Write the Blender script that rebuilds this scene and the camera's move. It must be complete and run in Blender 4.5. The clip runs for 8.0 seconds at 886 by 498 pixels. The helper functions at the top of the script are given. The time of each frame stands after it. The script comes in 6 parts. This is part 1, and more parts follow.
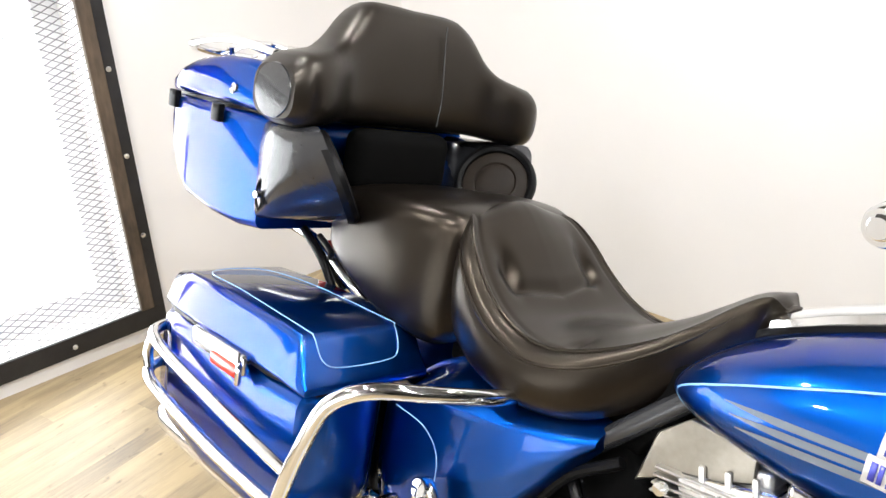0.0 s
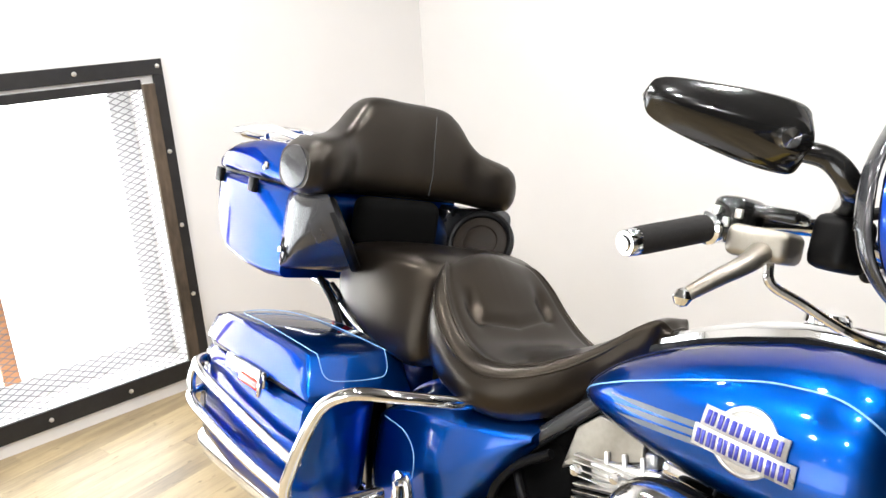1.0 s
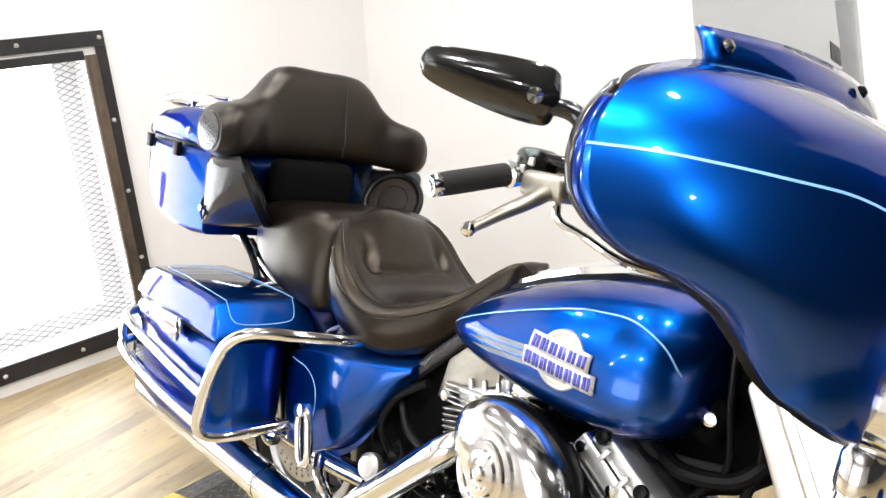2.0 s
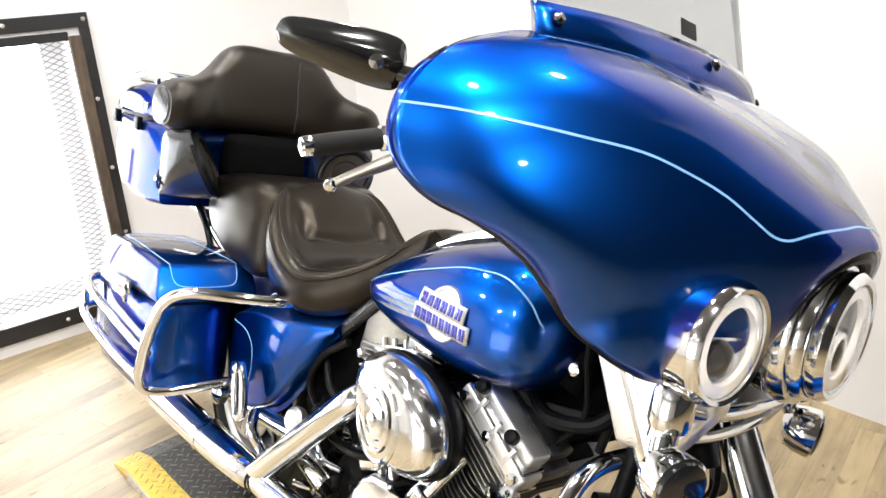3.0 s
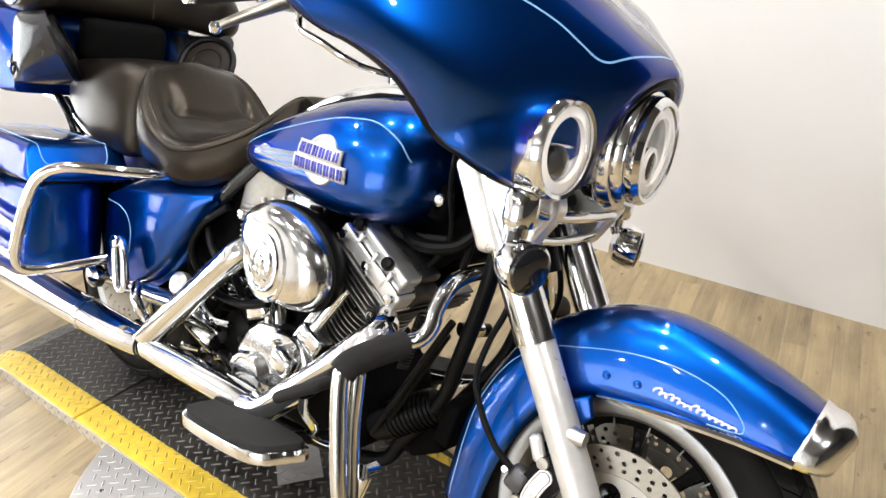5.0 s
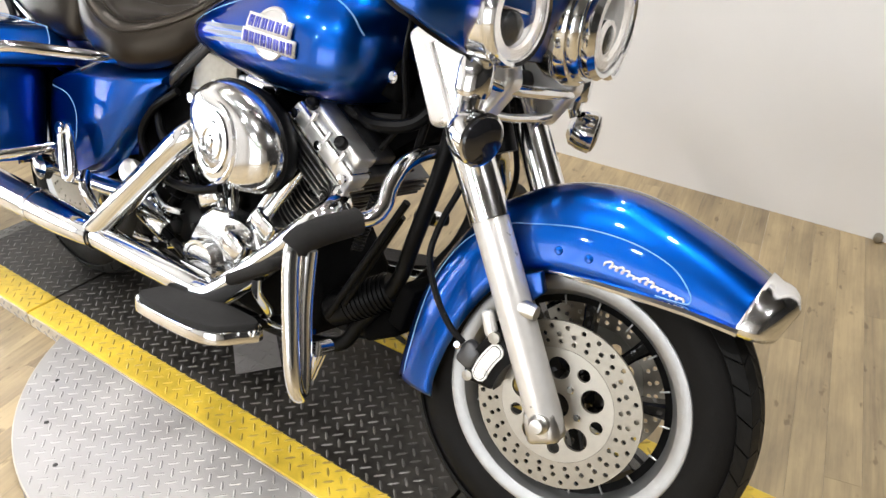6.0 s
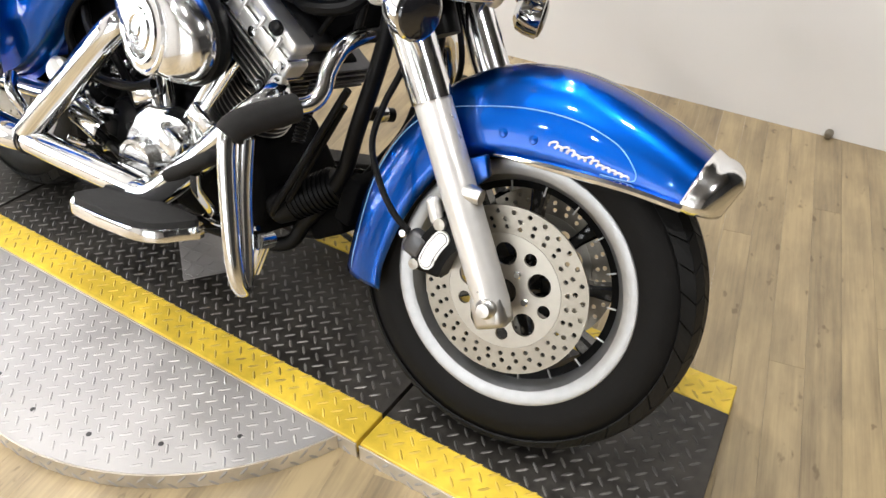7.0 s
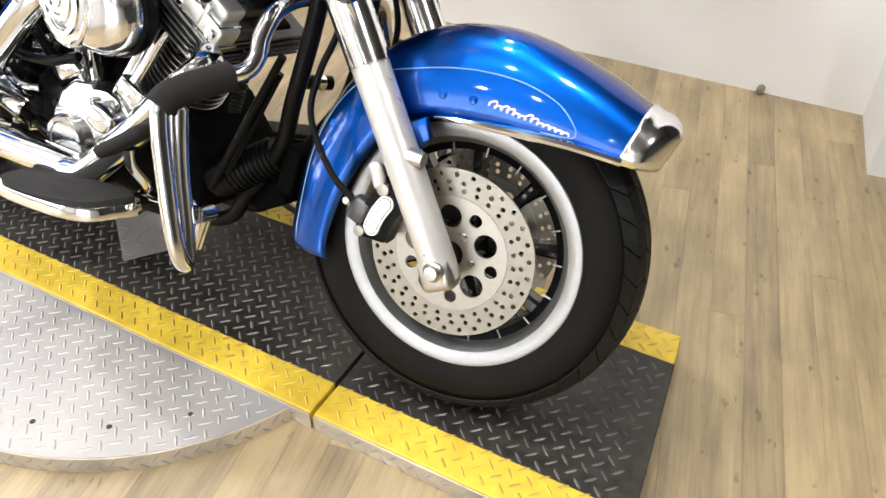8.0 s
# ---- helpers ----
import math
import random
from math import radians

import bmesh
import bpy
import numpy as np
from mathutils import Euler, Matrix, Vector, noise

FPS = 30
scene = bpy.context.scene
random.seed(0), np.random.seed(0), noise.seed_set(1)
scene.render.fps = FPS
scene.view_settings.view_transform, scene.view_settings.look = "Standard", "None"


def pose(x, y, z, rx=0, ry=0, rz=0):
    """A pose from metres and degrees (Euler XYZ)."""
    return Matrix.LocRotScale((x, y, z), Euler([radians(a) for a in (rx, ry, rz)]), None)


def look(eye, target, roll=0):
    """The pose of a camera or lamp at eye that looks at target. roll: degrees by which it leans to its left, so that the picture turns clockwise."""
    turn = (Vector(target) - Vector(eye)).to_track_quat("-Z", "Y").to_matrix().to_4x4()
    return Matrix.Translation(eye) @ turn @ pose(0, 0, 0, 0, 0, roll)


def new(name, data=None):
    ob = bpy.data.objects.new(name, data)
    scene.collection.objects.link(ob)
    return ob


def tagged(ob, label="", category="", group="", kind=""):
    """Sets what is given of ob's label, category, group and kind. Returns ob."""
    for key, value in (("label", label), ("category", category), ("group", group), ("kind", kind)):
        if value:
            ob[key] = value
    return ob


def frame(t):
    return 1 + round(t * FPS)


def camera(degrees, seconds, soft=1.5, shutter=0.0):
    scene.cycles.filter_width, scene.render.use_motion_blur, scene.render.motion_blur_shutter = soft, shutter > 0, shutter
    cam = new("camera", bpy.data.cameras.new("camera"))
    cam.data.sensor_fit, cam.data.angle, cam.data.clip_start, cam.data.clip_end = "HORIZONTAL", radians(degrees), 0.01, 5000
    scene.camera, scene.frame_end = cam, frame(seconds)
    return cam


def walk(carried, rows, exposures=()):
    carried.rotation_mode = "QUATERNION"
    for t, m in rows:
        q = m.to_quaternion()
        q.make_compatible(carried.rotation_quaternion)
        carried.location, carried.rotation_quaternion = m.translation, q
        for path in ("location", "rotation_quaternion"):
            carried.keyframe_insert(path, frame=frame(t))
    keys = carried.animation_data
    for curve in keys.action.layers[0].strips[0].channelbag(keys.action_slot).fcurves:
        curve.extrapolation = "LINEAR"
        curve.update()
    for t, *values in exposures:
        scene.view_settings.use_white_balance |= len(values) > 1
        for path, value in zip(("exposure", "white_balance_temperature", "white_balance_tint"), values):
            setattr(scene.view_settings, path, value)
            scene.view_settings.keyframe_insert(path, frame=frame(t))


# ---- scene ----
cam = camera(58.8, 8.0)
PATH = [
    (0, (1.018, -0.727, 1.440), (-0.295, 0.554, 0.643), -2.6),
    (0.5, (1.208, -0.752, 1.471), (-0.249, 0.445, 0.802), -4.0),
    (1, (1.38, -0.871, 1.5), (-0.062, 0.375, 0.894), -3.6),
    (1.5, (1.516, -0.922, 1.513), (0.111, 0.338, 0.85), -4.2),
    (2, (1.651, -0.843, 1.503), (0.252, 0.417, 0.827), -3.7),
    (3.5, (1.937, -0.751, 1.469), (0.499, 0.449, 0.768), -3.5),
    (4, (1.943, -0.855, 1.461), (0.646, 0.467, 0.707), -3.0),
    (4.5, (1.979, -0.928, 1.435), (0.796, 0.47, 0.63), -2.7),
    (6, (2.048, -0.946, 1.319), (1.047, 0.431, 0.269), -0.2),
    (6.5, (2.062, -0.941, 1.281), (1.119, 0.414, 0.152), 0.3),
    (7, (2.084, -0.937, 1.245), (1.218, 0.403, 0.041), 0.2),
    (7.5, (2.082, -0.942, 1.224), (1.241, 0.395, -0.003), -0.3),
    (8, (2.09, -0.942, 1.231), (1.361, 0.431, -0.027), 0.6),
]
walk(cam, [(t, look(eye, target, roll)) for t, eye, target, roll in PATH], [(0, -0.10), (2, -0.08), (3.5, -0.04), (4.5, -0.10), (6, -0.30), (6.5, -0.30), (7, -0.27), (7.5, -0.22), (8, -0.12)])

# ---- light ----
world = bpy.data.worlds.new("world")
scene.world = world
world.use_nodes = True
wn = world.node_tree.nodes
wn["Background"].inputs[0].default_value = (0.80, 0.88, 1.0, 1)
wn["Background"].inputs[1].default_value = 0.3

FLOOR = -0.045
CEIL = 2.75


def area(name, m, size, watts, colour=(1, 1, 1), shape="RECTANGLE", size_y=None):
    d = bpy.data.lights.new(name, "AREA")
    d.shape, d.size, d.energy, d.color = shape, size, watts, colour
    if size_y:
        d.size_y = size_y
    ob = new(name, d)
    ob.matrix_world = m
    return ob


LAMPS = [(-0.9, -1.0), (-0.9, 0.3), (0.2, -1.7), (0.2, -0.6), (0.3, 0.7), (1.2, -1.3), (1.2, 0.1), (1.1, 1.0), (1.9, -0.3)]
# Out of view; the last is added to brighten the floor and fairing.
SIDE_LAMPS = [(-0.8, -3.2), (0.3, -4.2), (1.2, -3.2), (2.2, -4.2), (3.3, -0.7)]
for lx, ly in LAMPS + SIDE_LAMPS:
    area("spot_light", look((lx, ly, CEIL - 0.05), (lx, ly, 0)), 0.10, 34 if lx > 3 else 16 if ly > 0.6 else 22, (1.0, 0.985, 0.97), "DISK")
area("window_daylight", look((-1.78, -1.05, 0.72), (2, -1.05, 0.3)), 2.6, 7, (0.86, 0.92, 1.0), "RECTANGLE", 1.05)
area("shopfront_daylight", look((0.8, -4.95, 1.15), (0.8, 0, 1.0)), 3.3, 58, (0.94, 0.97, 1.0), "RECTANGLE", 2.1)


# ---- materials ----
def material(name, base, rough=0.5, metal=0.0, coat=0.0, scale=40.0, vary=0.12, bump=0.0, bump_scale=200.0, rough_vary=0.08, stretch=(1, 1, 1), random=0.0, spec=0.5):
    m = bpy.data.materials.new(name)
    m.use_nodes = True
    n, l = m.node_tree.nodes, m.node_tree.links
    b = n["Principled BSDF"]
    b.inputs["Metallic"].default_value = metal
    b.inputs["Coat Weight"].default_value = coat
    b.inputs["Specular IOR Level"].default_value = spec
    b.inputs["Coat Roughness"].default_value = 0.03
    b.inputs["Coat IOR"].default_value = 1.42
    tc = n.new("ShaderNodeTexCoord")
    mp = n.new("ShaderNodeMapping")
    mp.inputs["Scale"].default_value = stretch
    l.new(tc.outputs["Object"], mp.inputs[0])
    big = n.new("ShaderNodeTexNoise")
    big.inputs["Scale"].default_value = scale * 0.12
    fine = n.new("ShaderNodeTexNoise")
    fine.inputs["Scale"].default_value = scale
    fine.inputs["Detail"].default_value = 6
    for t in (big, fine):
        l.new(mp.outputs[0], t.inputs["Vector"])
    mix = n.new("ShaderNodeMath")
    mix.operation = "ADD"
    l.new(big.outputs[0], mix.inputs[0])
    l.new(fine.outputs[0], mix.inputs[1])
    rm = n.new("ShaderNodeMapRange")
    rm.inputs[1].default_value, rm.inputs[2].default_value = 0.6, 1.4
    rm.inputs[3].default_value, rm.inputs[4].default_value = 1 - vary, 1 + vary
    l.new(mix.outputs[0], rm.inputs[0])
    fac = rm.outputs[0]
    if random:
        oi = n.new("ShaderNodeObjectInfo")
        r2 = n.new("ShaderNodeMapRange")
        r2.inputs[3].default_value, r2.inputs[4].default_value = 1 - random, 1 + random
        l.new(oi.outputs["Random"], r2.inputs[0])
        mu = n.new("ShaderNodeMath")
        mu.operation = "MULTIPLY"
        l.new(fac, mu.inputs[0])
        l.new(r2.outputs[0], mu.inputs[1])
        fac = mu.outputs[0]
    sc = n.new("ShaderNodeVectorMath")
    sc.operation = "SCALE"
    sc.inputs[0].default_value = base
    l.new(fac, sc.inputs["Scale"])
    l.new(sc.outputs[0], b.inputs["Base Color"])
    rr = n.new("ShaderNodeMapRange")
    rr.inputs[1].default_value, rr.inputs[2].default_value = 0.6, 1.4
    rr.inputs[3].default_value, rr.inputs[4].default_value = max(0.02, rough - rough_vary), min(1, rough + rough_vary)
    l.new(mix.outputs[0], rr.inputs[0])
    l.new(rr.outputs[0], b.inputs["Roughness"])
    if bump:
        bt = n.new("ShaderNodeTexNoise")
        bt.inputs["Scale"].default_value = bump_scale
        bt.inputs["Detail"].default_value = 4
        l.new(mp.outputs[0], bt.inputs["Vector"])
        bu = n.new("ShaderNodeBump")
        bu.inputs["Strength"].default_value = bump
        bu.inputs["Distance"].default_value = 0.002
        l.new(bt.outputs[0], bu.inputs["Height"])
        l.new(bu.outputs[0], b.inputs["Normal"])
    return m


def emissive(name, colour, strength):
    m = bpy.data.materials.new(name)
    m.use_nodes = True
    b = m.node_tree.nodes["Principled BSDF"]
    b.inputs["Base Color"].default_value = (*colour, 1)
    b.inputs["Emission Color"].default_value = (*colour, 1)
    b.inputs["Emission Strength"].default_value = strength
    return m


def glass(name, colour=(1, 1, 1), rough=0.02, ior=1.45):
    m = bpy.data.materials.new(name)
    m.use_nodes = True
    b = m.node_tree.nodes["Principled BSDF"]
    b.inputs["Base Color"].default_value = (*colour, 1)
    b.inputs["Roughness"].default_value = rough
    b.inputs["IOR"].default_value = ior
    b.inputs["Transmission Weight"].default_value = 1
    return m


BLUE = material("blue_metallic_paint", (0.0015, 0.078, 0.41), 0.34, 1.0, 1.0, 8, 0.04, rough_vary=0.01)
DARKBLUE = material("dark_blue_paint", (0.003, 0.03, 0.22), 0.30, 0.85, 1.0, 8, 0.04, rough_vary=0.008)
for paint in (BLUE, DARKBLUE):
    paint.node_tree.nodes["Principled BSDF"].inputs["Specular Tint"].default_value = (0.0, 0.01, 0.03, 1)
    paint.node_tree.nodes["Principled BSDF"].inputs["Coat IOR"].default_value = 1.45
PIN = material("light_blue_pinstripe", (0.22, 0.48, 0.85), 0.35, 0.0, 0.5)
GREY_STRIPE = material("grey_stripe", (0.13, 0.16, 0.20), 0.45, 0.0, 0.4)
CHROME = material("chrome", (0.82, 0.83, 0.84), 0.085, 1.0, 0, 30, 0.04, rough_vary=0.03)
CHROME_WORN = material("hazy_chrome", (0.86, 0.865, 0.87), 0.14, 1.0, 0, 40, 0.06, 0.06, 120, 0.05)
ROCKER = material("soft_polished_alloy", (0.88, 0.87, 0.85), 0.33, 0.8, 0, 40, 0.06, 0.05, 200)
SATIN = material("satin_aluminium", (0.62, 0.61, 0.59), 0.34, 1.0, 0, 60, 0.08, 0.05, 300)
CAST = material("cast_silver", (0.46, 0.465, 0.47), 0.42, 0.9, 0, 60, 0.12, 0.1, 200)
CARRIER = material("dull_alloy", (0.43, 0.405, 0.36), 0.42, 1.0, 0, 60, 0.12, 0.05, 300)
STEEL = material("brushed_steel", (0.34, 0.315, 0.27), 0.42, 1.0, 0, 80, 0.15, 0.05, 400)
LEATHER = material("black_leather", (0.0045, 0.0034, 0.0027), 0.29, 0, 0, 22, 0.2, 0.0, 260, 0.015, spec=0.38)
BACKLEATHER = material("worn_black_leather", (0.008, 0.0063, 0.005), 0.33, 0, 0, 22, 0.2, 0.03, 260, 0.02, spec=0.44)
BACKLEATHER.node_tree.nodes["Principled BSDF"].inputs["Specular Tint"].default_value = (1.0, 0.90, 0.78, 1)
LEATHER.node_tree.nodes["Principled BSDF"].inputs["Specular Tint"].default_value = (1.0, 0.84, 0.66, 1)
FABRIC = material("black_pad", (0.004, 0.004, 0.004), 0.8, 0, 0, 60, 0.25, 0.3, 400, spec=0.03)
GRILLE = material("brown_grille", (0.016, 0.012, 0.009), 0.5, 0, 0, 300, 0.4, 0.4, 900, spec=0.15)
GREYVINYL = material("grey_vinyl", (0.022, 0.023, 0.026), 0.24, 0, 0.4, 40, 0.15, 0.03, 300, 0.03, spec=0.5)
BLACK = material("gloss_black", (0.008, 0.008, 0.008), 0.14, 0, 0.8, 40, 0.2)
SATINBLACK = material("satin_black", (0.004, 0.004, 0.0043), 0.36, 0.0, 0.0, 40, 0.3, 0.1, 200, spec=0.12)
RUBBER = material("tyre_rubber", (0.0055, 0.0052, 0.005), 0.60, 0, 0, 50, 0.3, 0.2, 300, spec=0.16)
# The tyre's rubber again, lighter where the tread catches light.
LITRUBBER = material("lit_tread_rubber", (0.013, 0.013, 0.013), 0.55, 0, 0, 50, 0.3, 0.2, 300, spec=0.25)
FOAM = material("foam_rubber", (0.021, 0.020, 0.0195), 0.8, 0, 0, 90, 0.25, 0.5, 500, spec=0.2)
GUNMETAL = material("fin_black", (0.10, 0.10, 0.104), 0.34, 0.6, 0, 60, 0.3)
SLIDER = material("polished_alloy", (0.80, 0.785, 0.76), 0.32, 0.5, 0, 60, 0.06, 0.05, 300)
WRINKLE = material("wrinkle_black", (0.0035, 0.0035, 0.0037), 0.7, 0, 0, 60, 0.3, 0.35, 500, spec=0.04)
RED = material("red_reflector", (0.55, 0.03, 0.01), 0.12, 0, 1.0)
AMBER = material("dark_smoke_lens", (0.012, 0.012, 0.014), 0.08, 0, 1.0)
BADGE_BLUE = material("badge_blue", (0.05, 0.06, 0.42), 0.3, 0.2, 0.5)
LED = emissive("lit_ring", (0.95, 0.90, 0.84), 0.12)
REFLECTOR = material("lamp_reflector", (0.66, 0.66, 0.65), 0.42, 0.55, 0, 60, 0.1)
LENS = glass("clear_lens")
SHIELD = glass("smoked_windshield", (0.50, 0.51, 0.52), 0.02, 1.03)
YELLOW = material("yellow_paint", (0.70, 0.49, 0.045), 0.45, 0, 0.05, 30, 0.30, 0.1, 120)
DECK = material("dark_worn_steel", (0.040, 0.036, 0.031), 0.44, 0.4, 0, 34, 0.8, 0.15, 150, 0.14)
TREAD = material("worn_tread_steel", (0.13, 0.125, 0.118), 0.38, 0.7, 0, 14, 0.6)
YELLOWTREAD = material("scuffed_yellow_paint", (0.50, 0.34, 0.045), 0.5, 0, 0, 18, 0.55)
# The floor's beige reflection is put into the base colour of the edges.
PLATE_EDGE = material("floor_toned_plate_edge", (0.60, 0.55, 0.46), 0.42, 0.55, 0, 22, 0.3, 0.15, 90, 0.1)
ALUPLATE = material("bright_plate", (0.40, 0.385, 0.375), 0.48, 0.5, 0, 6, 0.14, 0.1, 90, 0.1)
WALL = material("white_wall_paint", (0.755, 0.74, 0.722), 0.75, 0, 0, 3, 0.03, 0.15, 90)
UNSEEN_DARK = material("unseen_wall_dark", (0.04, 0.039, 0.038), 0.8, 0, 0, 3, 0.1)
DIM = material("dark_grey_paint", (0.12, 0.117, 0.113), 0.7, 0, 0, 3, 0.1)
IRON = material("black_iron", (0.022, 0.021, 0.021), 0.5, 0.3, 0, 30, 0.35, 0.2, 120)
RUST = material("rusty_iron", (0.085, 0.062, 0.042), 0.65, 0.2, 0, 60, 0.6, 0.6, 90, stretch=(1, 1, 0.25))
MESHW = material("mesh_wire", (0.22, 0.22, 0.24), 0.5, 0.5, 0, 30, 0.2)
REVEAL = material("white_reveal", (0.85, 0.86, 0.87), 0.7, 0, 0, 3, 0.03)
OUTSIDE = emissive("bright_daylight", (0.95, 0.98, 1.0), 6.5)
STREET = emissive("pale_daylight", (0.95, 0.98, 1.0), 1.0)
ORANGE = material("orange_brown_post", (0.62, 0.30, 0.14), 0.6, 0, 0, 20, 0.2)


PLANK_TURN = radians(11)


def plank_material(name, light, dark):
    """Pale printed wood: long streaks, blotches and a tone of its own for each plank."""
    m = bpy.data.materials.new(name)
    m.use_nodes = True
    n, l = m.node_tree.nodes, m.node_tree.links
    b = n["Principled BSDF"]
    geo = n.new("ShaderNodeNewGeometry")
    oi = n.new("ShaderNodeObjectInfo")
    turn = n.new("ShaderNodeMapping")
    turn.inputs["Rotation"].default_value = (0, 0, -PLANK_TURN)
    l.new(geo.outputs["Position"], turn.inputs[0])
    add = n.new("ShaderNodeVectorMath")
    add.operation = "MULTIPLY_ADD"
    add.inputs[1].default_value = (1, 1, 1)
    l.new(turn.outputs[0], add.inputs[0])
    sh = n.new("ShaderNodeVectorMath")
    sh.operation = "SCALE"
    sh.inputs[0].default_value = (0, 7.0, 3.0)
    l.new(oi.outputs["Random"], sh.inputs["Scale"])
    l.new(sh.outputs[0], add.inputs[2])

    def streak(scale, stretch, detail, rough):
        mp = n.new("ShaderNodeMapping")
        mp.inputs["Scale"].default_value = stretch
        l.new(add.outputs[0], mp.inputs[0])
        t = n.new("ShaderNodeTexNoise")
        t.inputs["Scale"].default_value, t.inputs["Detail"].default_value, t.inputs["Roughness"].default_value = scale, detail, rough
        l.new(mp.outputs[0], t.inputs["Vector"])
        return t.outputs[0]
    a = streak(9.0, (3.0, 0.28, 1), 6, 0.65)
    f = streak(60.0, (2.2, 0.06, 1), 4, 0.6)
    k = streak(4.2, (1.5, 0.6, 1), 5, 0.62)
    s1 = n.new("ShaderNodeMath")
    s1.operation = "MULTIPLY_ADD"
    s1.inputs[1].default_value = 0.5
    l.new(f, s1.inputs[0])
    l.new(a, s1.inputs[2])
    s2 = n.new("ShaderNodeMath")
    s2.operation = "MULTIPLY_ADD"
    s2.inputs[1].default_value = 1.15
    l.new(k, s2.inputs[0])
    l.new(s1.outputs[0], s2.inputs[2])
    s3 = n.new("ShaderNodeMath")
    s3.operation = "MULTIPLY_ADD"
    s3.inputs[1].default_value = 0.22
    l.new(oi.outputs["Random"], s3.inputs[0])
    l.new(s2.outputs[0], s3.inputs[2])
    r = n.new("ShaderNodeMapRange")
    r.inputs[1].default_value, r.inputs[2].default_value = 1.16, 1.86
    l.new(s3.outputs[0], r.inputs[0])
    mx = n.new("ShaderNodeMix")
    mx.data_type = "RGBA"
    mx.inputs["A"].default_value, mx.inputs["B"].default_value = (*light, 1), (*dark, 1)
    l.new(r.outputs[0], mx.inputs["Factor"])
    kn = streak(24.0, (1.3, 0.6, 1), 3, 0.5)
    kr = n.new("ShaderNodeMapRange")
    kr.inputs[1].default_value, kr.inputs[2].default_value = 0.655, 0.72
    kr.inputs[4].default_value = 0.55
    l.new(kn, kr.inputs[0])
    kx = n.new("ShaderNodeMix")
    kx.data_type = "RGBA"
    kx.inputs["B"].default_value = (0.085, 0.052, 0.026, 1)
    l.new(kr.outputs[0], kx.inputs["Factor"])
    l.new(mx.outputs["Result"], kx.inputs["A"])
    l.new(kx.outputs["Result"], b.inputs["Base Color"])
    b.inputs["Roughness"].default_value = 0.38
    bu = n.new("ShaderNodeBump")
    bu.inputs["Strength"].default_value, bu.inputs["Distance"].default_value = 0.15, 0.001
    l.new(f, bu.inputs["Height"])
    l.new(bu.outputs[0], b.inputs["Normal"])
    return m


PLANK = plank_material("pale_wood_plank", (0.43, 0.33, 0.186), (0.175, 0.132, 0.082))


# ---- mesh helpers ----
def part(name, bm, mat, parent=None, label="", xf=None, smooth=True, solid=0.0):
    """Links a bmesh as one mesh object under parent."""
    if xf is not None:
        bm.transform(xf)
    bmesh.ops.recalc_face_normals(bm, faces=bm.faces)
    me = bpy.data.meshes.new(name)
    if smooth:
        for f in bm.faces:
            f.smooth = True
        for e in bm.edges:
            if len(e.link_faces) == 2 and e.calc_face_angle(0) > 0.6:
                e.smooth = False
    bm.to_mesh(me)
    bm.free()
    me.materials.append(mat)
    ob = new(name, me)
    if parent is not None:
        ob.parent = parent
    if solid:
        s = ob.modifiers.new("thickness", "SOLIDIFY")
        s.thickness, s.offset = solid, -1
    if label:
        tagged(ob, label)
    return ob


def smooth_path(pts, n=8, closed=False):
    """Catmull-Rom through the points."""
    P = [Vector(p) for p in pts]
    if len(P) < 3:
        return P
    out = []
    m = len(P)
    for i in range(m if closed else m - 1):
        if closed:
            p0, p1, p2, p3 = P[(i - 1) % m], P[i], P[(i + 1) % m], P[(i + 2) % m]
        else:
            p1, p2 = P[i], P[i + 1]
            p0 = P[i - 1] if i > 0 else p1 * 2 - p2
            p3 = P[i + 2] if i + 2 < m else p2 * 2 - p1
        for k in range(n):
            t = k / n
            out.append(0.5 * ((2 * p1) + (p2 - p0) * t + (2 * p0 - 5 * p1 + 4 * p2 - p3) * t * t + (3 * p1 - p0 - 3 * p2 + p3) * t ** 3))
    if not closed:
        out.append(P[-1])
    return out


def rounded(ring, share=0.22):
    """Each corner of a closed ring becomes two points, so that a smooth path through them keeps its flats."""
    out = []
    m = len(ring)
    for i in range(m):
        p, a, b = ring[i], ring[i - 1], ring[(i + 1) % m]
        for q in (a, b):
            out.append(p.lerp(q, min(share, 0.012 / max((q - p).length, 1e-4))))
    return out


def lerp_list(vals, s):
    """Smooth value at s in 0..1 along evenly spaced values."""
    x = s * (len(vals) - 1)
    i = min(int(x), len(vals) - 2)
    t = x - i
    a, b = vals[i], vals[i + 1]
    p = vals[i - 1] if i else 2 * a - b
    q = vals[i + 2] if i + 2 < len(vals) else 2 * b - a
    return 0.5 * (2 * a + (b - p) * t + (2 * p - 5 * a + 4 * b - q) * t * t + (3 * a - p - 3 * b + q) * t ** 3)


def along(xs, vals, x):
    """Smooth value at x along given stations (any order of travel)."""
    if xs[0] > xs[-1]:
        xs, vals = xs[::-1], vals[::-1]
    if x <= xs[0]:
        return vals[0]
    if x >= xs[-1]:
        return vals[-1]
    i = max(k for k in range(len(xs) - 1) if xs[k] <= x)

    def slope(k):
        a, b = max(k - 1, 0), min(k + 1, len(xs) - 1)
        return (vals[b] - vals[a]) / (xs[b] - xs[a])
    h = xs[i + 1] - xs[i]
    t = (x - xs[i]) / h
    a, b, c, d = 2 * t ** 3 - 3 * t * t + 1, t ** 3 - 2 * t * t + t, 3 * t * t - 2 * t ** 3, t ** 3 - t * t
    return a * vals[i] + b * h * slope(i) + c * vals[i + 1] + d * h * slope(i + 1)


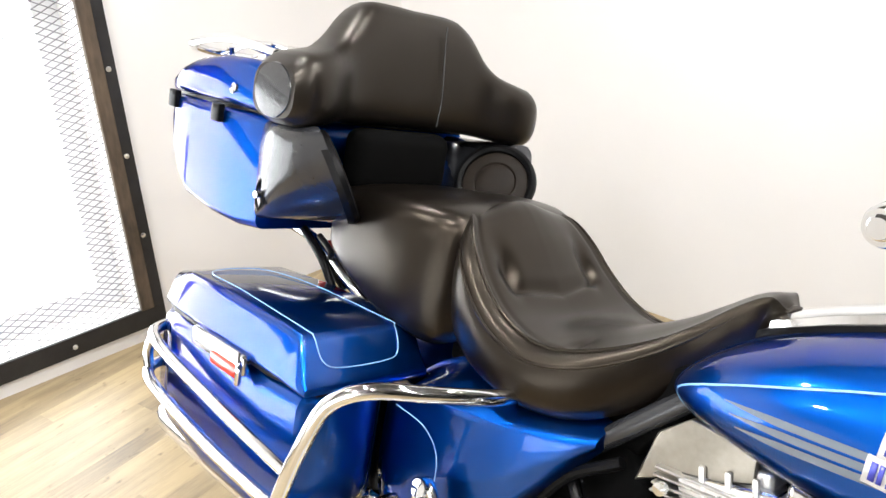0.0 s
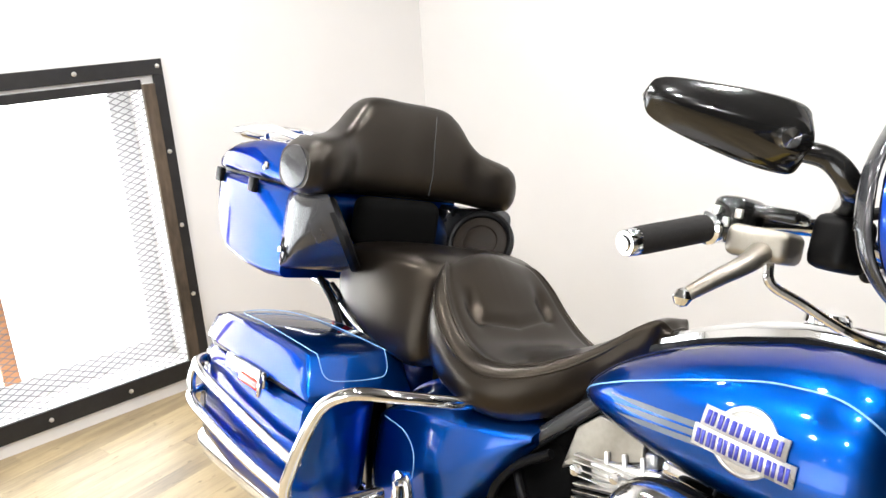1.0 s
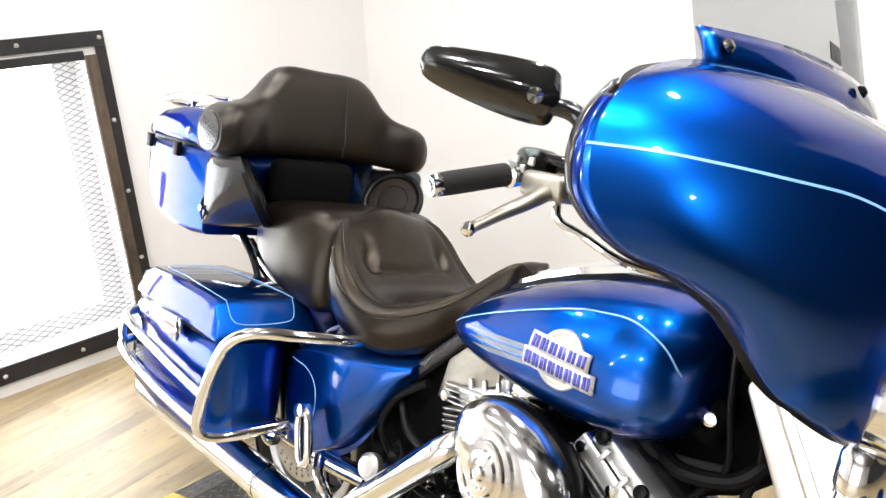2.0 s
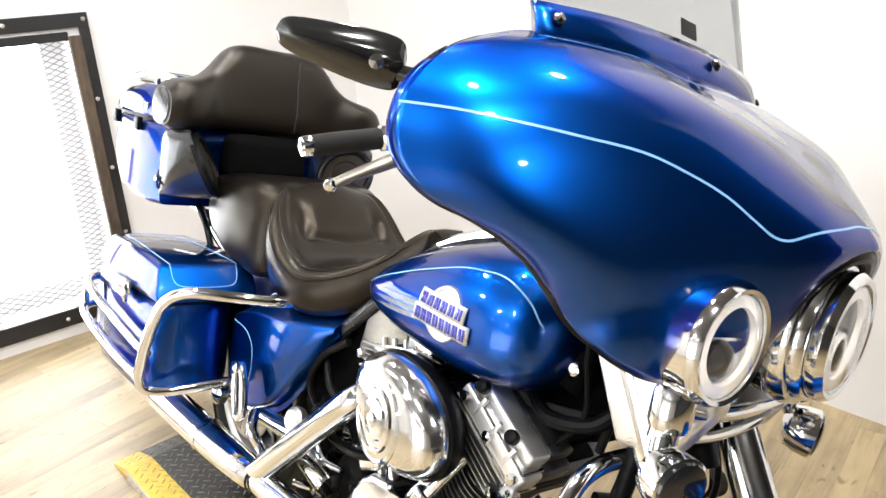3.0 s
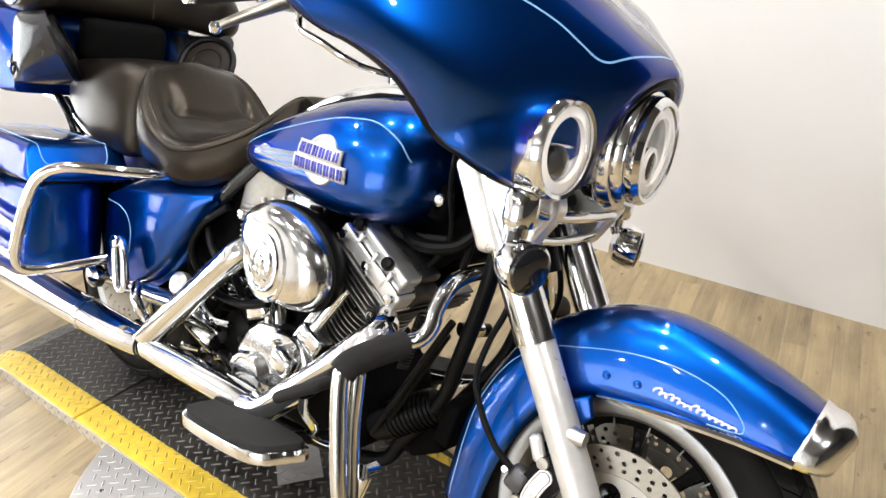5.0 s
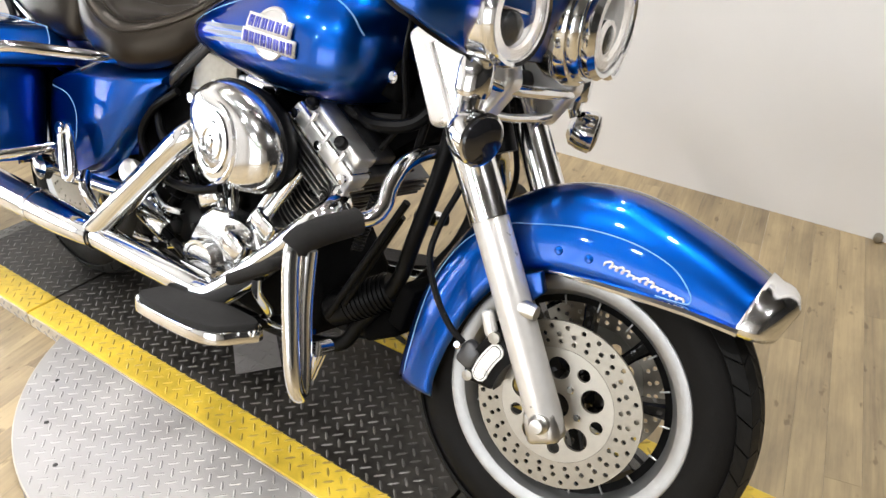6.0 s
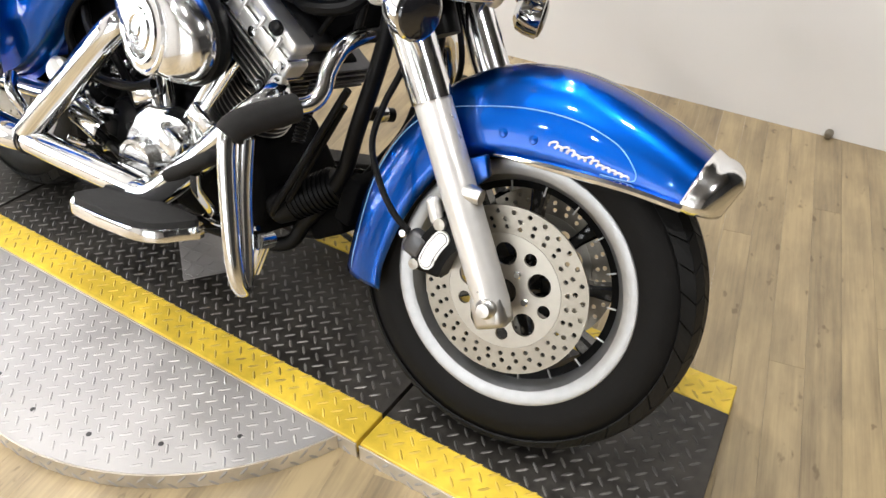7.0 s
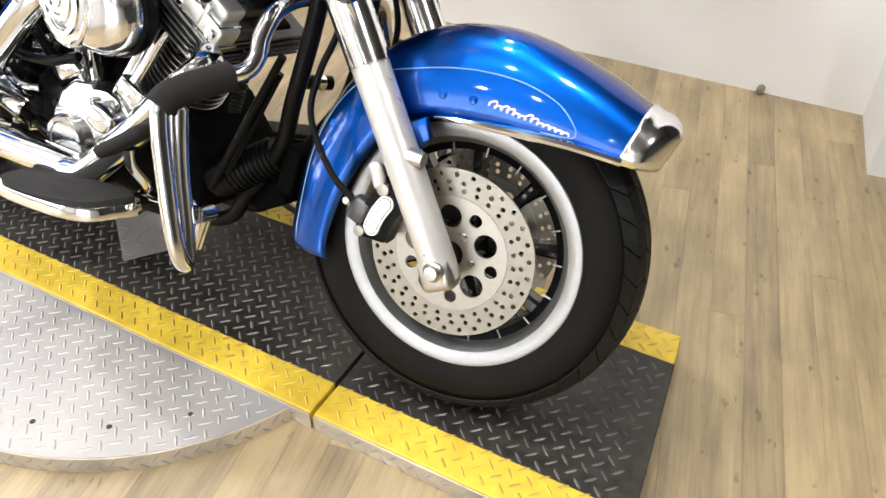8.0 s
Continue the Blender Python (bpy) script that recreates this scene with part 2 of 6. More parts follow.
def skin(bm, rings, caps=True, closed=True):
    """Joins rings of points by faces."""
    vs = [[bm.verts.new(p) for p in r] for r in rings]
    n = len(vs[0])
    for a, b in zip(vs, vs[1:]):
        for k in range(n if closed else n - 1):
            try:
                bm.faces.new((a[k], a[(k + 1) % n], b[(k + 1) % n], b[k]))
            except ValueError:
                pass
    if caps and closed:
        bm.faces.new(vs[0][::-1])
        bm.faces.new(vs[-1])
    return bm


def loft(rings, caps=True, closed=True):
    return skin(bmesh.new(), rings, caps, closed)


def tube(pts, r, seg=14, n=8, closed=False, straight=False, flat=1.0):
    P = [Vector(p) for p in pts] if straight else smooth_path(pts, n, closed)
    m = len(P)
    rings = []
    up = Vector((0, 0, 1))
    prev = None
    for i, p in enumerate(P):
        if closed:
            d = P[(i + 1) % m] - P[i - 1]
        else:
            d = P[min(i + 1, m - 1)] - P[max(i - 1, 0)]
        d.normalize()
        if prev is None:
            a = d.cross(up if abs(d.z) < 0.9 else Vector((1, 0, 0))).normalized()
        else:
            a = (prev - d * prev.dot(d)).normalized()
        prev = a
        b = d.cross(a)
        rr = r if not isinstance(r, (list, tuple)) else lerp_list(list(r), i / (m - 1))
        rings.append([p + a * math.cos(w) * rr + b * math.sin(w) * rr * flat for w in [2 * math.pi * k / seg for k in range(seg)]])
    if closed:
        rings.append(rings[0])
    bm = skin(bmesh.new(), rings, caps=not closed)
    if closed:
        bmesh.ops.remove_doubles(bm, verts=bm.verts, dist=1e-5)
    return bm


def ribbon(pts, normals, hw, lift=0.0007):
    """A flat painted line of half width hw that lies on a surface."""
    rings = []
    m = len(pts)
    for i, (p, n) in enumerate(zip(pts, normals)):
        d = (pts[min(i + 1, m - 1)] - pts[max(i - 1, 0)]).normalized()
        a = d.cross(n).normalized() * hw
        q = p + n * lift
        rings.append([q - a, q + a])
    return loft(rings, False, False)


def lathe(profile, seg=48, m=None, sx=1.0, sy=1.0):
    """Turns (radius, height) round z, then moves it by m."""
    rings = []
    for r, h in profile:
        r = max(r, 1e-4)
        rings.append([Vector((r * sx * math.cos(2 * math.pi * k / seg), r * sy * math.sin(2 * math.pi * k / seg), h)) for k in range(seg)])
    bm = skin(bmesh.new(), rings, caps=False)
    if m is not None:
        bm.transform(m)
    return bm


def rbox(sx, sy, sz, bev=0.01, m=None, seg=3):
    bm = bmesh.new()
    bmesh.ops.create_cube(bm, size=1, matrix=Matrix.Diagonal((sx, sy, sz, 1)))
    if bev:
        bmesh.ops.bevel(bm, geom=list(bm.edges), offset=bev, segments=seg, affect="EDGES", profile=0.5)
    if m is not None:
        bm.transform(m)
    return bm


def block(x0, x1, y0, y1, z0, z1, bev=0.0):
    return rbox(abs(x1 - x0), abs(y1 - y0), abs(z1 - z0), bev, Matrix.Translation(((x0 + x1) / 2, (y0 + y1) / 2, (z0 + z1) / 2)), 2)


def prism(poly, y0, y1, bev=0.0, seg=3):
    """A side-view outline (x, z) drawn out from y0 to y1."""
    bm = bmesh.new()
    a = [bm.verts.new((x, y0, z)) for x, z in poly]
    b = [bm.verts.new((x, y1, z)) for x, z in poly]
    n = len(poly)
    bm.faces.new(a)
    bm.faces.new(b[::-1])
    for k in range(n):
        bm.faces.new((a[k], a[(k + 1) % n], b[(k + 1) % n], b[k]))
    if bev:
        bmesh.ops.bevel(bm, geom=list(bm.edges), offset=bev, segments=seg, affect="EDGES", profile=0.5)
    return bm


def circle(r, n=24, cx=0.0, cy=0.0):
    return [(cx + r * math.cos(2 * math.pi * k / n), cy + r * math.sin(2 * math.pi * k / n)) for k in range(n)]


def holed(outer, holes, thick, m=None, bev=0.0):
    """A flat plate in xy with holes through it."""
    cu = bpy.data.curves.new("plate", "CURVE")
    cu.dimensions, cu.fill_mode, cu.extrude, cu.bevel_depth, cu.bevel_resolution = "2D", "BOTH", thick / 2, bev, 1
    for loop in [outer, *holes]:
        sp = cu.splines.new("POLY")
        sp.points.add(len(loop) - 1)
        for p, (x, y) in zip(sp.points, loop):
            p.co = (x, y, 0, 1)
        sp.use_cyclic_u = True
    ob = bpy.data.objects.new("plate", cu)
    me = bpy.data.meshes.new_from_object(ob)
    bm = bmesh.new()
    bm.from_mesh(me)
    bpy.data.objects.remove(ob)
    bpy.data.curves.remove(cu)
    bpy.data.meshes.remove(me)
    if m is not None:
        bm.transform(m)
    return bm


def facing(p, d):
    """A frame at p whose z points along d."""
    return Matrix.Translation(p) @ Vector(d).to_track_quat("Z", "Y").to_matrix().to_4x4()


def merge(*bms):
    out = bmesh.new()
    for b in bms:
        me = bpy.data.meshes.new("joined")
        b.to_mesh(me)
        b.free()
        out.from_mesh(me)
        bpy.data.meshes.remove(me)
    return out


# ---- the room ----
def setting(name, bm, mat, smooth=False, label="", parent=None):
    ob = part(name, bm, mat, parent, label, smooth=smooth)
    return tagged(ob, kind="structure", category=name.split("_")[0]) if parent is None else ob


WX, WY = -1.70, 1.735            # rear wall and side wall
WIN = (-2.45, 0.315, 0.085, 1.265)   # opening in the rear wall: y0, y1, z0, z1
EX, EY = 6.0, -5.0

floor = setting("floor", block(-3.2, EX, EY, WY + 1, FLOOR - 0.12, FLOOR - 0.006), WALL, label="pale wood plank floor of the showroom")
y0, y1, z0, z1 = WIN
setting("wall_rear", merge(
    block(WX - 0.2, WX, y1, WY, FLOOR - 0.1, CEIL), block(WX - 0.2, WX, EY, y0, FLOOR - 0.1, CEIL),
    block(WX - 0.2, WX, y0, y1, FLOOR - 0.1, z0), block(WX - 0.2, WX, y0, y1, z1, CEIL)), WALL, label="plain white painted wall with a screened window")
setting("wall_side", block(WX - 0.2, 2.28, WY, WY + 0.12, FLOOR - 0.1, CEIL), WALL, label="plain white painted wall behind the motorcycle")
stub = rbox(0.1, 0.40, CEIL - FLOOR + 0.1, 0, Matrix.Translation((2.301, 1.566, (CEIL + FLOOR) / 2)) @ Matrix.Rotation(radians(7.5), 4, "Z"))
setting("wall_return", stub, WALL, label="short white return wall at the floor's edge")
# These two stay out of view; their dark colour keeps the fairing's reflections dark.
setting("wall_far", block(EX, EX + 0.1, EY, WY + 1.0, FLOOR - 0.1, CEIL), UNSEEN_DARK, label="unseen far wall, dark to dim reflections")
setting("wall_north", merge(block(2.18, EX, WY + 0.9, WY + 1.0, FLOOR - 0.1, CEIL), block(2.18, 2.28, WY + 0.121, WY + 0.899, FLOOR - 0.1, CEIL)), UNSEEN_DARK, label="unseen north wall, dark to dim reflections")
setting("wall_south", merge(
    block(WX - 0.2, -0.9, EY - 0.1, EY, FLOOR - 0.1, CEIL), block(2.5, EX, EY - 0.1, EY, FLOOR - 0.1, CEIL),
    block(-0.9, 2.5, EY - 0.1, EY, 2.25, CEIL), block(-0.9, 2.5, EY - 0.1, EY, FLOOR - 0.1, 0.06)), WALL, label="plain white wall with a wide shopfront opening")
shop = new("window_2")
tagged(shop, "wide shopfront glazing with dark frames", "window", kind="structure")
for x in (-0.9, 0.2, 1.33, 2.44):
    part("window_post", block(x, x + 0.06, EY - 0.09, EY - 0.02, 0.06, 2.25), IRON, shop, smooth=False)
for x in (-0.84, 0.26, 1.39):
    part("glass_pane", block(x, x + (1.04 if x < 0 else 1.07 if x < 1 else 1.05), EY - 0.06, EY - 0.052, 0.06, 2.25), LENS, shop, smooth=False).visible_shadow = False
street = part("backdrop_street", block(-2.5, 4.2, EY - 1.02, EY - 1.0, -0.3, 3.2), STREET, smooth=False)
tagged(street, "pale daylight outside the shopfront", "backdrop", kind="structure")
setting("ceiling", block(WX - 0.2, EX, EY, WY + 1.0, CEIL, CEIL + 0.1), DIM, label="dark grey painted ceiling")

# window screen of the rear wall
win = new("window_1")
win.matrix_world = Matrix.Translation((WX, 0, 0))
tagged(win, "black iron framed window with an expanded metal security screen", "window", kind="structure")
fy0, fy1, fz0, fz1 = -2.55, 0.396, 0.012, 1.345
part("frame_rail", block(0.002, 0.016, fy0, fy1, fz1 - 0.058, fz1, 0.002), IRON, win, "black iron top rail with bolts", smooth=False)
part("frame_rail", block(0.002, 0.016, fy0, fy1, fz0, fz0 + 0.075, 0.002), IRON, win, "black iron bottom rail", smooth=False)
part("frame_stile", block(0.0025, 0.0165, fy1 - 0.042, fy1, fz0 + 0.075, fz1 - 0.058, 0.002), IRON, win, "black iron stile", smooth=False)
part("frame_stile", block(0.0025, 0.0165, fy0, fy0 + 0.042, fz0 + 0.075, fz1 - 0.058, 0.002), IRON, win, "black iron stile", smooth=False)
part("inner_stile", block(0.002, 0.024, fy1 - 0.092, fy1 - 0.0425, fz0 + 0.075, fz1 - 0.09, 0.003), RUST, win, "rusty brown inner stile", smooth=False)
part("inner_rail", block(-0.012, 0.008, fy0 + 0.04, fy1 - 0.09, fz1 - 0.108, fz1 - 0.072, 0.002), IRON, win, "black iron inner rail", smooth=False)
bolt_pts = [(fy1 - 0.021 - k * 0.31, fz1 - 0.026) for k in range(9)] + [(fy1 - 0.352 - k * 0.31, fz0 + 0.035) for k in range(8)] + [(fy1 - 0.027, z) for z in (0.985, 0.68, 0.378)]
for by, bz in bolt_pts:
    part("bolt", lathe([(0.009, 0), (0.009, 0.003), (0.005, 0.006), (0.0001, 0.007)], 12, facing((0.0165, by, bz), (1, 0, 0))), SATIN, win)


def expanded_mesh(y0, y1, z0, z1, py=0.026, pz=0.0125, w=0.0014):
    """Slanted wires crossing each other, as in expanded metal."""
    verts, faces = [], []
    slope = pz / py
    H, Wd = z1 - z0, y1 - y0

    def strip(a, b, x):
        i = len(verts)
        d = Vector((b[0] - a[0], b[1] - a[1])).normalized()
        nx, nz = -d.y * w, d.x * w
        verts.extend([(x, a[0] + nx, a[1] + nz), (x, b[0] + nx, b[1] + nz), (x, b[0] - nx, b[1] - nz), (x, a[0] - nx, a[1] - nz)])
        verts.extend([(x - 0.002, a[0] + nx, a[1] + nz), (x - 0.002, b[0] + nx, b[1] + nz), (x - 0.002, b[0] - nx, b[1] - nz), (x - 0.002, a[0] - nx, a[1] - nz)])
        faces.extend([(i, i + 1, i + 2, i + 3), (i + 4, i + 7, i + 6, i + 5), (i, i + 4, i + 5, i + 1), (i + 2, i + 6, i + 7, i + 3)])
    c = -Wd * slope
    while c < H:
        for sgn in (1, -1):
            t0, t1 = max(0.0, -c / slope), min(Wd, (H - c) / slope)
            if t1 > t0:
                a, b = (t0, c + t0 * slope), (t1, c + t1 * slope)
                if sgn < 0:
                    a, b = (Wd - a[0], a[1]), (Wd - b[0], b[1])
                strip((y0 + a[0], z0 + a[1]), (y0 + b[0], z0 + b[1]), 0.0 if sgn > 0 else -0.001)
        c += pz * 2
    me = bpy.data.meshes.new("screen_mesh")
    me.from_pydata(verts, [], faces)
    me.materials.append(MESHW)
    return me


scr = new("screen_mesh", expanded_mesh(fy0 + 0.03, fy1 - 0.07, fz0 + 0.06, fz1 - 0.08))
scr.parent = win
scr.location = (-0.004, 0, 0)
tagged(scr, "dark expanded metal mesh", kind="stuff")
# reveal and daylight behind
rv = new("window_reveal", None)
rv.matrix_world = Matrix.Identity(4)
tagged(rv, "white window reveal with daylight behind", "window", kind="structure")
part("sash_frame", merge(block(WX - 0.2, WX - 0.17, y1 - 0.085, y1, z0, z1), block(WX - 0.2, WX - 0.17, y0, y1 - 0.085, z0, z0 + 0.075), block(WX - 0.2, WX - 0.17, y0, y1 - 0.085, z1 - 0.03, z1)), REVEAL, rv, smooth=False)
part("mullion", block(WX - 0.2, WX - 0.17, -0.36, -0.30, z0 + 0.075, z1 - 0.3), ORANGE, rv, "orange brown post", smooth=False)
part("glass_pane", block(WX - 0.189, WX - 0.185, y0, -0.361, z0 + 0.075, z1 - 0.03), LENS, rv, smooth=False).visible_shadow = False
sky = part("backdrop_daylight", block(WX - 0.62, WX - 0.60, -3.6, 1.5, -0.4, 2.4), OUTSIDE, smooth=False)
tagged(sky, "bright overexposed daylight outside the window", "backdrop", kind="structure")

# ceiling lamps, the one at x = 3.3 added for fill
for lx, ly in LAMPS + SIDE_LAMPS:
    lamp = new("ceiling_lamp")
    lamp.matrix_world = Matrix.Translation((lx, ly, CEIL))
    tagged(lamp, "round white ceiling downlight, switched on; one added out of view", "lamp", "ceiling lamps")
    part("housing", lathe([(0.10, 0), (0.10, -0.02), (0.085, -0.03), (0.08, -0.03), (0.078, -0.004), (0.0001, -0.004)], 24), REVEAL, lamp)

# wall nail near the skirting
nail = part("wall_stop", lathe([(0.014, 0), (0.014, 0.02), (0.010, 0.028), (0.0001, 0.03)], 16, facing((1.90, WY, FLOOR + 0.016), (0, -1, 0))), STEEL)
tagged(nail, "small round brown wall stop above the floor", "wall stop")

# ---- display platform ----
PX0, PX1, PY0, PY1, PT = -0.43, 1.985, -0.178, 0.385, 0.036
platform = new("display_platform")
platform.matrix_world = Matrix.Translation((0, 0, 0))
tagged(platform, "low dark diamond-plate platform with yellow painted edges", "platform")
SEAMS = [PX0, 0.033, 1.395, PX1]
YW = 0.088
def skewed(bm):
    """Slants the front end of the platform: its near corner reaches further."""
    for v in bm.verts:
        if v.co.x > PX1 - 0.02:
            v.co.x += 0.052 * (PY1 - v.co.y) / (PY1 - PY0)
    return bm


for a, b in zip(SEAMS, SEAMS[1:]):
    g = 0.004
    part("deck_plate", skewed(block(a + g, b - g, PY0 + YW, PY1 - YW, -PT, 0, 0.0015)), DECK, platform, "worn dark diamond plate deck", smooth=False)
    part("edge_strip", skewed(block(a + g, b - g, PY0, PY0 + YW - 0.0005, -PT + 0.001, 0.0006, 0.003)), YELLOW, platform, "yellow painted edge strip", smooth=False)
    part("edge_strip", skewed(block(a + g, b - g, PY1 - YW + 0.0005, PY1, -PT + 0.001, 0.0006, 0.003)), YELLOW, platform, "yellow painted edge strip", smooth=False)
    part("side_plate", skewed(block(a + g, b - g, PY0 - 0.004, PY0 - 0.0005, FLOOR, -0.003, 0.001)), PLATE_EDGE, platform, "metal side skirt, floor reflection in its colour", smooth=False)


def treads(x0, x1, y0, y1, keep=None, pitch=0.0276, length=0.0285, width=0.0062, h=0.0017, z=0.0):
    """Raised lozenges of diamond plate on a slanting lattice, each pointing at the side of the next."""
    verts, faces = [], []
    q = pitch / math.sqrt(2)
    i0, i1, j0, j1 = math.floor(x0 / q), math.ceil(x1 / q), math.floor(y0 / q), math.ceil(y1 / q)
    for i in range(i0, i1 + 1):
        for j in range(j0, j1 + 1):
            if (i + j) % 2:
                continue
            cx, cy = i * q, j * q
            if not (x0 + 0.006 < cx < x1 - 0.006 and y0 + 0.004 < cy < y1 - 0.004):
                continue
            if keep and not keep(cx, cy):
                continue
            a = radians(45 if i % 2 else -45) + random.uniform(-0.03, 0.03)
            ca, sa = math.cos(a), math.sin(a)
            k = len(verts)
            for u, v, w in ((-length / 2, 0, 0), (-length / 4, width / 2, 0), (length / 4, width / 2, 0), (length / 2, 0, 0), (length / 4, -width / 2, 0), (-length / 4, -width / 2, 0), (-length / 3.2, 0, h), (length / 3.2, 0, h)):
                verts.append((cx + u * ca - v * sa, cy + u * sa + v * ca, z + w))
            faces.extend([(k, k + 6, k + 1), (k + 1, k + 6, k + 7, k + 2), (k + 2, k + 7, k + 3), (k + 3, k + 7, k + 4), (k + 4, k + 7, k + 6, k + 5), (k + 5, k + 6, k)])
    me = bpy.data.meshes.new("tread_pattern")
    me.from_pydata(verts, [], faces)
    return me


def tread_part(parent, mat, me, label):
    me.materials.append(mat)
    ob = new("tread_pattern", me)
    ob.parent = parent
    return tagged(ob, label, kind="stuff")


for a, b in zip(SEAMS, SEAMS[1:]):
    tread_part(platform, TREAD, treads(a + 0.006, b - 0.006, PY0 + YW + 0.003, PY1 - YW - 0.003), "worn raised treads")
    tread_part(platform, YELLOWTREAD, treads(a + 0.006, b - 0.006, PY0 + 0.006, PY0 + YW - 0.002, z=0.0006), "yellow painted raised treads")
    tread_part(platform, YELLOWTREAD, treads(a + 0.006, b - 0.006, PY1 - YW + 0.004, PY1 - 0.004, z=0.0006), "yellow painted raised treads")

# sloping rear end of the platform, down to the floor
RX = -0.56
SLOPE = math.atan2(-0.002 - FLOOR, PX0 - RX)
RUN = math.hypot(PX0 - RX, -0.002 - FLOOR)
ONRAMP = Matrix.Translation((PX0, 0, 0)) @ Matrix.Rotation(-SLOPE, 4, "Y")
RAMP = [(PX0 + 0.0035, 0.0), (PX0 + 0.0035, -PT), (PX0 - 0.10, FLOOR + 0.0005), (RX, FLOOR + 0.0005), (RX, FLOOR + 0.002)]
part("ramp_plate", prism(RAMP, PY0 + YW, PY1 - YW), DECK, platform, "worn dark sloping end plate", smooth=False)
for y0, y1 in ((PY0, PY0 + YW - 0.0005), (PY1 - YW + 0.0005, PY1)):
    part("ramp_strip", prism(RAMP, y0, y1), YELLOW, platform, "yellow painted edge of the slope", smooth=False)
for mat, y0, y1, lab in ((TREAD, PY0 + YW + 0.003, PY1 - YW - 0.003, "worn raised treads"), (YELLOWTREAD, PY0 + 0.006, PY0 + YW - 0.002, "yellow painted raised treads"), (YELLOWTREAD, PY1 - YW + 0.004, PY1 - 0.004, "yellow painted raised treads")):
    slope_treads = treads(-RUN + 0.004, -0.004, y0, y1)
    slope_treads.transform(ONRAMP)
    tread_part(platform, mat, slope_treads, lab)
for a, b in zip(SEAMS, SEAMS[1:]):
    side_treads = treads(a + 0.006, b - 0.006, FLOOR + 0.001, FLOOR + 0.041)
    side_treads.transform(Matrix.Translation((0, PY0 - 0.004, 0)) @ Matrix.Rotation(radians(90), 4, "X"))
    tread_part(platform, ALUPLATE, side_treads, "raised treads of the side skirt")

# turntable under the platform
TC, TR = (0.775, 0.075), 0.622
turntable = new("turntable")
turntable.matrix_world = Matrix.Translation((TC[0], TC[1], 0))
tagged(turntable, "round bright diamond-plate turntable beneath the platform", "turntable")
TZ = -0.004
cut = PY0 - 0.005 - TC[1]


def half_disc(r, z0, z1):
    a0 = math.asin(cut / r)
    pts = [(r * math.cos(w), r * math.sin(w)) for w in [math.pi - a0 + (math.pi + 2 * a0) * k / 72 for k in range(73)]]
    bm = bmesh.new()
    lo = [bm.verts.new((x, y, z0)) for x, y in pts]
    hi = [bm.verts.new((x, y, z1)) for x, y in pts]
    bm.faces.new(lo)
    bm.faces.new(hi[::-1])
    n = len(pts)
    for k in range(n):
        bm.faces.new((lo[k], lo[(k + 1) % n], hi[(k + 1) % n], hi[k]))
    return bm


part("disc", half_disc(TR, FLOOR - 0.004, TZ), ALUPLATE, turntable, "bright diamond plate disc")
tread_part(turntable, ALUPLATE, treads(-TR, TR, -TR, cut - 0.005, lambda x, y: x * x + y * y < (TR - 0.012) ** 2, z=TZ), "bright raised treads")
part("rim_band", half_disc(TR + 0.003, FLOOR - 0.003, TZ - 0.002), PLATE_EDGE, turntable, "bent tread plate round the edge, floor reflection in its colour")
rim_treads = treads(math.pi * TR, 2 * math.pi * TR, FLOOR + 0.001, FLOOR + 0.041)
for v in rim_treads.vertices:
    w, r = v.co.x / TR, TR + 0.003 + v.co.z
    v.co = (r * math.cos(w), r * math.sin(w), v.co.y) if r * math.sin(w) < cut - 0.006 else (0.0, cut - 0.1, TZ - 0.02)
tread_part(turntable, ALUPLATE, rim_treads, "raised treads round the edge")
for k in range(9):
    w = math.pi + 0.45 + k * 0.28
    part("screw", lathe([(0.006, 0), (0.005, 0.0015), (0.0001, 0.002)], 10, Matrix.Translation((0.55 * math.cos(w), 0.55 * math.sin(w), TZ))), IRON, turntable)
lp = part("loose_plate", rbox(0.185, 0.115, 0.003, 0.0, Matrix.Translation((0.685, 0.085, 0.004)) @ Matrix.Rotation(radians(-38), 4, "Z")), ALUPLATE, smooth=False)
tagged(lp, "small square of bright tread plate lying on the platform", "plate")
for a in range(6):
    for b in range(4):
        mm = Matrix.Translation((0.685, 0.085, 0.0058)) @ Matrix.Rotation(radians(-38), 4, "Z") @ Matrix.Translation((-0.075 + 0.030 * a, -0.042 + 0.028 * b, 0)) @ Matrix.Rotation(radians(45 if (a + b) % 2 else -45), 4, "Z")
        part("tread_bar", rbox(0.024, 0.005, 0.0016, 0.0, mm), ALUPLATE, lp, smooth=False)
# ---- END PLACE ----

# ---- the motorcycle ----
bike = new("motorcycle")
bike.matrix_world = Matrix.Translation((0, 0.085, 0)) @ Matrix.Rotation(radians(-2.7), 4, "Z") @ Matrix.Rotation(radians(-16), 4, "X")
tagged(bike, "blue and chrome touring motorcycle leaning on its side stand", "motorcycle")
RAKE = radians(26)
PIVOT = Vector((1.76, 0, 0))
STEER = Matrix.Translation(PIVOT) @ Matrix.Rotation(radians(7), 4, Vector((-math.sin(RAKE), 0, math.cos(RAKE)))) @ Matrix.Translation(-PIVOT)


def bp(name, bm, mat, parent=None, label="", **k):
    return part(name, bm, mat, parent or bike, label, **k)


def fp(name, bm, mat, parent=None, label="", **k):
    """A part of the steered front end."""
    return part(name, bm, mat, parent or bike, label, xf=STEER, **k)


# --- front wheel ---
AX = Vector((1.588, 0, 0.332))
WR = 0.331


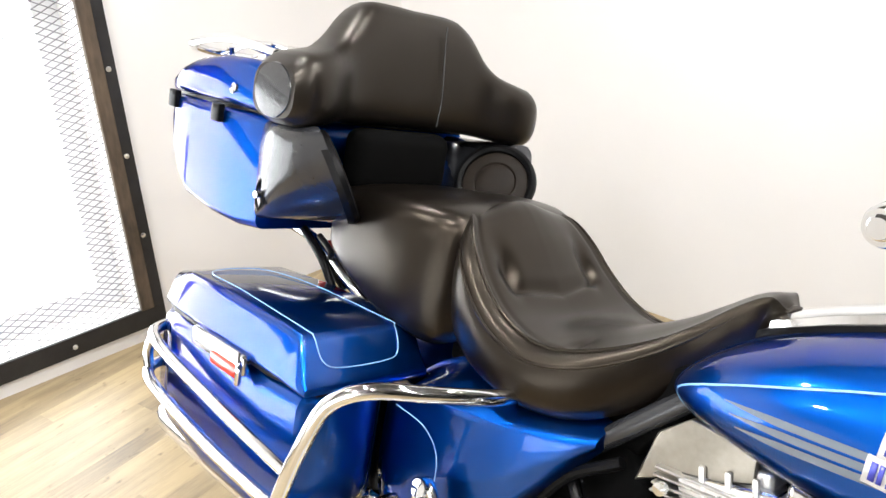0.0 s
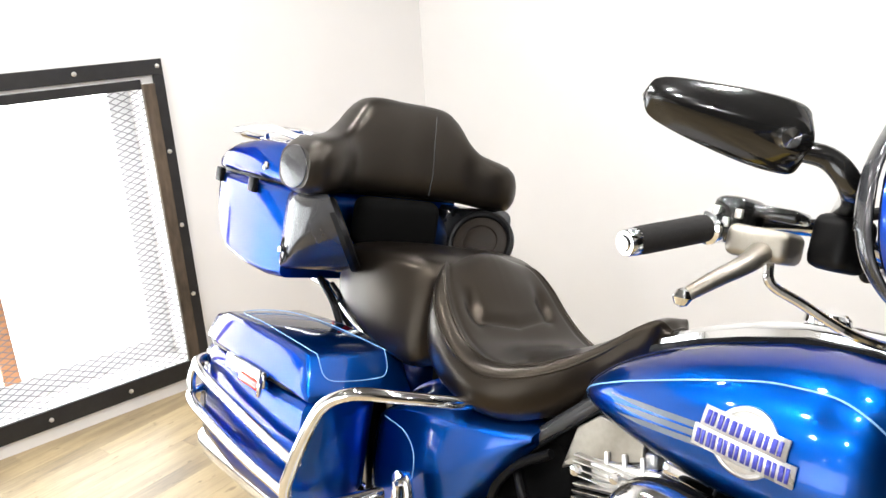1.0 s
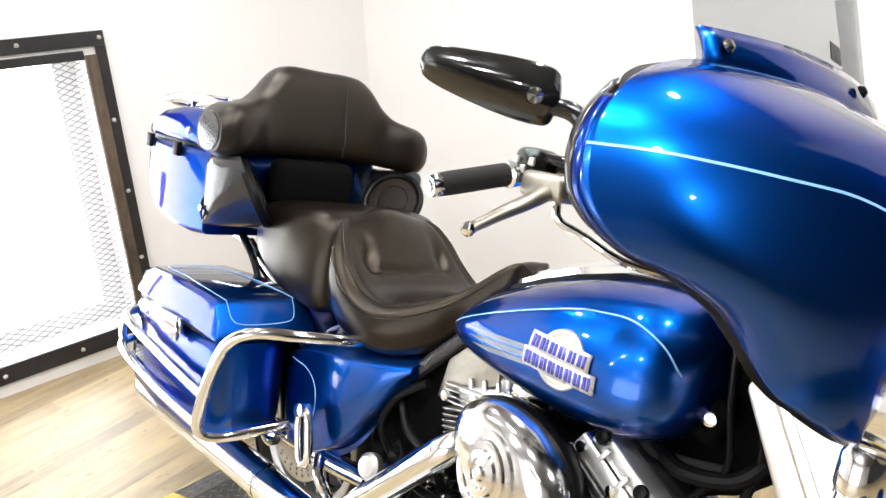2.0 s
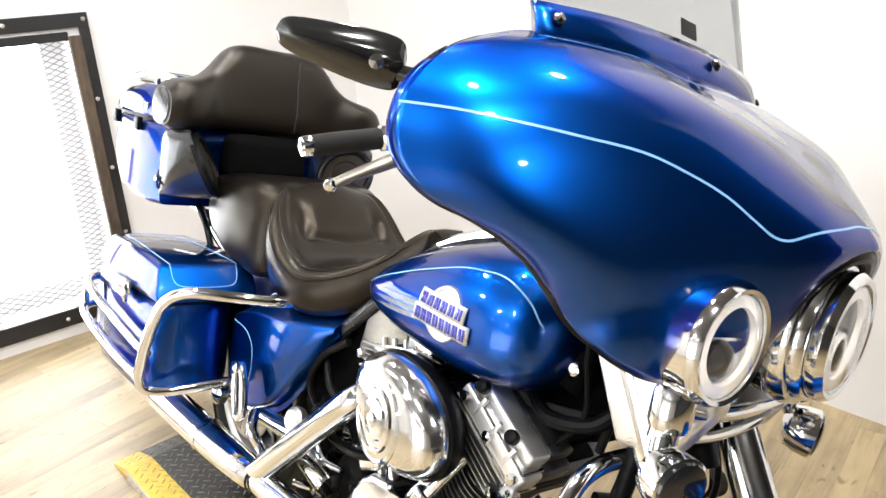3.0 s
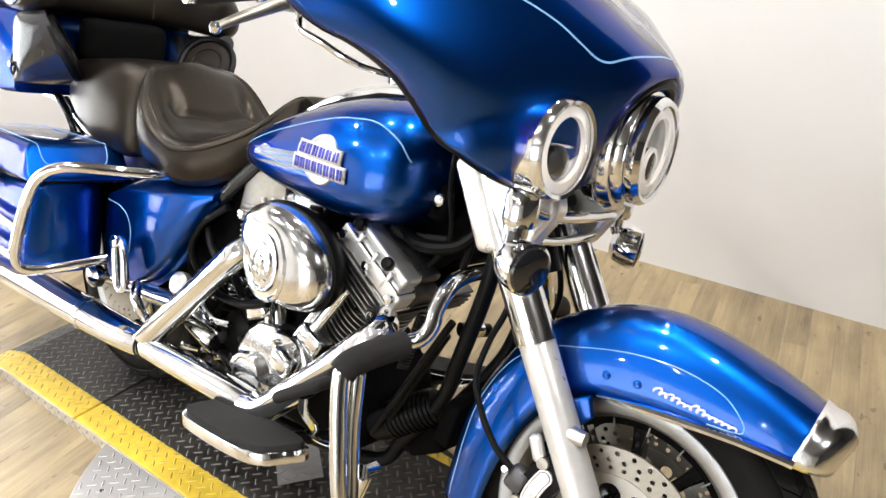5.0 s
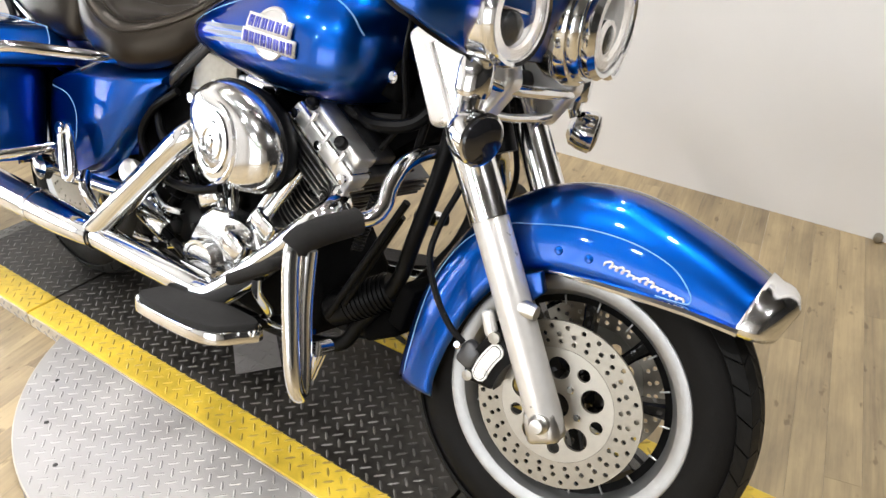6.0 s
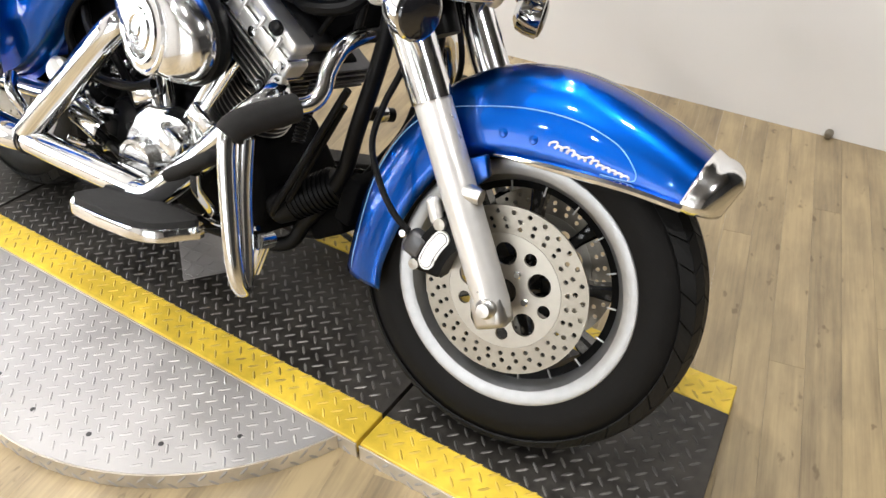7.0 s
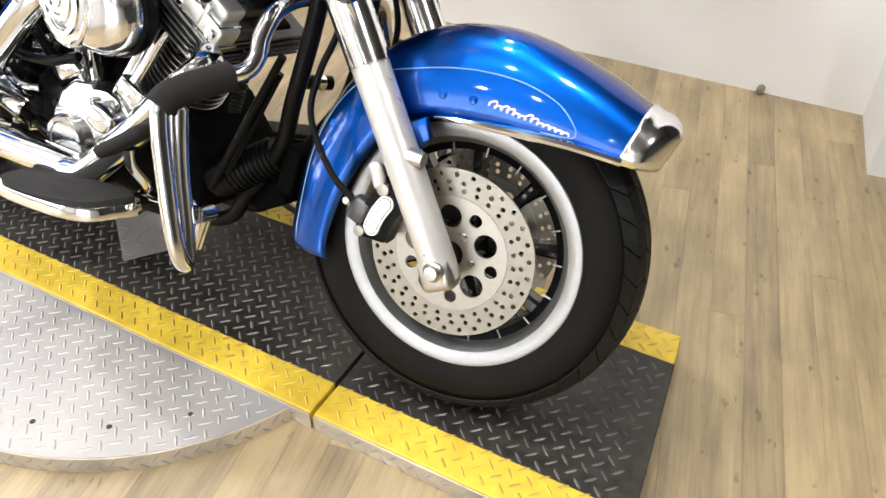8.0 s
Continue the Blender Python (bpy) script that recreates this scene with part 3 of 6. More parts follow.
def wheel(centre, put, name):
    hub = facing(centre, (0, -1, 0))
    w = put(name, lathe([(0.0001, -0.075), (0.032, -0.075), (0.045, -0.07), (0.05, -0.03), (0.05, 0.03), (0.045, 0.07), (0.032, 0.075), (0.0001, 0.075)], 28, hub), BLACK, label="black cast wheel with a bright rim and black tyre")
    prof = [(0.212, -0.050), (0.231, -0.0585), (0.258, -0.066), (0.283, -0.0655), (0.303, -0.056), (0.318, -0.037), (WR - 0.006, -0.015), (WR - 0.005, 0)]
    prof = prof + [(r, -h) for r, h in prof[-2::-1]]
    put("tyre", lathe(prof + [prof[0]], 96, hub), RUBBER, w, "black rubber tyre")
    # tread blocks with slanting grooves between them, lit tone in the blocks' colour
    verts, faces = [], []
    N = 38
    for k in range(N):
        for side in (-1, 1):
            for (u0, u1, h0, h1) in ((0.0, 0.30, 0.002, 0.0232), (0.34, 0.10, 0.0245, 0.0438), (0.12, 0.62, 0.0448, 0.0610)):
                a0 = 2 * math.pi * (k + (0.45 if side > 0 else 0) + u0) / N
                wdt = 2 * math.pi * 0.935 / N
                sh = 2 * math.pi * (u1 - u0) / N
                i = len(verts)
                for h, da in ((h0, 0), (h1, sh)):
                    out = max(0.0, (h - 0.03) / 0.035)
                    for e in (0, wdt / 2, wdt):
                        for lift in (0.0, 1.0):
                            r = along([0, 0.015, 0.038, 0.058, 0.066], [WR, WR - 0.001, 0.323, 0.308, 0.284], h) - 0.001 + 0.0040 * lift * (1 - 0.6 * out)
                            a = a0 + da + e
                            verts.append(hub @ Vector((r * math.cos(a), r * math.sin(a), side * (h + 0.0045 * lift * out))))
                faces.extend([(i + 1, i + 3, i + 9, i + 7), (i + 3, i + 5, i + 11, i + 9), (i, i + 1, i + 7, i + 6), (i + 4, i + 10, i + 11, i + 5), (i, i + 2, i + 3, i + 1), (i + 2, i + 4, i + 5, i + 3), (i + 6, i + 7, i + 9, i + 8), (i + 8, i + 9, i + 11, i + 10)])
    me = bpy.data.meshes.new("tread")
    me.from_pydata(verts, [], faces)
    tb = bmesh.new()
    tb.from_mesh(me)
    put("tread", tb, LITRUBBER, w, "slanted tread blocks", smooth=False)
    rim = [(0.190, -0.030), (0.198, -0.046), (0.204, -0.0555), (0.209, -0.0575), (0.225, -0.0615), (0.230, -0.0605), (0.2315, -0.058), (0.229, -0.045)]
    put("rim", lathe(rim + [(r, -h) for r, h in rim[::-1]] + [(0.190, -0.03)], 80, hub), CAST, w, "satin silver rim")
    rb = lathe([(0.190, -0.030), (0.178, -0.024), (0.176, 0.024), (0.190, 0.030)], 80, hub)
    put("rim_well", rb, SATINBLACK, w)
    for k in range(9):
        a = 2 * math.pi * k / 9 + 0.2
        d, s = Vector((math.cos(a), math.sin(a), 0)), Vector((-math.sin(a), math.cos(a), 0))
        rings = []
        for r, hw, hh in ((0.045, 0.020, 0.03), (0.09, 0.012, 0.021), (0.14, 0.011, 0.017), (0.18, 0.016, 0.02)):
            rings.append([hub @ (d * r + s * (hw * x) + Vector((0, 0, hh * y))) for x, y in ((-1, -0.7), (-0.6, -1), (0.6, -1), (1, -0.7), (1, 0.7), (0.6, 1), (-0.6, 1), (-1, 0.7))])
        put("spoke", loft(rings), BLACK, w)
    for k in range(18):
        a = 2 * math.pi * k / 18 + 0.1
        d, s = Vector((math.cos(a), math.sin(a), 0)), Vector((-math.sin(a), math.cos(a), 0))
        m = facing(hub @ (d * 0.181 + Vector((0, 0, 0.036))), hub.to_3x3() @ d)
        put("rim_tick", rbox(0.004, 0.003, 0.018, 0.001, m, 1), CAST, w)
    return w


wheel(AX, fp, "front_wheel")
ring_holes = []
for r, n, hr, off in ((0.145, 30, 0.0046, 0), (0.1315, 30, 0.0046, 0.5), (0.118, 30, 0.0044, 0)):
    for k in range(n):
        w = 2 * math.pi * (k + off) / n + (0.08 if r < 0.12 else 0)
        ring_holes.append(circle(hr, 9, r * math.cos(w), r * math.sin(w)))
carrier = []
for k in range(5):
    w = 2 * math.pi * k / 5 + 0.5
    carrier.append(circle(0.0215, 22, 0.069 * math.cos(w), 0.069 * math.sin(w)))
    w += math.pi / 5
    carrier.append(circle(0.0120, 16, 0.080 * math.cos(w), 0.080 * math.sin(w)))
for side in (-1, 1):
    m = facing(AX + Vector((0, side * 0.088, 0)), (0, -1, 0))
    rot = fp("brake_rotor", holed(circle(0.1555, 72), ring_holes + [circle(0.1065, 60)], 0.005, m), STEEL, label="drilled steel brake disc")
    fp("rotor_carrier", holed(circle(0.106, 60), carrier + [circle(0.024, 24)], 0.006, m), CARRIER, rot, "satin alloy carrier with round holes")
    for k in range(5):
        w = 2 * math.pi * k / 5 + 0.5 + math.pi / 5
        p = m @ Vector((0.043 * math.cos(w), 0.043 * math.sin(w), 0.0035 if side < 0 else -0.0035))
        fp("rotor_bolt", lathe([(0.007, -0.002), (0.007, 0.004), (0.005, 0.006), (0.0001, 0.006)], 12, facing(p, (0, side, 0))), CHROME, rot)

# --- front fender ---
CROWN = smooth_path([(x, 0, z) for x, z in [(1.233, 0.245), (1.235, 0.30), (1.25, 0.42), (1.292, 0.53), (1.36, 0.63), (1.466, 0.70), (1.568, 0.722), (1.661, 0.715), (1.757, 0.688), (1.800, 0.672), (1.836, 0.656), (1.868, 0.640)]], 5)
SKIRT = smooth_path([(x, 0, z) for x, z in [(1.345, 0.243), (1.343, 0.29), (1.362, 0.375), (1.395, 0.455), (1.44, 0.520), (1.502, 0.556), (1.58, 0.566), (1.66, 0.570), (1.74, 0.572), (1.78, 0.571), (1.815, 0.569), (1.850, 0.566)]], 5)


def fender_half(i):
    s = i / (len(CROWN) - 1)
    return lerp_list([0.096, 0.096, 0.096, 0.096, 0.096, 0.096, 0.095, 0.094, 0.091], s)


def fender_ring(i, grow=0.0):
    c, q = CROWN[i], SKIRT[i]
    w = fender_half(i) + grow
    out = []
    M = 26
    for k in range(M + 1):
        t = -1 + 2 * k / M
        a = t * math.pi / 2
        y = w * math.copysign(abs(math.sin(a)) ** 0.70, a)
        h = abs(math.cos(a)) ** 0.80
        p = q + (c - q) * h
        d = (c - q).normalized() * grow * h
        out.append(Vector((p.x + d.x, y, p.z + d.z)))
    return out


fender = fp("front_fender", loft([fender_ring(i) for i in range(len(CROWN))], False, False), BLUE, label="deep blue front fender with chrome trim", solid=0.003)
NC = len(CROWN)
tip_rings = [fender_ring(i, 0.0055) for i in range(NC - 4, NC)]
last = tip_rings[-1]
for k in range(1, 9):
    a = radians(10.5 * k)
    c = math.cos(a) ** 0.62
    tip_rings.append([Vector((p.x + 0.040 * math.sin(a), p.y * c, p.z - (p.z - 0.545) * 0.38 * (1 - math.cos(a)))) for p in last])
tip = loft(tip_rings, False, False)
fp("fender_tip", tip, CHROME_WORN, fender, "chrome fender tip", solid=0.002)
for side in (-1, 1):
    pts = [Vector((SKIRT[i].x, side * (fender_half(i) + 0.002), SKIRT[i].z + 0.004)) for i in range(26, NC - 2)]
    fp("trim_strip", tube(pts, [0.002, 0.0065] + [0.0082] * 6, 8, 2, flat=1.0), CHROME, fender, "chrome trim along the skirt")
    # pinstripe loop
    sp = smooth_path([(x, 0, z) for x, z in [(1.268, 0.255), (1.272, 0.32), (1.283, 0.45), (1.333, 0.556), (1.40, 0.610), (1.46, 0.632), (1.536, 0.650), (1.60, 0.656), (1.66, 0.652), (1.716, 0.635), (1.748, 0.610), (1.756, 0.594), (1.745, 0.587), (1.70, 0.585)]], 6)

    def on_fender(p, lift=0.0012):
        best = None
        for i in range(NC):
            for v in fender_ring(i, lift)[:14]:
                d = (v.x - p.x) ** 2 + (v.z - p.z) ** 2
                if best is None or d < best[0]:
                    best = (d, v.y)
        return best[1]
    pts = [Vector((p.x, -side * on_fender(p), p.z)) for p in sp[::3]]
    fp("pinstripe", tube(pts, 0.0011, 6, 4), PIN, fender, "light blue pinstripe")
    for x, z in ((1.523, 0.604), (1.578, 0.607), (1.318, 0.50)):
        p = Vector((x, 0, z))
        p.y = -side * on_fender(p, 0.0)
        fp("rivet", lathe([(0.0085, -0.002), (0.0075, 0.002), (0.004, 0.0035), (0.0001, 0.004)], 14, facing(p, (0, side, 0.25))), BLUE, fender)
    # script emblem as a plain wavy mark
    pts = []
    tall = {0: 1.9, 1: 1.0, 2: 1.7, 3: 1.5, 4: 0.8, 5: 0.8, 6: 1.9, 7: 1.6, 8: 0.8, 9: 0.9, 10: 0.9, 11: 0.8, 12: 0.8}
    for k in range(157):
        t = k / 156
        w = t * 13 * 2 * math.pi
        h = 0.0050 * tall[min(12, int(t * 13))]
        x = 1.608 + 0.137 * t - 0.0034 * math.sin(w) + 0.45 * h * max(0.0, -math.cos(w))
        z = 0.609 - 0.016 * t + h * 0.5 * (1 - math.cos(w)) - 0.003
        p = Vector((x, 0, z))
        p.y = side * (abs(on_fender(p, 0.0)) + 0.0028)
        pts.append(p)
    fp("emblem", tube(pts, 0.0020, 6, 1), SLIDER, fender, "chrome script emblem")
    fp("fender_bracket", prism([(1.44, 0.53), (1.51, 0.565), (1.525, 0.53), (1.50, 0.50), (1.45, 0.49)], side * 0.10, side * 0.118, 0.004), BLUE, fender, "blue mounting bracket")

# --- fork ---
FA, FB = Vector((1.603, 0, 0.300)), Vector((1.398, 0, 0.640))
FD = (FB - FA).normalized()
for side in (-1, 1):
    o = Vector((0, side * 0.137, 0))
    leg = fp("fork_slider", tube([FA + o, FA + o + FD * 0.03, FB + o - FD * 0.01, FB + o], [0.026, 0.0315, 0.0325, 0.030], 24, 1, straight=True), SLIDER, label="satin alloy fork slider")
    fp("fork_cover", tube([FB + o - FD * 0.012, FB + o + FD * 0.30], 0.0365, 24, straight=True), CHROME_WORN, leg, "chrome fork cover")
    fp("axle_clamp", rbox(0.062, 0.05, 0.06, 0.012, Matrix.Translation(Vector((1.590, side * 0.137, 0.312))) @ Matrix.Rotation(-RAKE, 4, "Y")), SATIN, leg)
    fp("axle_nut", lathe([(0.018, 0), (0.018, 0.012), (0.014, 0.016), (0.012, 0.022), (0.0001, 0.023)], 16, facing(Vector((1.590, side * 0.160, 0.324)), (0, side, 0))), SATIN, leg)
    fp("reflector_boss", tube([FA + o + FD * 0.235 + Vector((0.02, side * 0.01, 0)), FA + o + FD * 0.235 + Vector((0.05, side * 0.012, 0))], [0.017, 0.013], 14, straight=True), SATIN, leg)
    def sector(r0, r1, a0, a1, n=10):
        arc = [radians(a0 + (a1 - a0) * k / n) for k in range(n + 1)]
        return [(AX.x + r1 * math.cos(a), AX.z + r1 * math.sin(a)) for a in arc] + [(AX.x + r0 * math.cos(a), AX.z + r0 * math.sin(a)) for a in arc[::-1]]
    cal = fp("brake_caliper", prism(sector(0.104, 0.165, 134, 180), side * 0.100, side * 0.146, 0.008), SATINBLACK, label="black brake caliper with a silver insert")
    def kidney(r0, r1, a0, a1):
        rm, cap = (r0 + r1) / 2, (r1 - r0) / 2
        ends = []
        for a, s0 in ((a1, 1), (a0, -1)):
            cx, cz = AX.x + rm * math.cos(radians(a)), AX.z + rm * math.sin(radians(a))
            ends.append([(cx + cap * math.cos(radians(a + u)), cz + cap * math.sin(radians(a + u))) for u in ([15, 45, 75, 105, 135, 165] if s0 > 0 else [195, 225, 255, 285, 315, 345])])
        arc = [radians(a0 + (a1 - a0) * k / 8) for k in range(9)]
        return [(AX.x + r1 * math.cos(a), AX.z + r1 * math.sin(a)) for a in arc] + ends[0] + [(AX.x + r0 * math.cos(a), AX.z + r0 * math.sin(a)) for a in arc[::-1]] + ends[1]
    fp("caliper_insert", prism(kidney(0.120, 0.150, 146, 169), side * 0.1455, side * 0.1505), SLIDER, cal, "silver insert")
    fp("caliper_outline", prism(kidney(0.1235, 0.1465, 146, 169), side * 0.1505, side * 0.1511), IRON, cal, "dark outline of the insert")
    fp("caliper_face", prism(kidney(0.1248, 0.1452, 146, 169), side * 0.1511, side * 0.1518), SLIDER, cal, "silver insert")
    fp("caliper_bolt", lathe([(0.011, 0), (0.011, 0.012), (0.0001, 0.013)], 12, facing((1.468, side * 0.142, 0.432), (0, side, 0))), CARRIER, cal)
    fp("caliper_bolt", lathe([(0.010, 0), (0.010, 0.012), (0.0001, 0.013)], 12, facing((1.434, side * 0.142, 0.346), (0, side, 0))), CARRIER, cal)
    fp("caliper_lug", rbox(0.024, 0.020, 0.050, 0.009, Matrix.Translation((1.449, side * 0.140, 0.450)) @ Matrix.Rotation(-RAKE, 4, "Y")), SLIDER, leg, "bright mounting lug on the fork")
    fp("caliper_port", rbox(0.040, 0.030, 0.048, 0.010, Matrix.Translation((1.424, side * 0.134, 0.378)) @ Matrix.Rotation(radians(20), 4, "Y")), GUNMETAL, cal, "dark grey cast end of the caliper")
    fp("banjo_bolt", lathe([(0.0085, -0.010), (0.0085, 0.004), (0.006, 0.007), (0.0001, 0.007)], 12, facing((1.402, side * 0.148, 0.393), (0, side, 0.2))), CHROME, cal, "bright hose bolt")
    fp("brake_hose", tube([(1.412, side * 0.15, 0.40), (1.375, side * 0.152, 0.425), (1.335, side * 0.148, 0.47), (1.305, side * 0.142, 0.53), (1.312, side * 0.135, 0.60), (1.325, side * 0.11, 0.68), (1.30, side * 0.07, 0.80)], 0.0062, 10), SATINBLACK, cal, "black rubber brake hose")
    # chrome nacelle panel
    fp("nacelle_panel", prism([(1.187, 0.905), (1.268, 0.757), (1.355, 0.775), (1.405, 0.86), (1.38, 0.93), (1.26, 0.96)], side * 0.118, side * 0.172, 0.013, 4), ROCKER, label="chrome panel between fork and fairing")

# --- fairing ---
GRID = [
    [(1.180, 0, 1.326), (1.262, 0, 1.288), (1.372, 0, 1.220), (1.494, 0, 1.122), (1.430, 0, 1.092), (1.400, 0, 0.90)],
    [(1.174, -.12, 1.326), (1.250, -.13, 1.290), (1.366, -.135, 1.226), (1.466, -.13, 1.118), (1.448, -.13, 1.01), (1.400, -.12, 0.90)],
    [(1.157, -.225, 1.322), (1.234, -.25, 1.293), (1.338, -.262, 1.230), (1.402, -.255, 1.115), (1.402, -.245, 1.01), (1.365, -.245, 0.893)],
    [(1.127, -.310, 1.318), (1.186, -.37, 1.287), (1.268, -.405, 1.220), (1.320, -.40, 1.115), (1.340, -.375, 1.02), (1.298, -.355, 0.925)],
    [(1.100, -.375, 1.308), (1.132, -.455, 1.273), (1.186, -.508, 1.206), (1.226, -.515, 1.125), (1.262, -.475, 1.060), (1.256, -.405, 0.990)],
    [(1.085, -.42, 1.292), (1.098, -.505, 1.255), (1.106, -.568, 1.195), (1.124, -.582, 1.125), (1.164, -.548, 1.078), (1.214, -.458, 1.054)],
]


def patch(grid, nu=6, nv=6):
    """A smooth surface through a grid of points."""
    rows = [smooth_path(r, nv) for r in grid]
    cols = [smooth_path([r[k] for r in rows], nu) for k in range(len(rows[0]))]
    return [[c[i] for c in cols] for i in range(len(cols[0]))]


SURF = patch(GRID, 12, 12)
# pod that swells out round each passing lamp
for row in SURF:
    for p in row:
        r = math.hypot((p.y + 0.242) / 1.32, p.z - 0.966) / 0.102
        pod_x = 1.302 + 0.084 * math.sqrt(1 - r * r) if r < 1 else 1.302 - 0.4 * (r - 1)
        d = pod_x - p.x
        p.x += 0.5 * (d + math.sqrt(d * d + 0.00006))
full = [[Vector((p.x, -p.y, p.z)) for p in r] for r in SURF[:0:-1]] + SURF
fairing = fp("fairing", loft(full, False, False), BLUE, label="deep blue batwing fairing with pinstripes", solid=0.004)


def inner_point(p):
    up = max(0.0, min(1.0, (p.z - 1.03) / 0.10))
    top = max(0.0, min(1.0, (1.31 - p.z) / 0.07))
    d = 0.014 + 0.30 * up * top * max(0.0, 1 - abs(p.y) / 0.50)
    return Vector((p.x - d, p.y * 0.985, p.z - 0.003))


INNER = [[inner_point(p) for p in r] for r in full]
fp("inner_fairing", loft(INNER, False, False), SATINBLACK, fairing, "matt black inner fairing")
edge = [p for p in SURF[-1]]
for side in (1, -1):
    e = [Vector((p.x - 0.010, p.y * 0.985 * side, p.z)) for p in edge]
    fp("edge_trim", tube(e[14::4], 0.0045, 10, 2), SATINBLACK, fairing, "black rubber edge")
    flange = [[Vector((p.x + dx, (p.y + dy) * side, p.z)) for p in edge[16:]] for dx, dy in ((0.001, 0.001), (-0.006, -0.0012), (-0.012, 0.0005), (-0.015, 0.005))]
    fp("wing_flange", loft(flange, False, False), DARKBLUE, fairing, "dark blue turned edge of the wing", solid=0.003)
    back = e[10:]
    rim_rows = []
    for dx, dy, dz in ((-0.012, 0.004, 0.0), (-0.018, 0.006, 0.001), (-0.026, 0.012, 0.002), (-0.030, 0.020, 0.003), (-0.030, 0.05, 0.004)):
        rim_rows.append([Vector((p.x + dx, p.y + side * dy, p.z + (dz if p.z < 1.15 else -dz))) for p in back])
    fp("wing_rim", loft(rim_rows, False, False), GREYVINYL, fairing, "dark grey inner rim of the wing", solid=0.003)
    # pinstripes: from the wing to above the headlamp, and below the windshield

    def surf_pt(u, v):
        a, b = u * (len(SURF) - 1), v * (len(SURF[0]) - 1)
        i, j = min(int(a), len(SURF) - 2), min(int(b), len(SURF[0]) - 2)
        a, b = a - i, b - j
        p = (SURF[i][j] * (1 - b) + SURF[i][j + 1] * b) * (1 - a) + (SURF[i + 1][j] * (1 - b) + SURF[i + 1][j + 1] * b) * a
        n = (SURF[i + 1][j] - SURF[i][j]).cross(SURF[i][j + 1] - SURF[i][j]).normalized()
        n = n if n.x > 0 else -n
        return Vector((p.x, p.y * side, p.z)), Vector((n.x, n.y * side, n.z))
    LINE_1 = [(1.0, .445), (.867, .45), (.75, .463), (.65, .475), (.55, .487), (.483, .512), (.417, .545), (.367, .583), (.33, .610), (.295, .614), (.25, .598), (.20, .583), (.12, .567), (.05, .553), (0, .55)]
    LINE_2 = [(.70, .075), (.633, .097), (.533, .115), (.45, .120), (.40, .125), (.365, .160), (.32, .186), (.25, .190), (.15, .182), (.07, .176), (0, .175)]
    for line, hw in ((LINE_1, 0.0017), (LINE_2, 0.0014)):
        on = [surf_pt(q.x, q.y) for q in smooth_path([(u, v, 0) for u, v in line], 8)]
        fp("pinstripe", ribbon([p for p, _ in on], [n for _, n in on], hw), PIN, fairing, "light blue pinstripe")
# upper lip and windshield
LX = [1.192, 1.186, 1.166, 1.112]
span = [k / 14 - 1 for k in range(29)]
lip = [[Vector((lerp_list(LX, abs(t)) + dx, 0.362 * t, 1.340 - 0.014 * t * t + dz)) for t in span] for dx, dz in ((0.006, -0.026), (0.001, -0.004), (-0.006, 0.012), (-0.016, 0.026))]
fp("fairing_lip", loft(lip, False, False), BLUE, fairing, "blue lip below the windshield", solid=0.006)
ws = [[Vector((lerp_list(LX, abs(t)) - 0.012 - 0.30 * h, (0.352 - 0.25 * h * h) * t, 1.325 - 0.014 * t * t + h * (1 - 0.10 * t * t))) for t in span] for h in (0, 0.05, 0.10, 0.16, 0.22, 0.28)]
fp("windshield", loft(ws, False, False), SHIELD, fairing, "smoked clear windshield", solid=0.002)
for y in (-0.336, 0, 0.336):
    x = lerp_list(LX, abs(y) / 0.362)
    p = Vector((x + 0.002, y, 1.344 - 0.014 * (y / 0.362) ** 2))
    fp("windshield_bolt", lathe([(0.010, 0), (0.010, 0.004), (0.006, 0.009), (0.0001, 0.010)], 14, facing(p, (0.75, 0, 0.5))), BLACK, fairing)
lab = fp("windshield_label", rbox(0.002, 0.05, 0.026, 0.0, Matrix.Translation((1.162, -0.05, 1.388)) @ Matrix.Rotation(radians(-17), 4, "Y")), SATINBLACK, fairing, "small printed label", smooth=False)


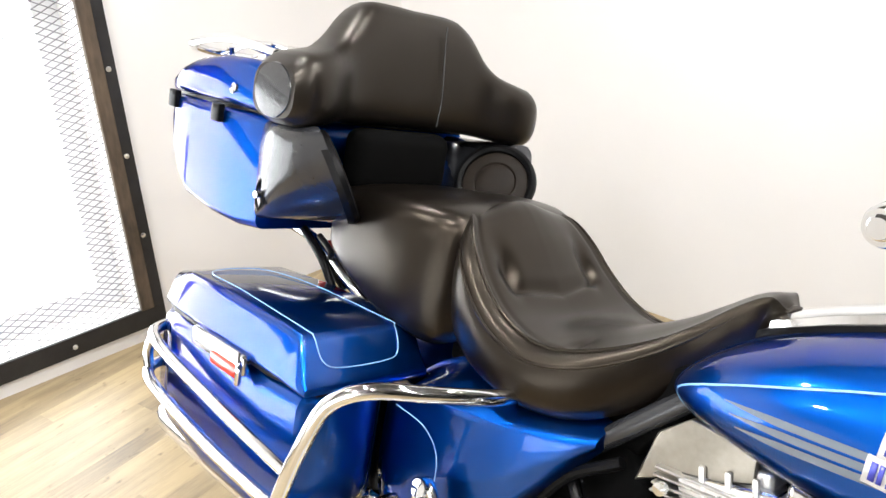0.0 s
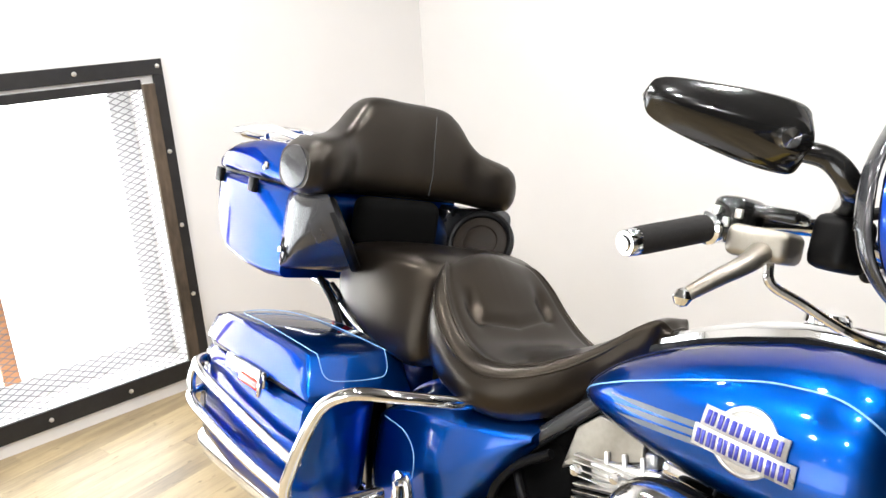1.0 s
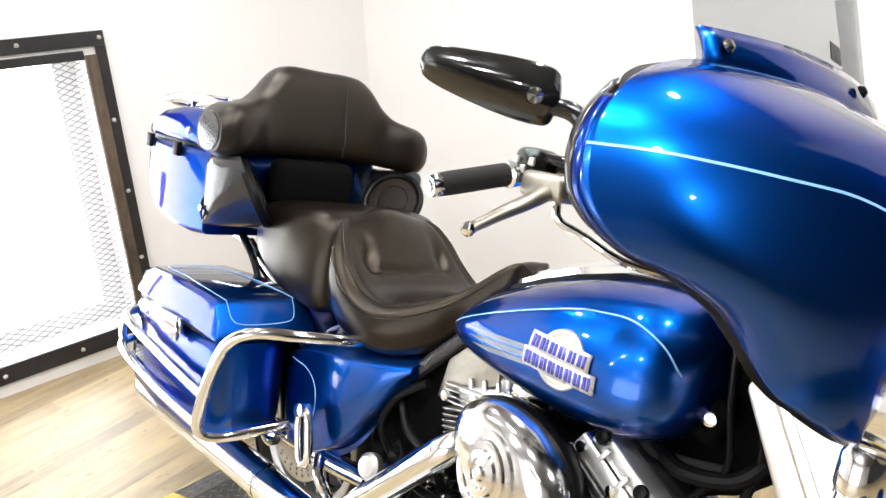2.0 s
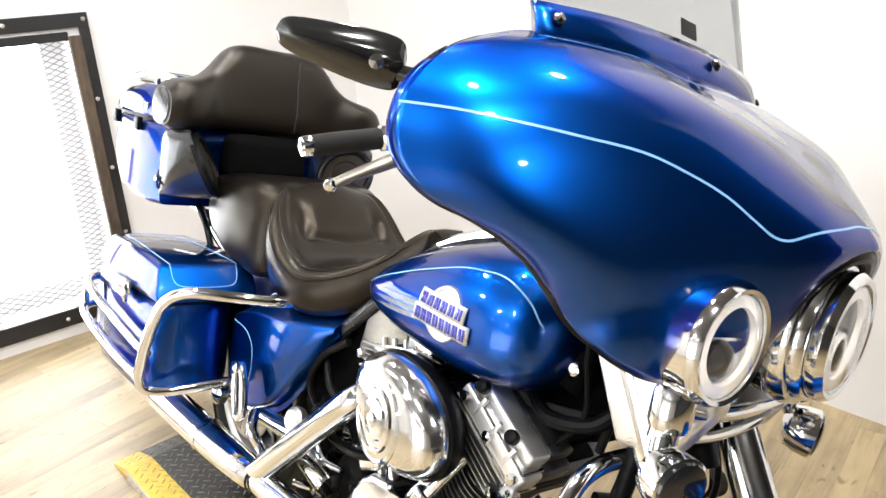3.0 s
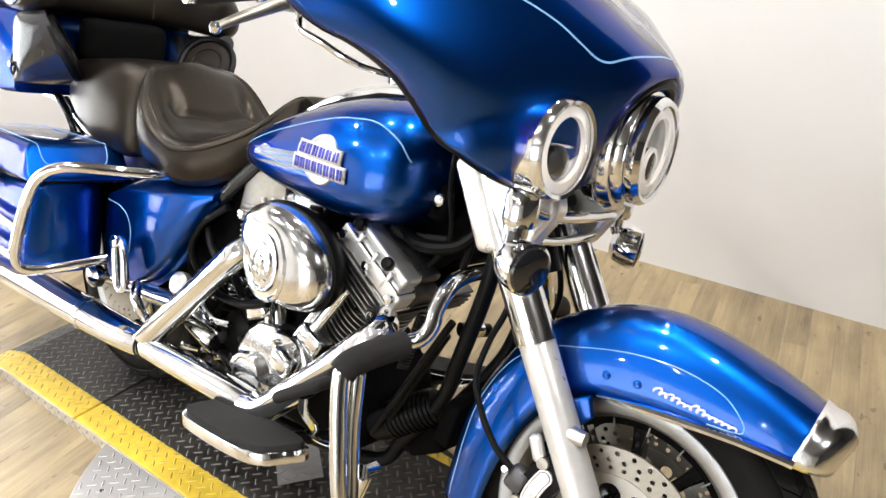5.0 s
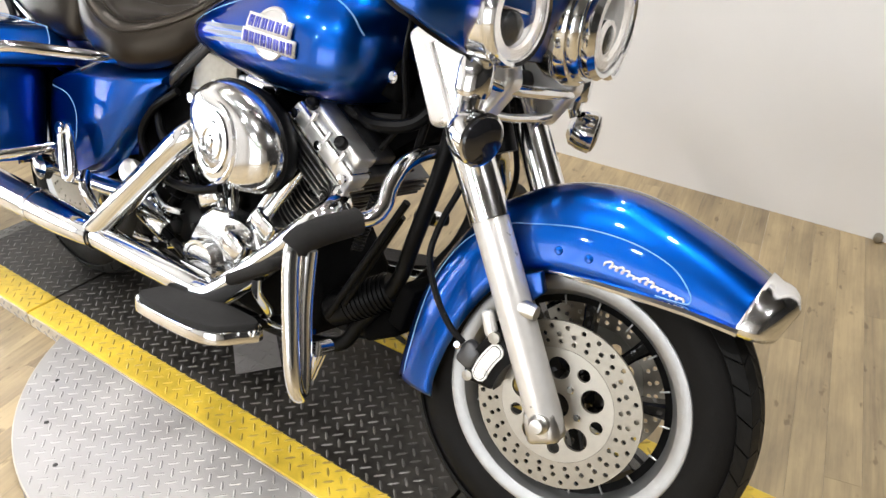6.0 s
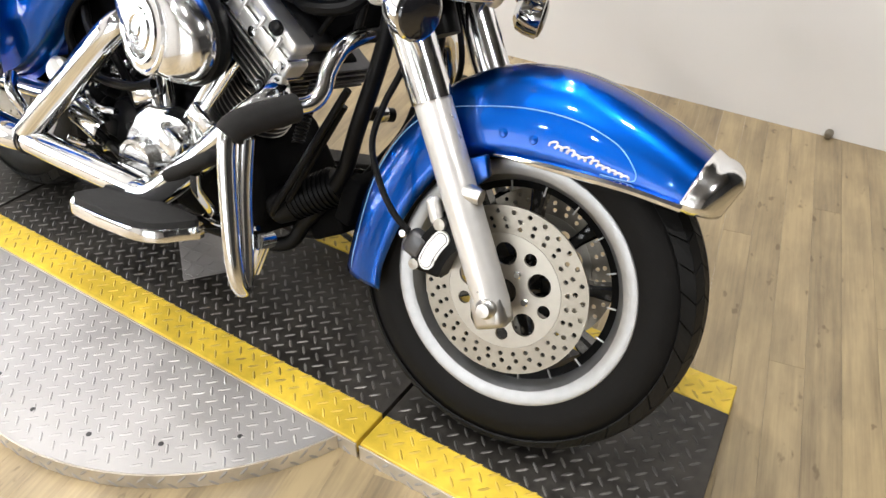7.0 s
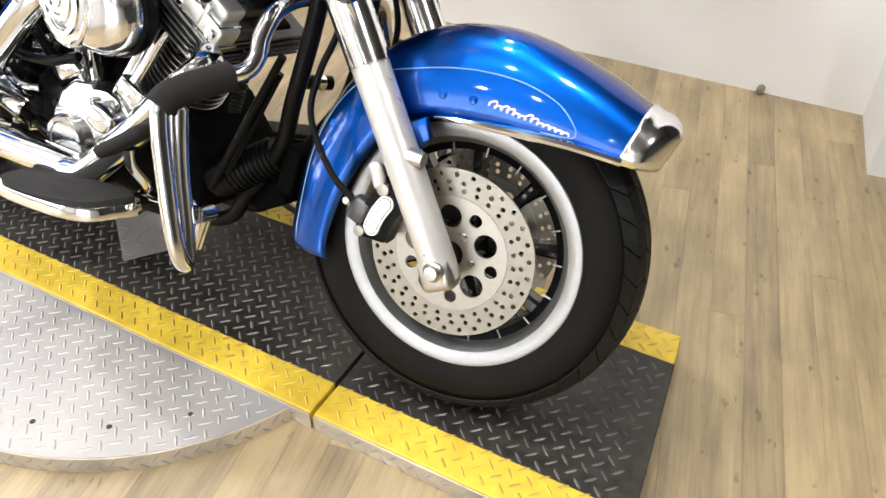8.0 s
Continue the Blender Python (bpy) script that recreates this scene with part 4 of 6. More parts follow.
# --- lamps ---
def round_lamp(name, c, d, r, label, ro=0.86, ri=0.66):
    m = facing(c, d)
    lamp = fp(name, lathe([(r * 0.35, -0.10), (r * 0.84, -0.092), (r * 1.0, -0.058), (r * 1.03, -0.012), (r * 1.06, 0.0), (r * 1.06, 0.008), (r * 0.98, 0.018), (r * 0.90, 0.016), (r * 0.88, 0.006)], 48, m), CHROME, label=label)
    fp("reflector", lathe([(r * 0.88, 0.004), (r * 0.6, -0.018), (r * 0.25, -0.035), (0.0001, -0.038)], 40, m), REFLECTOR, lamp, "bright reflector")
    fp("light_ring", lathe([(r * ro, 0.005), (r * ro, 0.011), (r * ri, 0.012), (r * (ri - 0.01), 0.004), (r * ro, 0.005)], 48, m), LED, lamp, "glowing white ring")
    fp("projector", lathe([(r * 0.34, -0.03), (r * 0.34, 0.002), (r * 0.24, 0.010), (0.0001, 0.014)], 28, m @ Matrix.Translation((0, -r * 0.28, 0))), GREYVINYL, lamp, "dark projector lens")
    if ro < 0.84:
        fp("inner_bezel", lathe([(r * 0.88, 0.006), (r * 0.86, 0.013), (r * (ro + 0.005), 0.010), (r * ro, 0.004)], 48, m), SATIN, lamp, "satin inner ring")
        fp("projector_ring", lathe([(r * 0.36, 0.002), (r * 0.36, 0.008), (r * 0.28, 0.009), (r * 0.28, 0.002)], 32, m @ Matrix.Translation((0, -r * 0.28, 0))), LED, lamp, "small glowing ring")
    fp("divider", rbox(r * 1.2, 0.006, 0.02, 0.002, m @ Matrix.Translation((0, r * 0.06, -0.012))), CHROME, lamp)
    fp("lens", lathe([(r * 0.9, 0.012), (r * 0.7, 0.021), (r * 0.35, 0.027), (0.0001, 0.028), (0.0001, 0.0255), (r * 0.35, 0.0245), (r * 0.7, 0.0185), (r * 0.9, 0.0095)], 40, m), LENS, lamp, "clear glass lens").visible_shadow = False
    return lamp


head = round_lamp("headlamp", Vector((1.475, 0, 0.985)), (1, 0, -0.03), 0.091, "chrome headlamp with a glowing ring", 0.82, 0.66)
fp("headlamp_bezel", lathe([(0.095, -0.10), (0.113, -0.075), (0.118, -0.040), (0.114, -0.026), (0.107, -0.024), (0.107, -0.016), (0.102, -0.008), (0.096, -0.008)], 56, facing(Vector((1.475, 0, 0.985)), (1, 0, -0.03))), CHROME, head, "chrome bezel")
fp("headlamp_visor", tube([(1.42, -0.118, 0.97), (1.446, -0.112, 1.038), (1.466, -0.07, 1.085), (1.478, 0, 1.104), (1.466, 0.07, 1.085), (1.446, 0.112, 1.038), (1.42, 0.118, 0.97)], 0.012, 10), SATINBLACK, head, "black gasket above the lamp")
for side in (-1, 1):
    round_lamp("passing_lamp", Vector((1.414, side * 0.239, 0.967)), (1, side * 0.13, -0.02), 0.078, "chrome passing lamp with a glowing ring")
    fp("lamp_post", tube([(1.375, side * 0.222, 0.895), (1.365, side * 0.225, 0.86), (1.362, side * 0.228, 0.815)], 0.021, 16, 4), CHROME, label="chrome lamp post")
    fp("lamp_knuckle", lathe([(0.026, -0.03), (0.03, -0.02), (0.03, 0.02), (0.026, 0.03)], 20, facing((1.365, side * 0.226, 0.862), (0, 0, 1))), CHROME)
    m = facing(Vector((1.408, side * 0.252, 0.774)), (1, side * 0.38, -0.10))
    sig = fp("turn_signal", lathe([(0.0001, -0.050), (0.020, -0.048), (0.036, -0.038), (0.042, -0.020), (0.044, 0.0), (0.044, 0.006), (0.040, 0.008)], 32, m), CHROME, label="chrome bullet turn signal with a dark lens")
    fp("signal_lens", lathe([(0.0415, 0.005), (0.038, 0.012), (0.028, 0.016), (0.014, 0.018), (0.0001, 0.0185)], 32, m), AMBER, sig, "dark smoked lens")
    fp("signal_stem", tube([(1.37, side * 0.245, 0.80), (1.362, side * 0.23, 0.83)], 0.014, 12, straight=True), CHROME, sig)
fp("light_bar", tube([(1.372, -0.222, 0.862), (1.385, -0.15, 0.850), (1.395, -0.06, 0.848), (1.395, 0.06, 0.848), (1.385, 0.15, 0.850), (1.372, 0.222, 0.862)], 0.011, 12), CHROME, label="chrome light bar")
fp("light_bar", tube([(1.345, -0.215, 0.826), (1.36, -0.12, 0.80), (1.365, 0, 0.795), (1.36, 0.12, 0.80), (1.345, 0.215, 0.826)], 0.009, 12), CHROME, label="chrome light bar")
fp("fork_bridge", rbox(0.06, 0.30, 0.035, 0.012, Matrix.Translation((1.285, 0, 0.85)) @ Matrix.Rotation(-RAKE, 4, "Y")), SATINBLACK, label="black fork clamp")
fp("steering_stem", tube([(1.33, 0, 0.72), (1.23, 0, 0.93)], 0.035, 16, straight=True), SATINBLACK)

# --- handlebar, both sides ---
for side in (-1, 1):
    s = side
    bar = fp("handlebar", tube([(1.16, s * 0.06, 1.03), (1.10, s * 0.15, 1.10), (0.98, s * 0.22, 1.15), (0.91, s * 0.28, 1.149), (0.85, s * 0.37, 1.124), (0.827, s * 0.48, 1.097)], 0.0125, 12), CHROME, label="chrome handlebar")
    NEAR = Vector((0.022, s * 0.028, 0.0025))
    A, B = Vector((0.804, s * 0.462, 1.090)) + NEAR, Vector((0.838, s * 0.345, 1.124)) + NEAR
    d = (B - A).normalized()
    fp("grip", tube([A + d * 0.012, A + d * 0.03, B - d * 0.006, B], [0.0165, 0.0172, 0.0172, 0.0165], 20, straight=True), FOAM, bar, "black rubber grip")
    fp("grip_cap", lathe([(0.0001, -0.004), (0.008, -0.004), (0.010, -0.001), (0.0140, -0.001), (0.0160, 0.003), (0.0165, 0.014), (0.0160, 0.016)], 24, facing(A, d)), CHROME, bar, "chrome grip end")
    fp("grip_collar", lathe([(0.0165, 0), (0.021, 0.003), (0.021, 0.018), (0.018, 0.024)], 20, facing(B, d)), CHROME, bar, "chrome collar")
    C = B + d * 0.04
    fp("switch_housing", rbox(0.05, 0.055, 0.058, 0.014, Matrix.Translation(C + Vector((0.012, 0, 0.006))) @ Matrix.Rotation(radians(18) * s, 4, "Z")), BLACK, bar, "gloss black switch housing")
    fp("master_cylinder", rbox(0.075, 0.06, 0.038, 0.010, Matrix.Translation(C + Vector((0.055, s * 0.012, -0.016)))), STEEL, bar, "dull alloy master cylinder")
    fp("reservoir_cap", rbox(0.062, 0.05, 0.016, 0.006, Matrix.Translation(C + Vector((0.055, -s * 0.012, 0.022)))), BLACK, bar)
    fp("lever_perch", rbox(0.055, 0.055, 0.066, 0.014, Matrix.Translation(C + Vector((0.128, -s * 0.02, 0.002))) @ Matrix.Rotation(radians(25) * s, 4, "Z")), SATINBLACK, bar, "black perch with cables")
    fp("control_cable", tube([C + Vector((0.11, -s * 0.01, 0.02)), C + Vector((0.17, -s * 0.03, 0.045)), C + Vector((0.24, -s * 0.07, 0.02)), C + Vector((0.30, -s * 0.12, -0.06))], 0.0075, 10), SATINBLACK, bar, "black control cable")
    for q in range(3):
        fp("switch_button", rbox(0.010, 0.006, 0.012, 0.002, Matrix.Translation(C + Vector((-0.004 + 0.014 * q, s * 0.029, 0.014 - 0.012 * (q % 2))))), SATIN, bar)
    L0 = C + Vector((0.062, s * 0.03, -0.022))
    L1 = Vector((0.885, s * 0.462, 1.047)) + NEAR
    fp("brake_lever" if s < 0 else "clutch_lever", tube([L0, L0.lerp(L1, 0.35) + Vector((0.012, 0, 0.006)), L0.lerp(L1, 0.7) + Vector((0.006, 0, 0.004)), L1], [0.0155, 0.0132, 0.0108, 0.0085], 12, 6, flat=0.8), STEEL, bar, "satin alloy hand lever")
    fp("lever_ball", lathe([(0.0001, -0.011), (0.007, -0.008), (0.011, 0), (0.007, 0.008), (0.0001, 0.011)], 16, Matrix.Translation(L1)), CHROME, bar)
    fp("brake_line", tube([C + Vector((0.06, 0, -0.035)), C + Vector((0.068, -s * 0.002, -0.06)), C + Vector((0.10, -s * 0.02, -0.075)), C + Vector((0.16, -s * 0.05, -0.10)), C + Vector((0.22, -s * 0.13, -0.11))], 0.0062, 10), CHROME, bar, "chrome and black control line")
    # mirror
    M0, M1 = Vector((0.853, s * 0.572, 1.240)) + NEAR, Vector((0.970, s * 0.440, 1.236)) + NEAR
    ax = (M1 - M0).normalized()
    up = Vector((0.10, 0, 1))
    up = (up - ax * up.dot(ax)).normalized()
    dep = ax.cross(up)
    rings = []
    MU = ((0.0, 0.006, 0.004, 0.006), (0.03, 0.018, 0.010, 0.006), (0.12, 0.026, 0.016, 0.005), (0.35, 0.034, 0.021, 0.002), (0.65, 0.041, 0.023, -0.001), (0.88, 0.041, 0.020, -0.003), (0.97, 0.033, 0.014, -0.004), (1.0, 0.012, 0.005, -0.004))
    for k in range(45):
        u = 0.5 - 0.5 * math.cos(math.pi * k / 44)
        hgt, dp, rise = (along([q[0] for q in MU], [q[i] for q in MU], u) for i in (1, 2, 3))
        c = M0 + ax * (u * (M1 - M0).length) + up * rise
        rings.append([c - up * 0.005 + up * (0.88 * hgt * math.sin(w)) + dep * (dp * math.cos(w) + 0.004 * math.cos(3 * w)) for w in [2 * math.pi * a / 36 for a in range(36)]])
    mir = fp("mirror", loft(rings), BLACK, label="gloss black oval rear-view mirror")
    fp("mirror_stem", tube([M0.lerp(M1, 0.82) - up * 0.02 + dep * 0.0, M1 + Vector((0.018, -s * 0.005, -0.020)), M1 + Vector((0.040, -s * 0.030, -0.045)), C + Vector((0.125, -s * 0.015, 0.040)), C + Vector((0.11, -s * 0.02, 0.0))], [0.010, 0.012, 0.013, 0.013, 0.013], 12, 6), BLACK, mir, "black mirror stem")
    fp("stem_nut", lathe([(0.010, -0.006), (0.011, 0), (0.010, 0.012), (0.0001, 0.014)], 12, facing(M0.lerp(M1, 0.78) - up * 0.010 + dep * (0.026 * -s), -s * dep)), CHROME, mir)

# --- tank ---
TX = [0.546, 0.558, 0.590, 0.64, 0.72, 0.80, 0.90, 1.00, 1.06, 1.10, 1.125, 1.138]
TW = [0.072, 0.116, 0.156, 0.188, 0.214, 0.227, 0.236, 0.238, 0.230, 0.206, 0.165, 0.100]
TL = [0.790, 0.783, 0.775, 0.766, 0.752, 0.741, 0.734, 0.737, 0.750, 0.776, 0.812, 0.850]
TH = [0.804, 0.828, 0.862, 0.896, 0.934, 0.963, 0.990, 0.999, 0.988, 0.962, 0.928, 0.890]


def tank_at(x):
    return along(TX, TW, x), along(TX, TL, x), along(TX, TH, x)


def tank_ring(x, n=40):
    w, lo, hi = tank_at(x)
    mid = lo + (hi - lo) * 0.42
    out = []
    for k in range(n):
        a = 2 * math.pi * k / n
        c, s = math.cos(a), math.sin(a)
        y = w * math.copysign(abs(c) ** (0.80 if s > 0 else 0.55), c)
        z = mid + (math.copysign(abs(s) ** (0.92 if s > 0 else 0.80), s) * ((hi - mid) if s > 0 else (mid - lo)))
        out.append(Vector((x, y, z)))
    return out


def tank_y(x, z):
    """Half width of the tank's side at x, z."""
    w, lo, hi = tank_at(x)
    mid = lo + (hi - lo) * 0.42
    s = (z - mid) / ((hi - mid) if z > mid else (mid - lo))
    s = min(1, abs(s)) ** (1 / (0.92 if z > mid else 0.80))
    return w * math.sqrt(max(0, 1 - s * s)) ** (0.80 if z > mid else 0.55)


xs = [TX[0] + (TX[-1] - TX[0]) * (0.5 - 0.5 * math.cos(math.pi * k / 40)) for k in range(41)]
tank = bp("fuel_tank", loft([tank_ring(x) for x in xs]), BLUE, label="deep blue teardrop fuel tank with badge and pinstripe")
bp("console", loft([[Vector((x, y * w, z + h)) for y, h in ((-1, -0.03), (-1, 0.004), (-0.8, 0.012), (0, 0.015), (0.8, 0.012), (1, 0.004), (1, -0.03))] for x, z, w in ((0.60, 0.885, 0.03), (0.64, 0.912, 0.045), (0.72, 0.948, 0.055), (0.80, 0.978, 0.06), (0.90, 1.003, 0.06), (1.0, 1.010, 0.055), (1.06, 0.998, 0.04))]), CHROME, tank, "chrome tank console")
bp("console_gasket", loft([[Vector((x, y * w, z + h)) for y, h in ((-1, -0.03), (-1, 0.002), (1, 0.002), (1, -0.03))] for x, z, w in ((0.595, 0.878, 0.045), (0.64, 0.904, 0.058), (0.72, 0.938, 0.068), (0.80, 0.966, 0.073), (0.90, 0.993, 0.073), (1.0, 1.001, 0.066), (1.07, 0.988, 0.05))]), SATINBLACK, tank, "black console gasket")
bp("filler_cap", lathe([(0.035, 0), (0.035, 0.012), (0.028, 0.018), (0.0001, 0.02)], 24, Matrix.Translation((0.90, 0, 1.015))), CHROME, tank)
for side in (-1, 1):
    def on_tank(x, z, lift):
        return Vector((x, side * (tank_y(x, z) + lift), z))
    sp = smooth_path([(x, 0, z) for x, z in [(0.95, 0.757), (0.88, 0.756), (0.80, 0.762), (0.72, 0.773), (0.66, 0.784), (0.605, 0.793), (0.580, 0.805), (0.605, 0.826), (0.68, 0.860), (0.76, 0.890), (0.83, 0.914), (0.91, 0.938), (0.96, 0.946), (1.01, 0.949), (1.05, 0.940), (1.085, 0.921), (1.112, 0.890)]], 5)
    on = [on_tank(p.x, p.z, 0.0) for p in sp]
    out = []
    for p in sp:
        a, b = on_tank(p.x + 0.004, p.z, 0.0) - on_tank(p.x - 0.004, p.z, 0.0), on_tank(p.x, p.z + 0.004, 0.0) - on_tank(p.x, p.z - 0.004, 0.0)
        n = a.cross(b).normalized()
        out.append(n if n.y * side > 0 else -n)
    bp("pinstripe", ribbon(on, out, 0.0016, 0.0011), PIN, tank, "light blue pinstripe")
    for k in range(3):
        z0 = 0.838 - k * 0.0125
        rings = []
        for j in range(9):
            x = 0.668 + 0.012 * k + (0.868 - 0.668 - 0.012 * k) * j / 8
            za = z0 + 0.032 * j / 8 * 0.55
            hw = 0.0046 * min(1, 0.15 + j / 3)
            rings.append([on_tank(x, za - hw, 0.0012), on_tank(x, za + hw, 0.0012)])
        bp("grey_stripe", loft(rings, False, False), GREY_STRIPE, tank, "grey flame stripe")
    cx, cz = 0.925, 0.858
    bp("badge", loft([[Vector((cx + r * 0.050 * math.cos(w), side * (tank_y(cx + r * 0.050 * math.cos(w), cz + r * 0.050 * math.sin(w)) + lift), cz + r * 0.050 * math.sin(w))) for w in [2 * math.pi * k / 40 for k in range(40)]] for r, lift in ((1, -0.001), (1, 0.004), (0.94, 0.0055), (0.86, 0.0045), (0.84, 0.003), (0.3, 0.003), (0.01, 0.003))]), SATIN, tank, "round silver badge with rows of blue bars")

    def banner(u0, u1, v0, v1, lift, lean=0.0):
        rows = []
        for j in range(4):
            u = u0 + (u1 - u0) * j / 3
            rows.append([on_tank(cx + u + lean * v, cz - 0.02 * u + v, lift) for v in (v0, (v0 + v1) / 2, v1)])
        return loft(rows, False, False)
    for (a, b, v0, v1, n) in ((-0.066, 0.058, 0.003, 0.027, 6), (-0.074, 0.074, -0.028, -0.003, 8)):
        plate = bp("badge_plate", banner(a - 0.004, b + 0.004, v0 - 0.003, v1 + 0.003, 0.0065), SLIDER, tank, "silver plate across the badge", solid=0.004)
        step = (b - a) / n
        for j in range(n):
            u0 = a + step * (j + 0.12)
            for w0, w1 in ((0.0, 0.36), (0.48, 0.76)):
                bp("blue_bar", banner(u0 + step * w0, u0 + step * w1, v0 + 0.002, v1 - 0.002, 0.0078), BADGE_BLUE, plate, solid=0.0012)


# --- seat ---
SX = [0.648, 0.632, 0.600, 0.552, 0.50, 0.43, 0.36, 0.29, 0.23, 0.18, 0.14, 0.105, 0.085]
SW = [0.030, 0.052, 0.070, 0.095, 0.135, 0.180, 0.204, 0.210, 0.206, 0.192, 0.164, 0.122, 0.085]
SC = [0.938, 0.950, 0.940, 0.905, 0.868, 0.832, 0.808, 0.804, 0.858, 0.920, 0.958, 0.965, 0.940]
SR = [0.930, 0.944, 0.925, 0.880, 0.838, 0.802, 0.788, 0.806, 0.846, 0.896, 0.932, 0.940, 0.920]
SB = [0.906, 0.878, 0.838, 0.778, 0.728, 0.692, 0.682, 0.688, 0.705, 0.728, 0.755, 0.790, 0.82]


def seat_ring(x):
    w, zc, zr, zb = along(SX, SW, x), along(SX, SC, x), along(SX, SR, x), along(SX, SB, x)
    h = zr - zb

    def inner(t):
        b = max(0.0, 1 - t / 0.86)
        return zr + 0.004 + (zc - zr - 0.004) * b * b * (3 - 2 * b)
    ctrl = [(0.86 * w, 0, zb), (0.97 * w, 0, zb + 0.16 * h), (1.02 * w, 0, zb + 0.45 * h), (1.015 * w, 0, zb + 0.70 * h), (0.975 * w, 0, zb + 0.90 * h), (0.90 * w, 0, zr + 0.001)]
    ctrl += [(t * w, 0, inner(t)) for t in (0.82, 0.74, 0.64, 0.50, 0.34, 0.17, 0.0)]
    half = []
    ty = 0.112
    cup = max(0.0, min(1.0, (0.50 - x) / 0.06)) * max(0.0, min(1.0, (x - 0.10) / 0.03))
    for p in smooth_path(ctrl, 5):
        y, z = p.x, p.z
        t = y / w
        if z > zb + 0.8 * h:
            # groove inside the rim roll
            z -= 0.0022 * cup * math.exp(-((t - 0.79) / 0.03) ** 2)
            # two tufts and the crease between them
            z -= 0.019 * math.exp(-(((x - 0.215) / 0.028) ** 2 + ((y - ty) / 0.017) ** 2))
            z -= 0.006 * math.exp(-(((x - 0.395) / 0.012) ** 2 + ((y - 0.128) / 0.022) ** 2))
            z -= 0.009 * math.exp(-((x - 0.238 - 0.12 * (ty - y) * (y < ty)) / 0.0085) ** 2) / (1 + math.exp((y - ty) / 0.006))
        half.append((y, z))
    return [Vector((x, -y, z)) for y, z in half] + [Vector((x, y, z)) for y, z in half[-2::-1]]


xs = [0.652 - (0.652 - 0.085) * k / 160 for k in range(161)]
seat = bp("rider_seat", loft([seat_ring(x) for x in xs]), LEATHER, label="black leather bucket seat with tufts and piping")
for side in (-1, 1):
    pts = []
    for k in range(26):
        x = 0.60 - 0.48 * k / 25
        w, zr, zb = along(SX, SW, x), along(SX, SR, x), along(SX, SB, x)
        pts.append((x, side * (1.004 * w), zb + 0.815 * (zr - zb)))
    bp("piping", tube(pts, [0.0004] + [0.0028] * 8 + [0.0004], 8, 2), LEATHER, seat, "leather piping")
    pts = []
    for k in range(24):
        x = 0.52 - 0.405 * k / 23
        pts.append((x, side * 0.872 * along(SX, SW, x), along(SX, SR, x) + 0.0035))
    bp("seam_roll", tube(pts, [0.0003, 0.0022, 0.0034] + [0.0038] * 7 + [0.003, 0.0003], 8, 2), LEATHER, seat, "rolled leather seam round the cushion")
PXS = [0.155, 0.13, 0.08, 0.0, -0.08, -0.16, -0.215, -0.24]
PW = [0.150, 0.180, 0.200, 0.212, 0.208, 0.196, 0.175, 0.13]
PH = [0.925, 0.942, 0.952, 0.950, 0.940, 0.932, 0.922, 0.90]
PB = [0.72, 0.705, 0.70, 0.715, 0.742, 0.772, 0.80, 0.83]
rings = []
for k in range(61):
    x = 0.155 - 0.395 * k / 60
    w, h, b = along(PXS, PW, x), along(PXS, PH, x), along(PXS, PB, x)
    half = [(0.86 * w, b), (0.98 * w, b + 0.10 * (h - b)), (1.0 * w, b + 0.45 * (h - b)), (0.985 * w, b + 0.68 * (h - b)), (0.94 * w, b + 0.86 * (h - b)), (0.85 * w, b + 0.955 * (h - b)), (0.70 * w, h - 0.002), (0.45 * w, h + 0.003), (0.2 * w, h + 0.004), (0, h + 0.004)]
    half = [(p.x, p.z) for p in smooth_path([(y, 0, z) for y, z in half], 4)]
    rings.append([Vector((x, -y, z)) for y, z in half] + [Vector((x, y, z)) for y, z in half[-2::-1]])
bp("passenger_seat", loft(rings), LEATHER, label="black leather passenger seat")

# --- tour pack ---
def box_ring(x, hw, z0, z1, r=0.03, n=6):
    out = []
    for cy, cz, a0 in ((hw - r, z0 + r, -90), (hw - r, z1 - r, 0), (-hw + r, z1 - r, 90), (-hw + r, z0 + r, 180)):
        for k in range(n + 1):
            a = radians(a0 + 90 * k / n)
            out.append(Vector((x, cy + r * math.cos(a), cz + r * math.sin(a))))
    return out


def tp(name, bm, mat, parent=None, label="", **k):
    return bp(name, bm, mat, parent, label, xf=Matrix.Translation((-0.034, 0, 0)), **k)


BOX = [(-0.292, 0.255, 0.82, 1.02, 0.015), (-0.30, 0.280, 0.80, 1.032, 0.02), (-0.36, 0.296, 0.795, 1.034, 0.022), (-0.46, 0.301, 0.798, 1.034, 0.022), (-0.58, 0.300, 0.812, 1.033, 0.022), (-0.63, 0.298, 0.845, 1.032, 0.022), (-0.67, 0.294, 0.90, 1.031, 0.02), (-0.70, 0.286, 0.95, 1.029, 0.018), (-0.735, 0.262, 0.985, 1.024, 0.012), (-0.755, 0.23, 0.995, 1.02, 0.008)]
LID = [(-0.298, 0.25, 1.045, 1.11, 0.012), (-0.305, 0.285, 1.038, 1.128, 0.018), (-0.36, 0.300, 1.038, 1.140, 0.024), (-0.46, 0.304, 1.038, 1.140, 0.024), (-0.58, 0.303, 1.037, 1.122, 0.024), (-0.65, 0.299, 1.036, 1.098, 0.02), (-0.70, 0.290, 1.034, 1.074, 0.016), (-0.74, 0.265, 1.03, 1.056, 0.01), (-0.76, 0.235, 1.028, 1.045, 0.006)]
tour = tp("tour_pack", loft([box_ring(*row) for row in BOX]), BLUE, label="blue touring luggage box with backrest and speakers")
tp("lid", loft([box_ring(*row) for row in LID]), BLUE, tour, "blue lid")
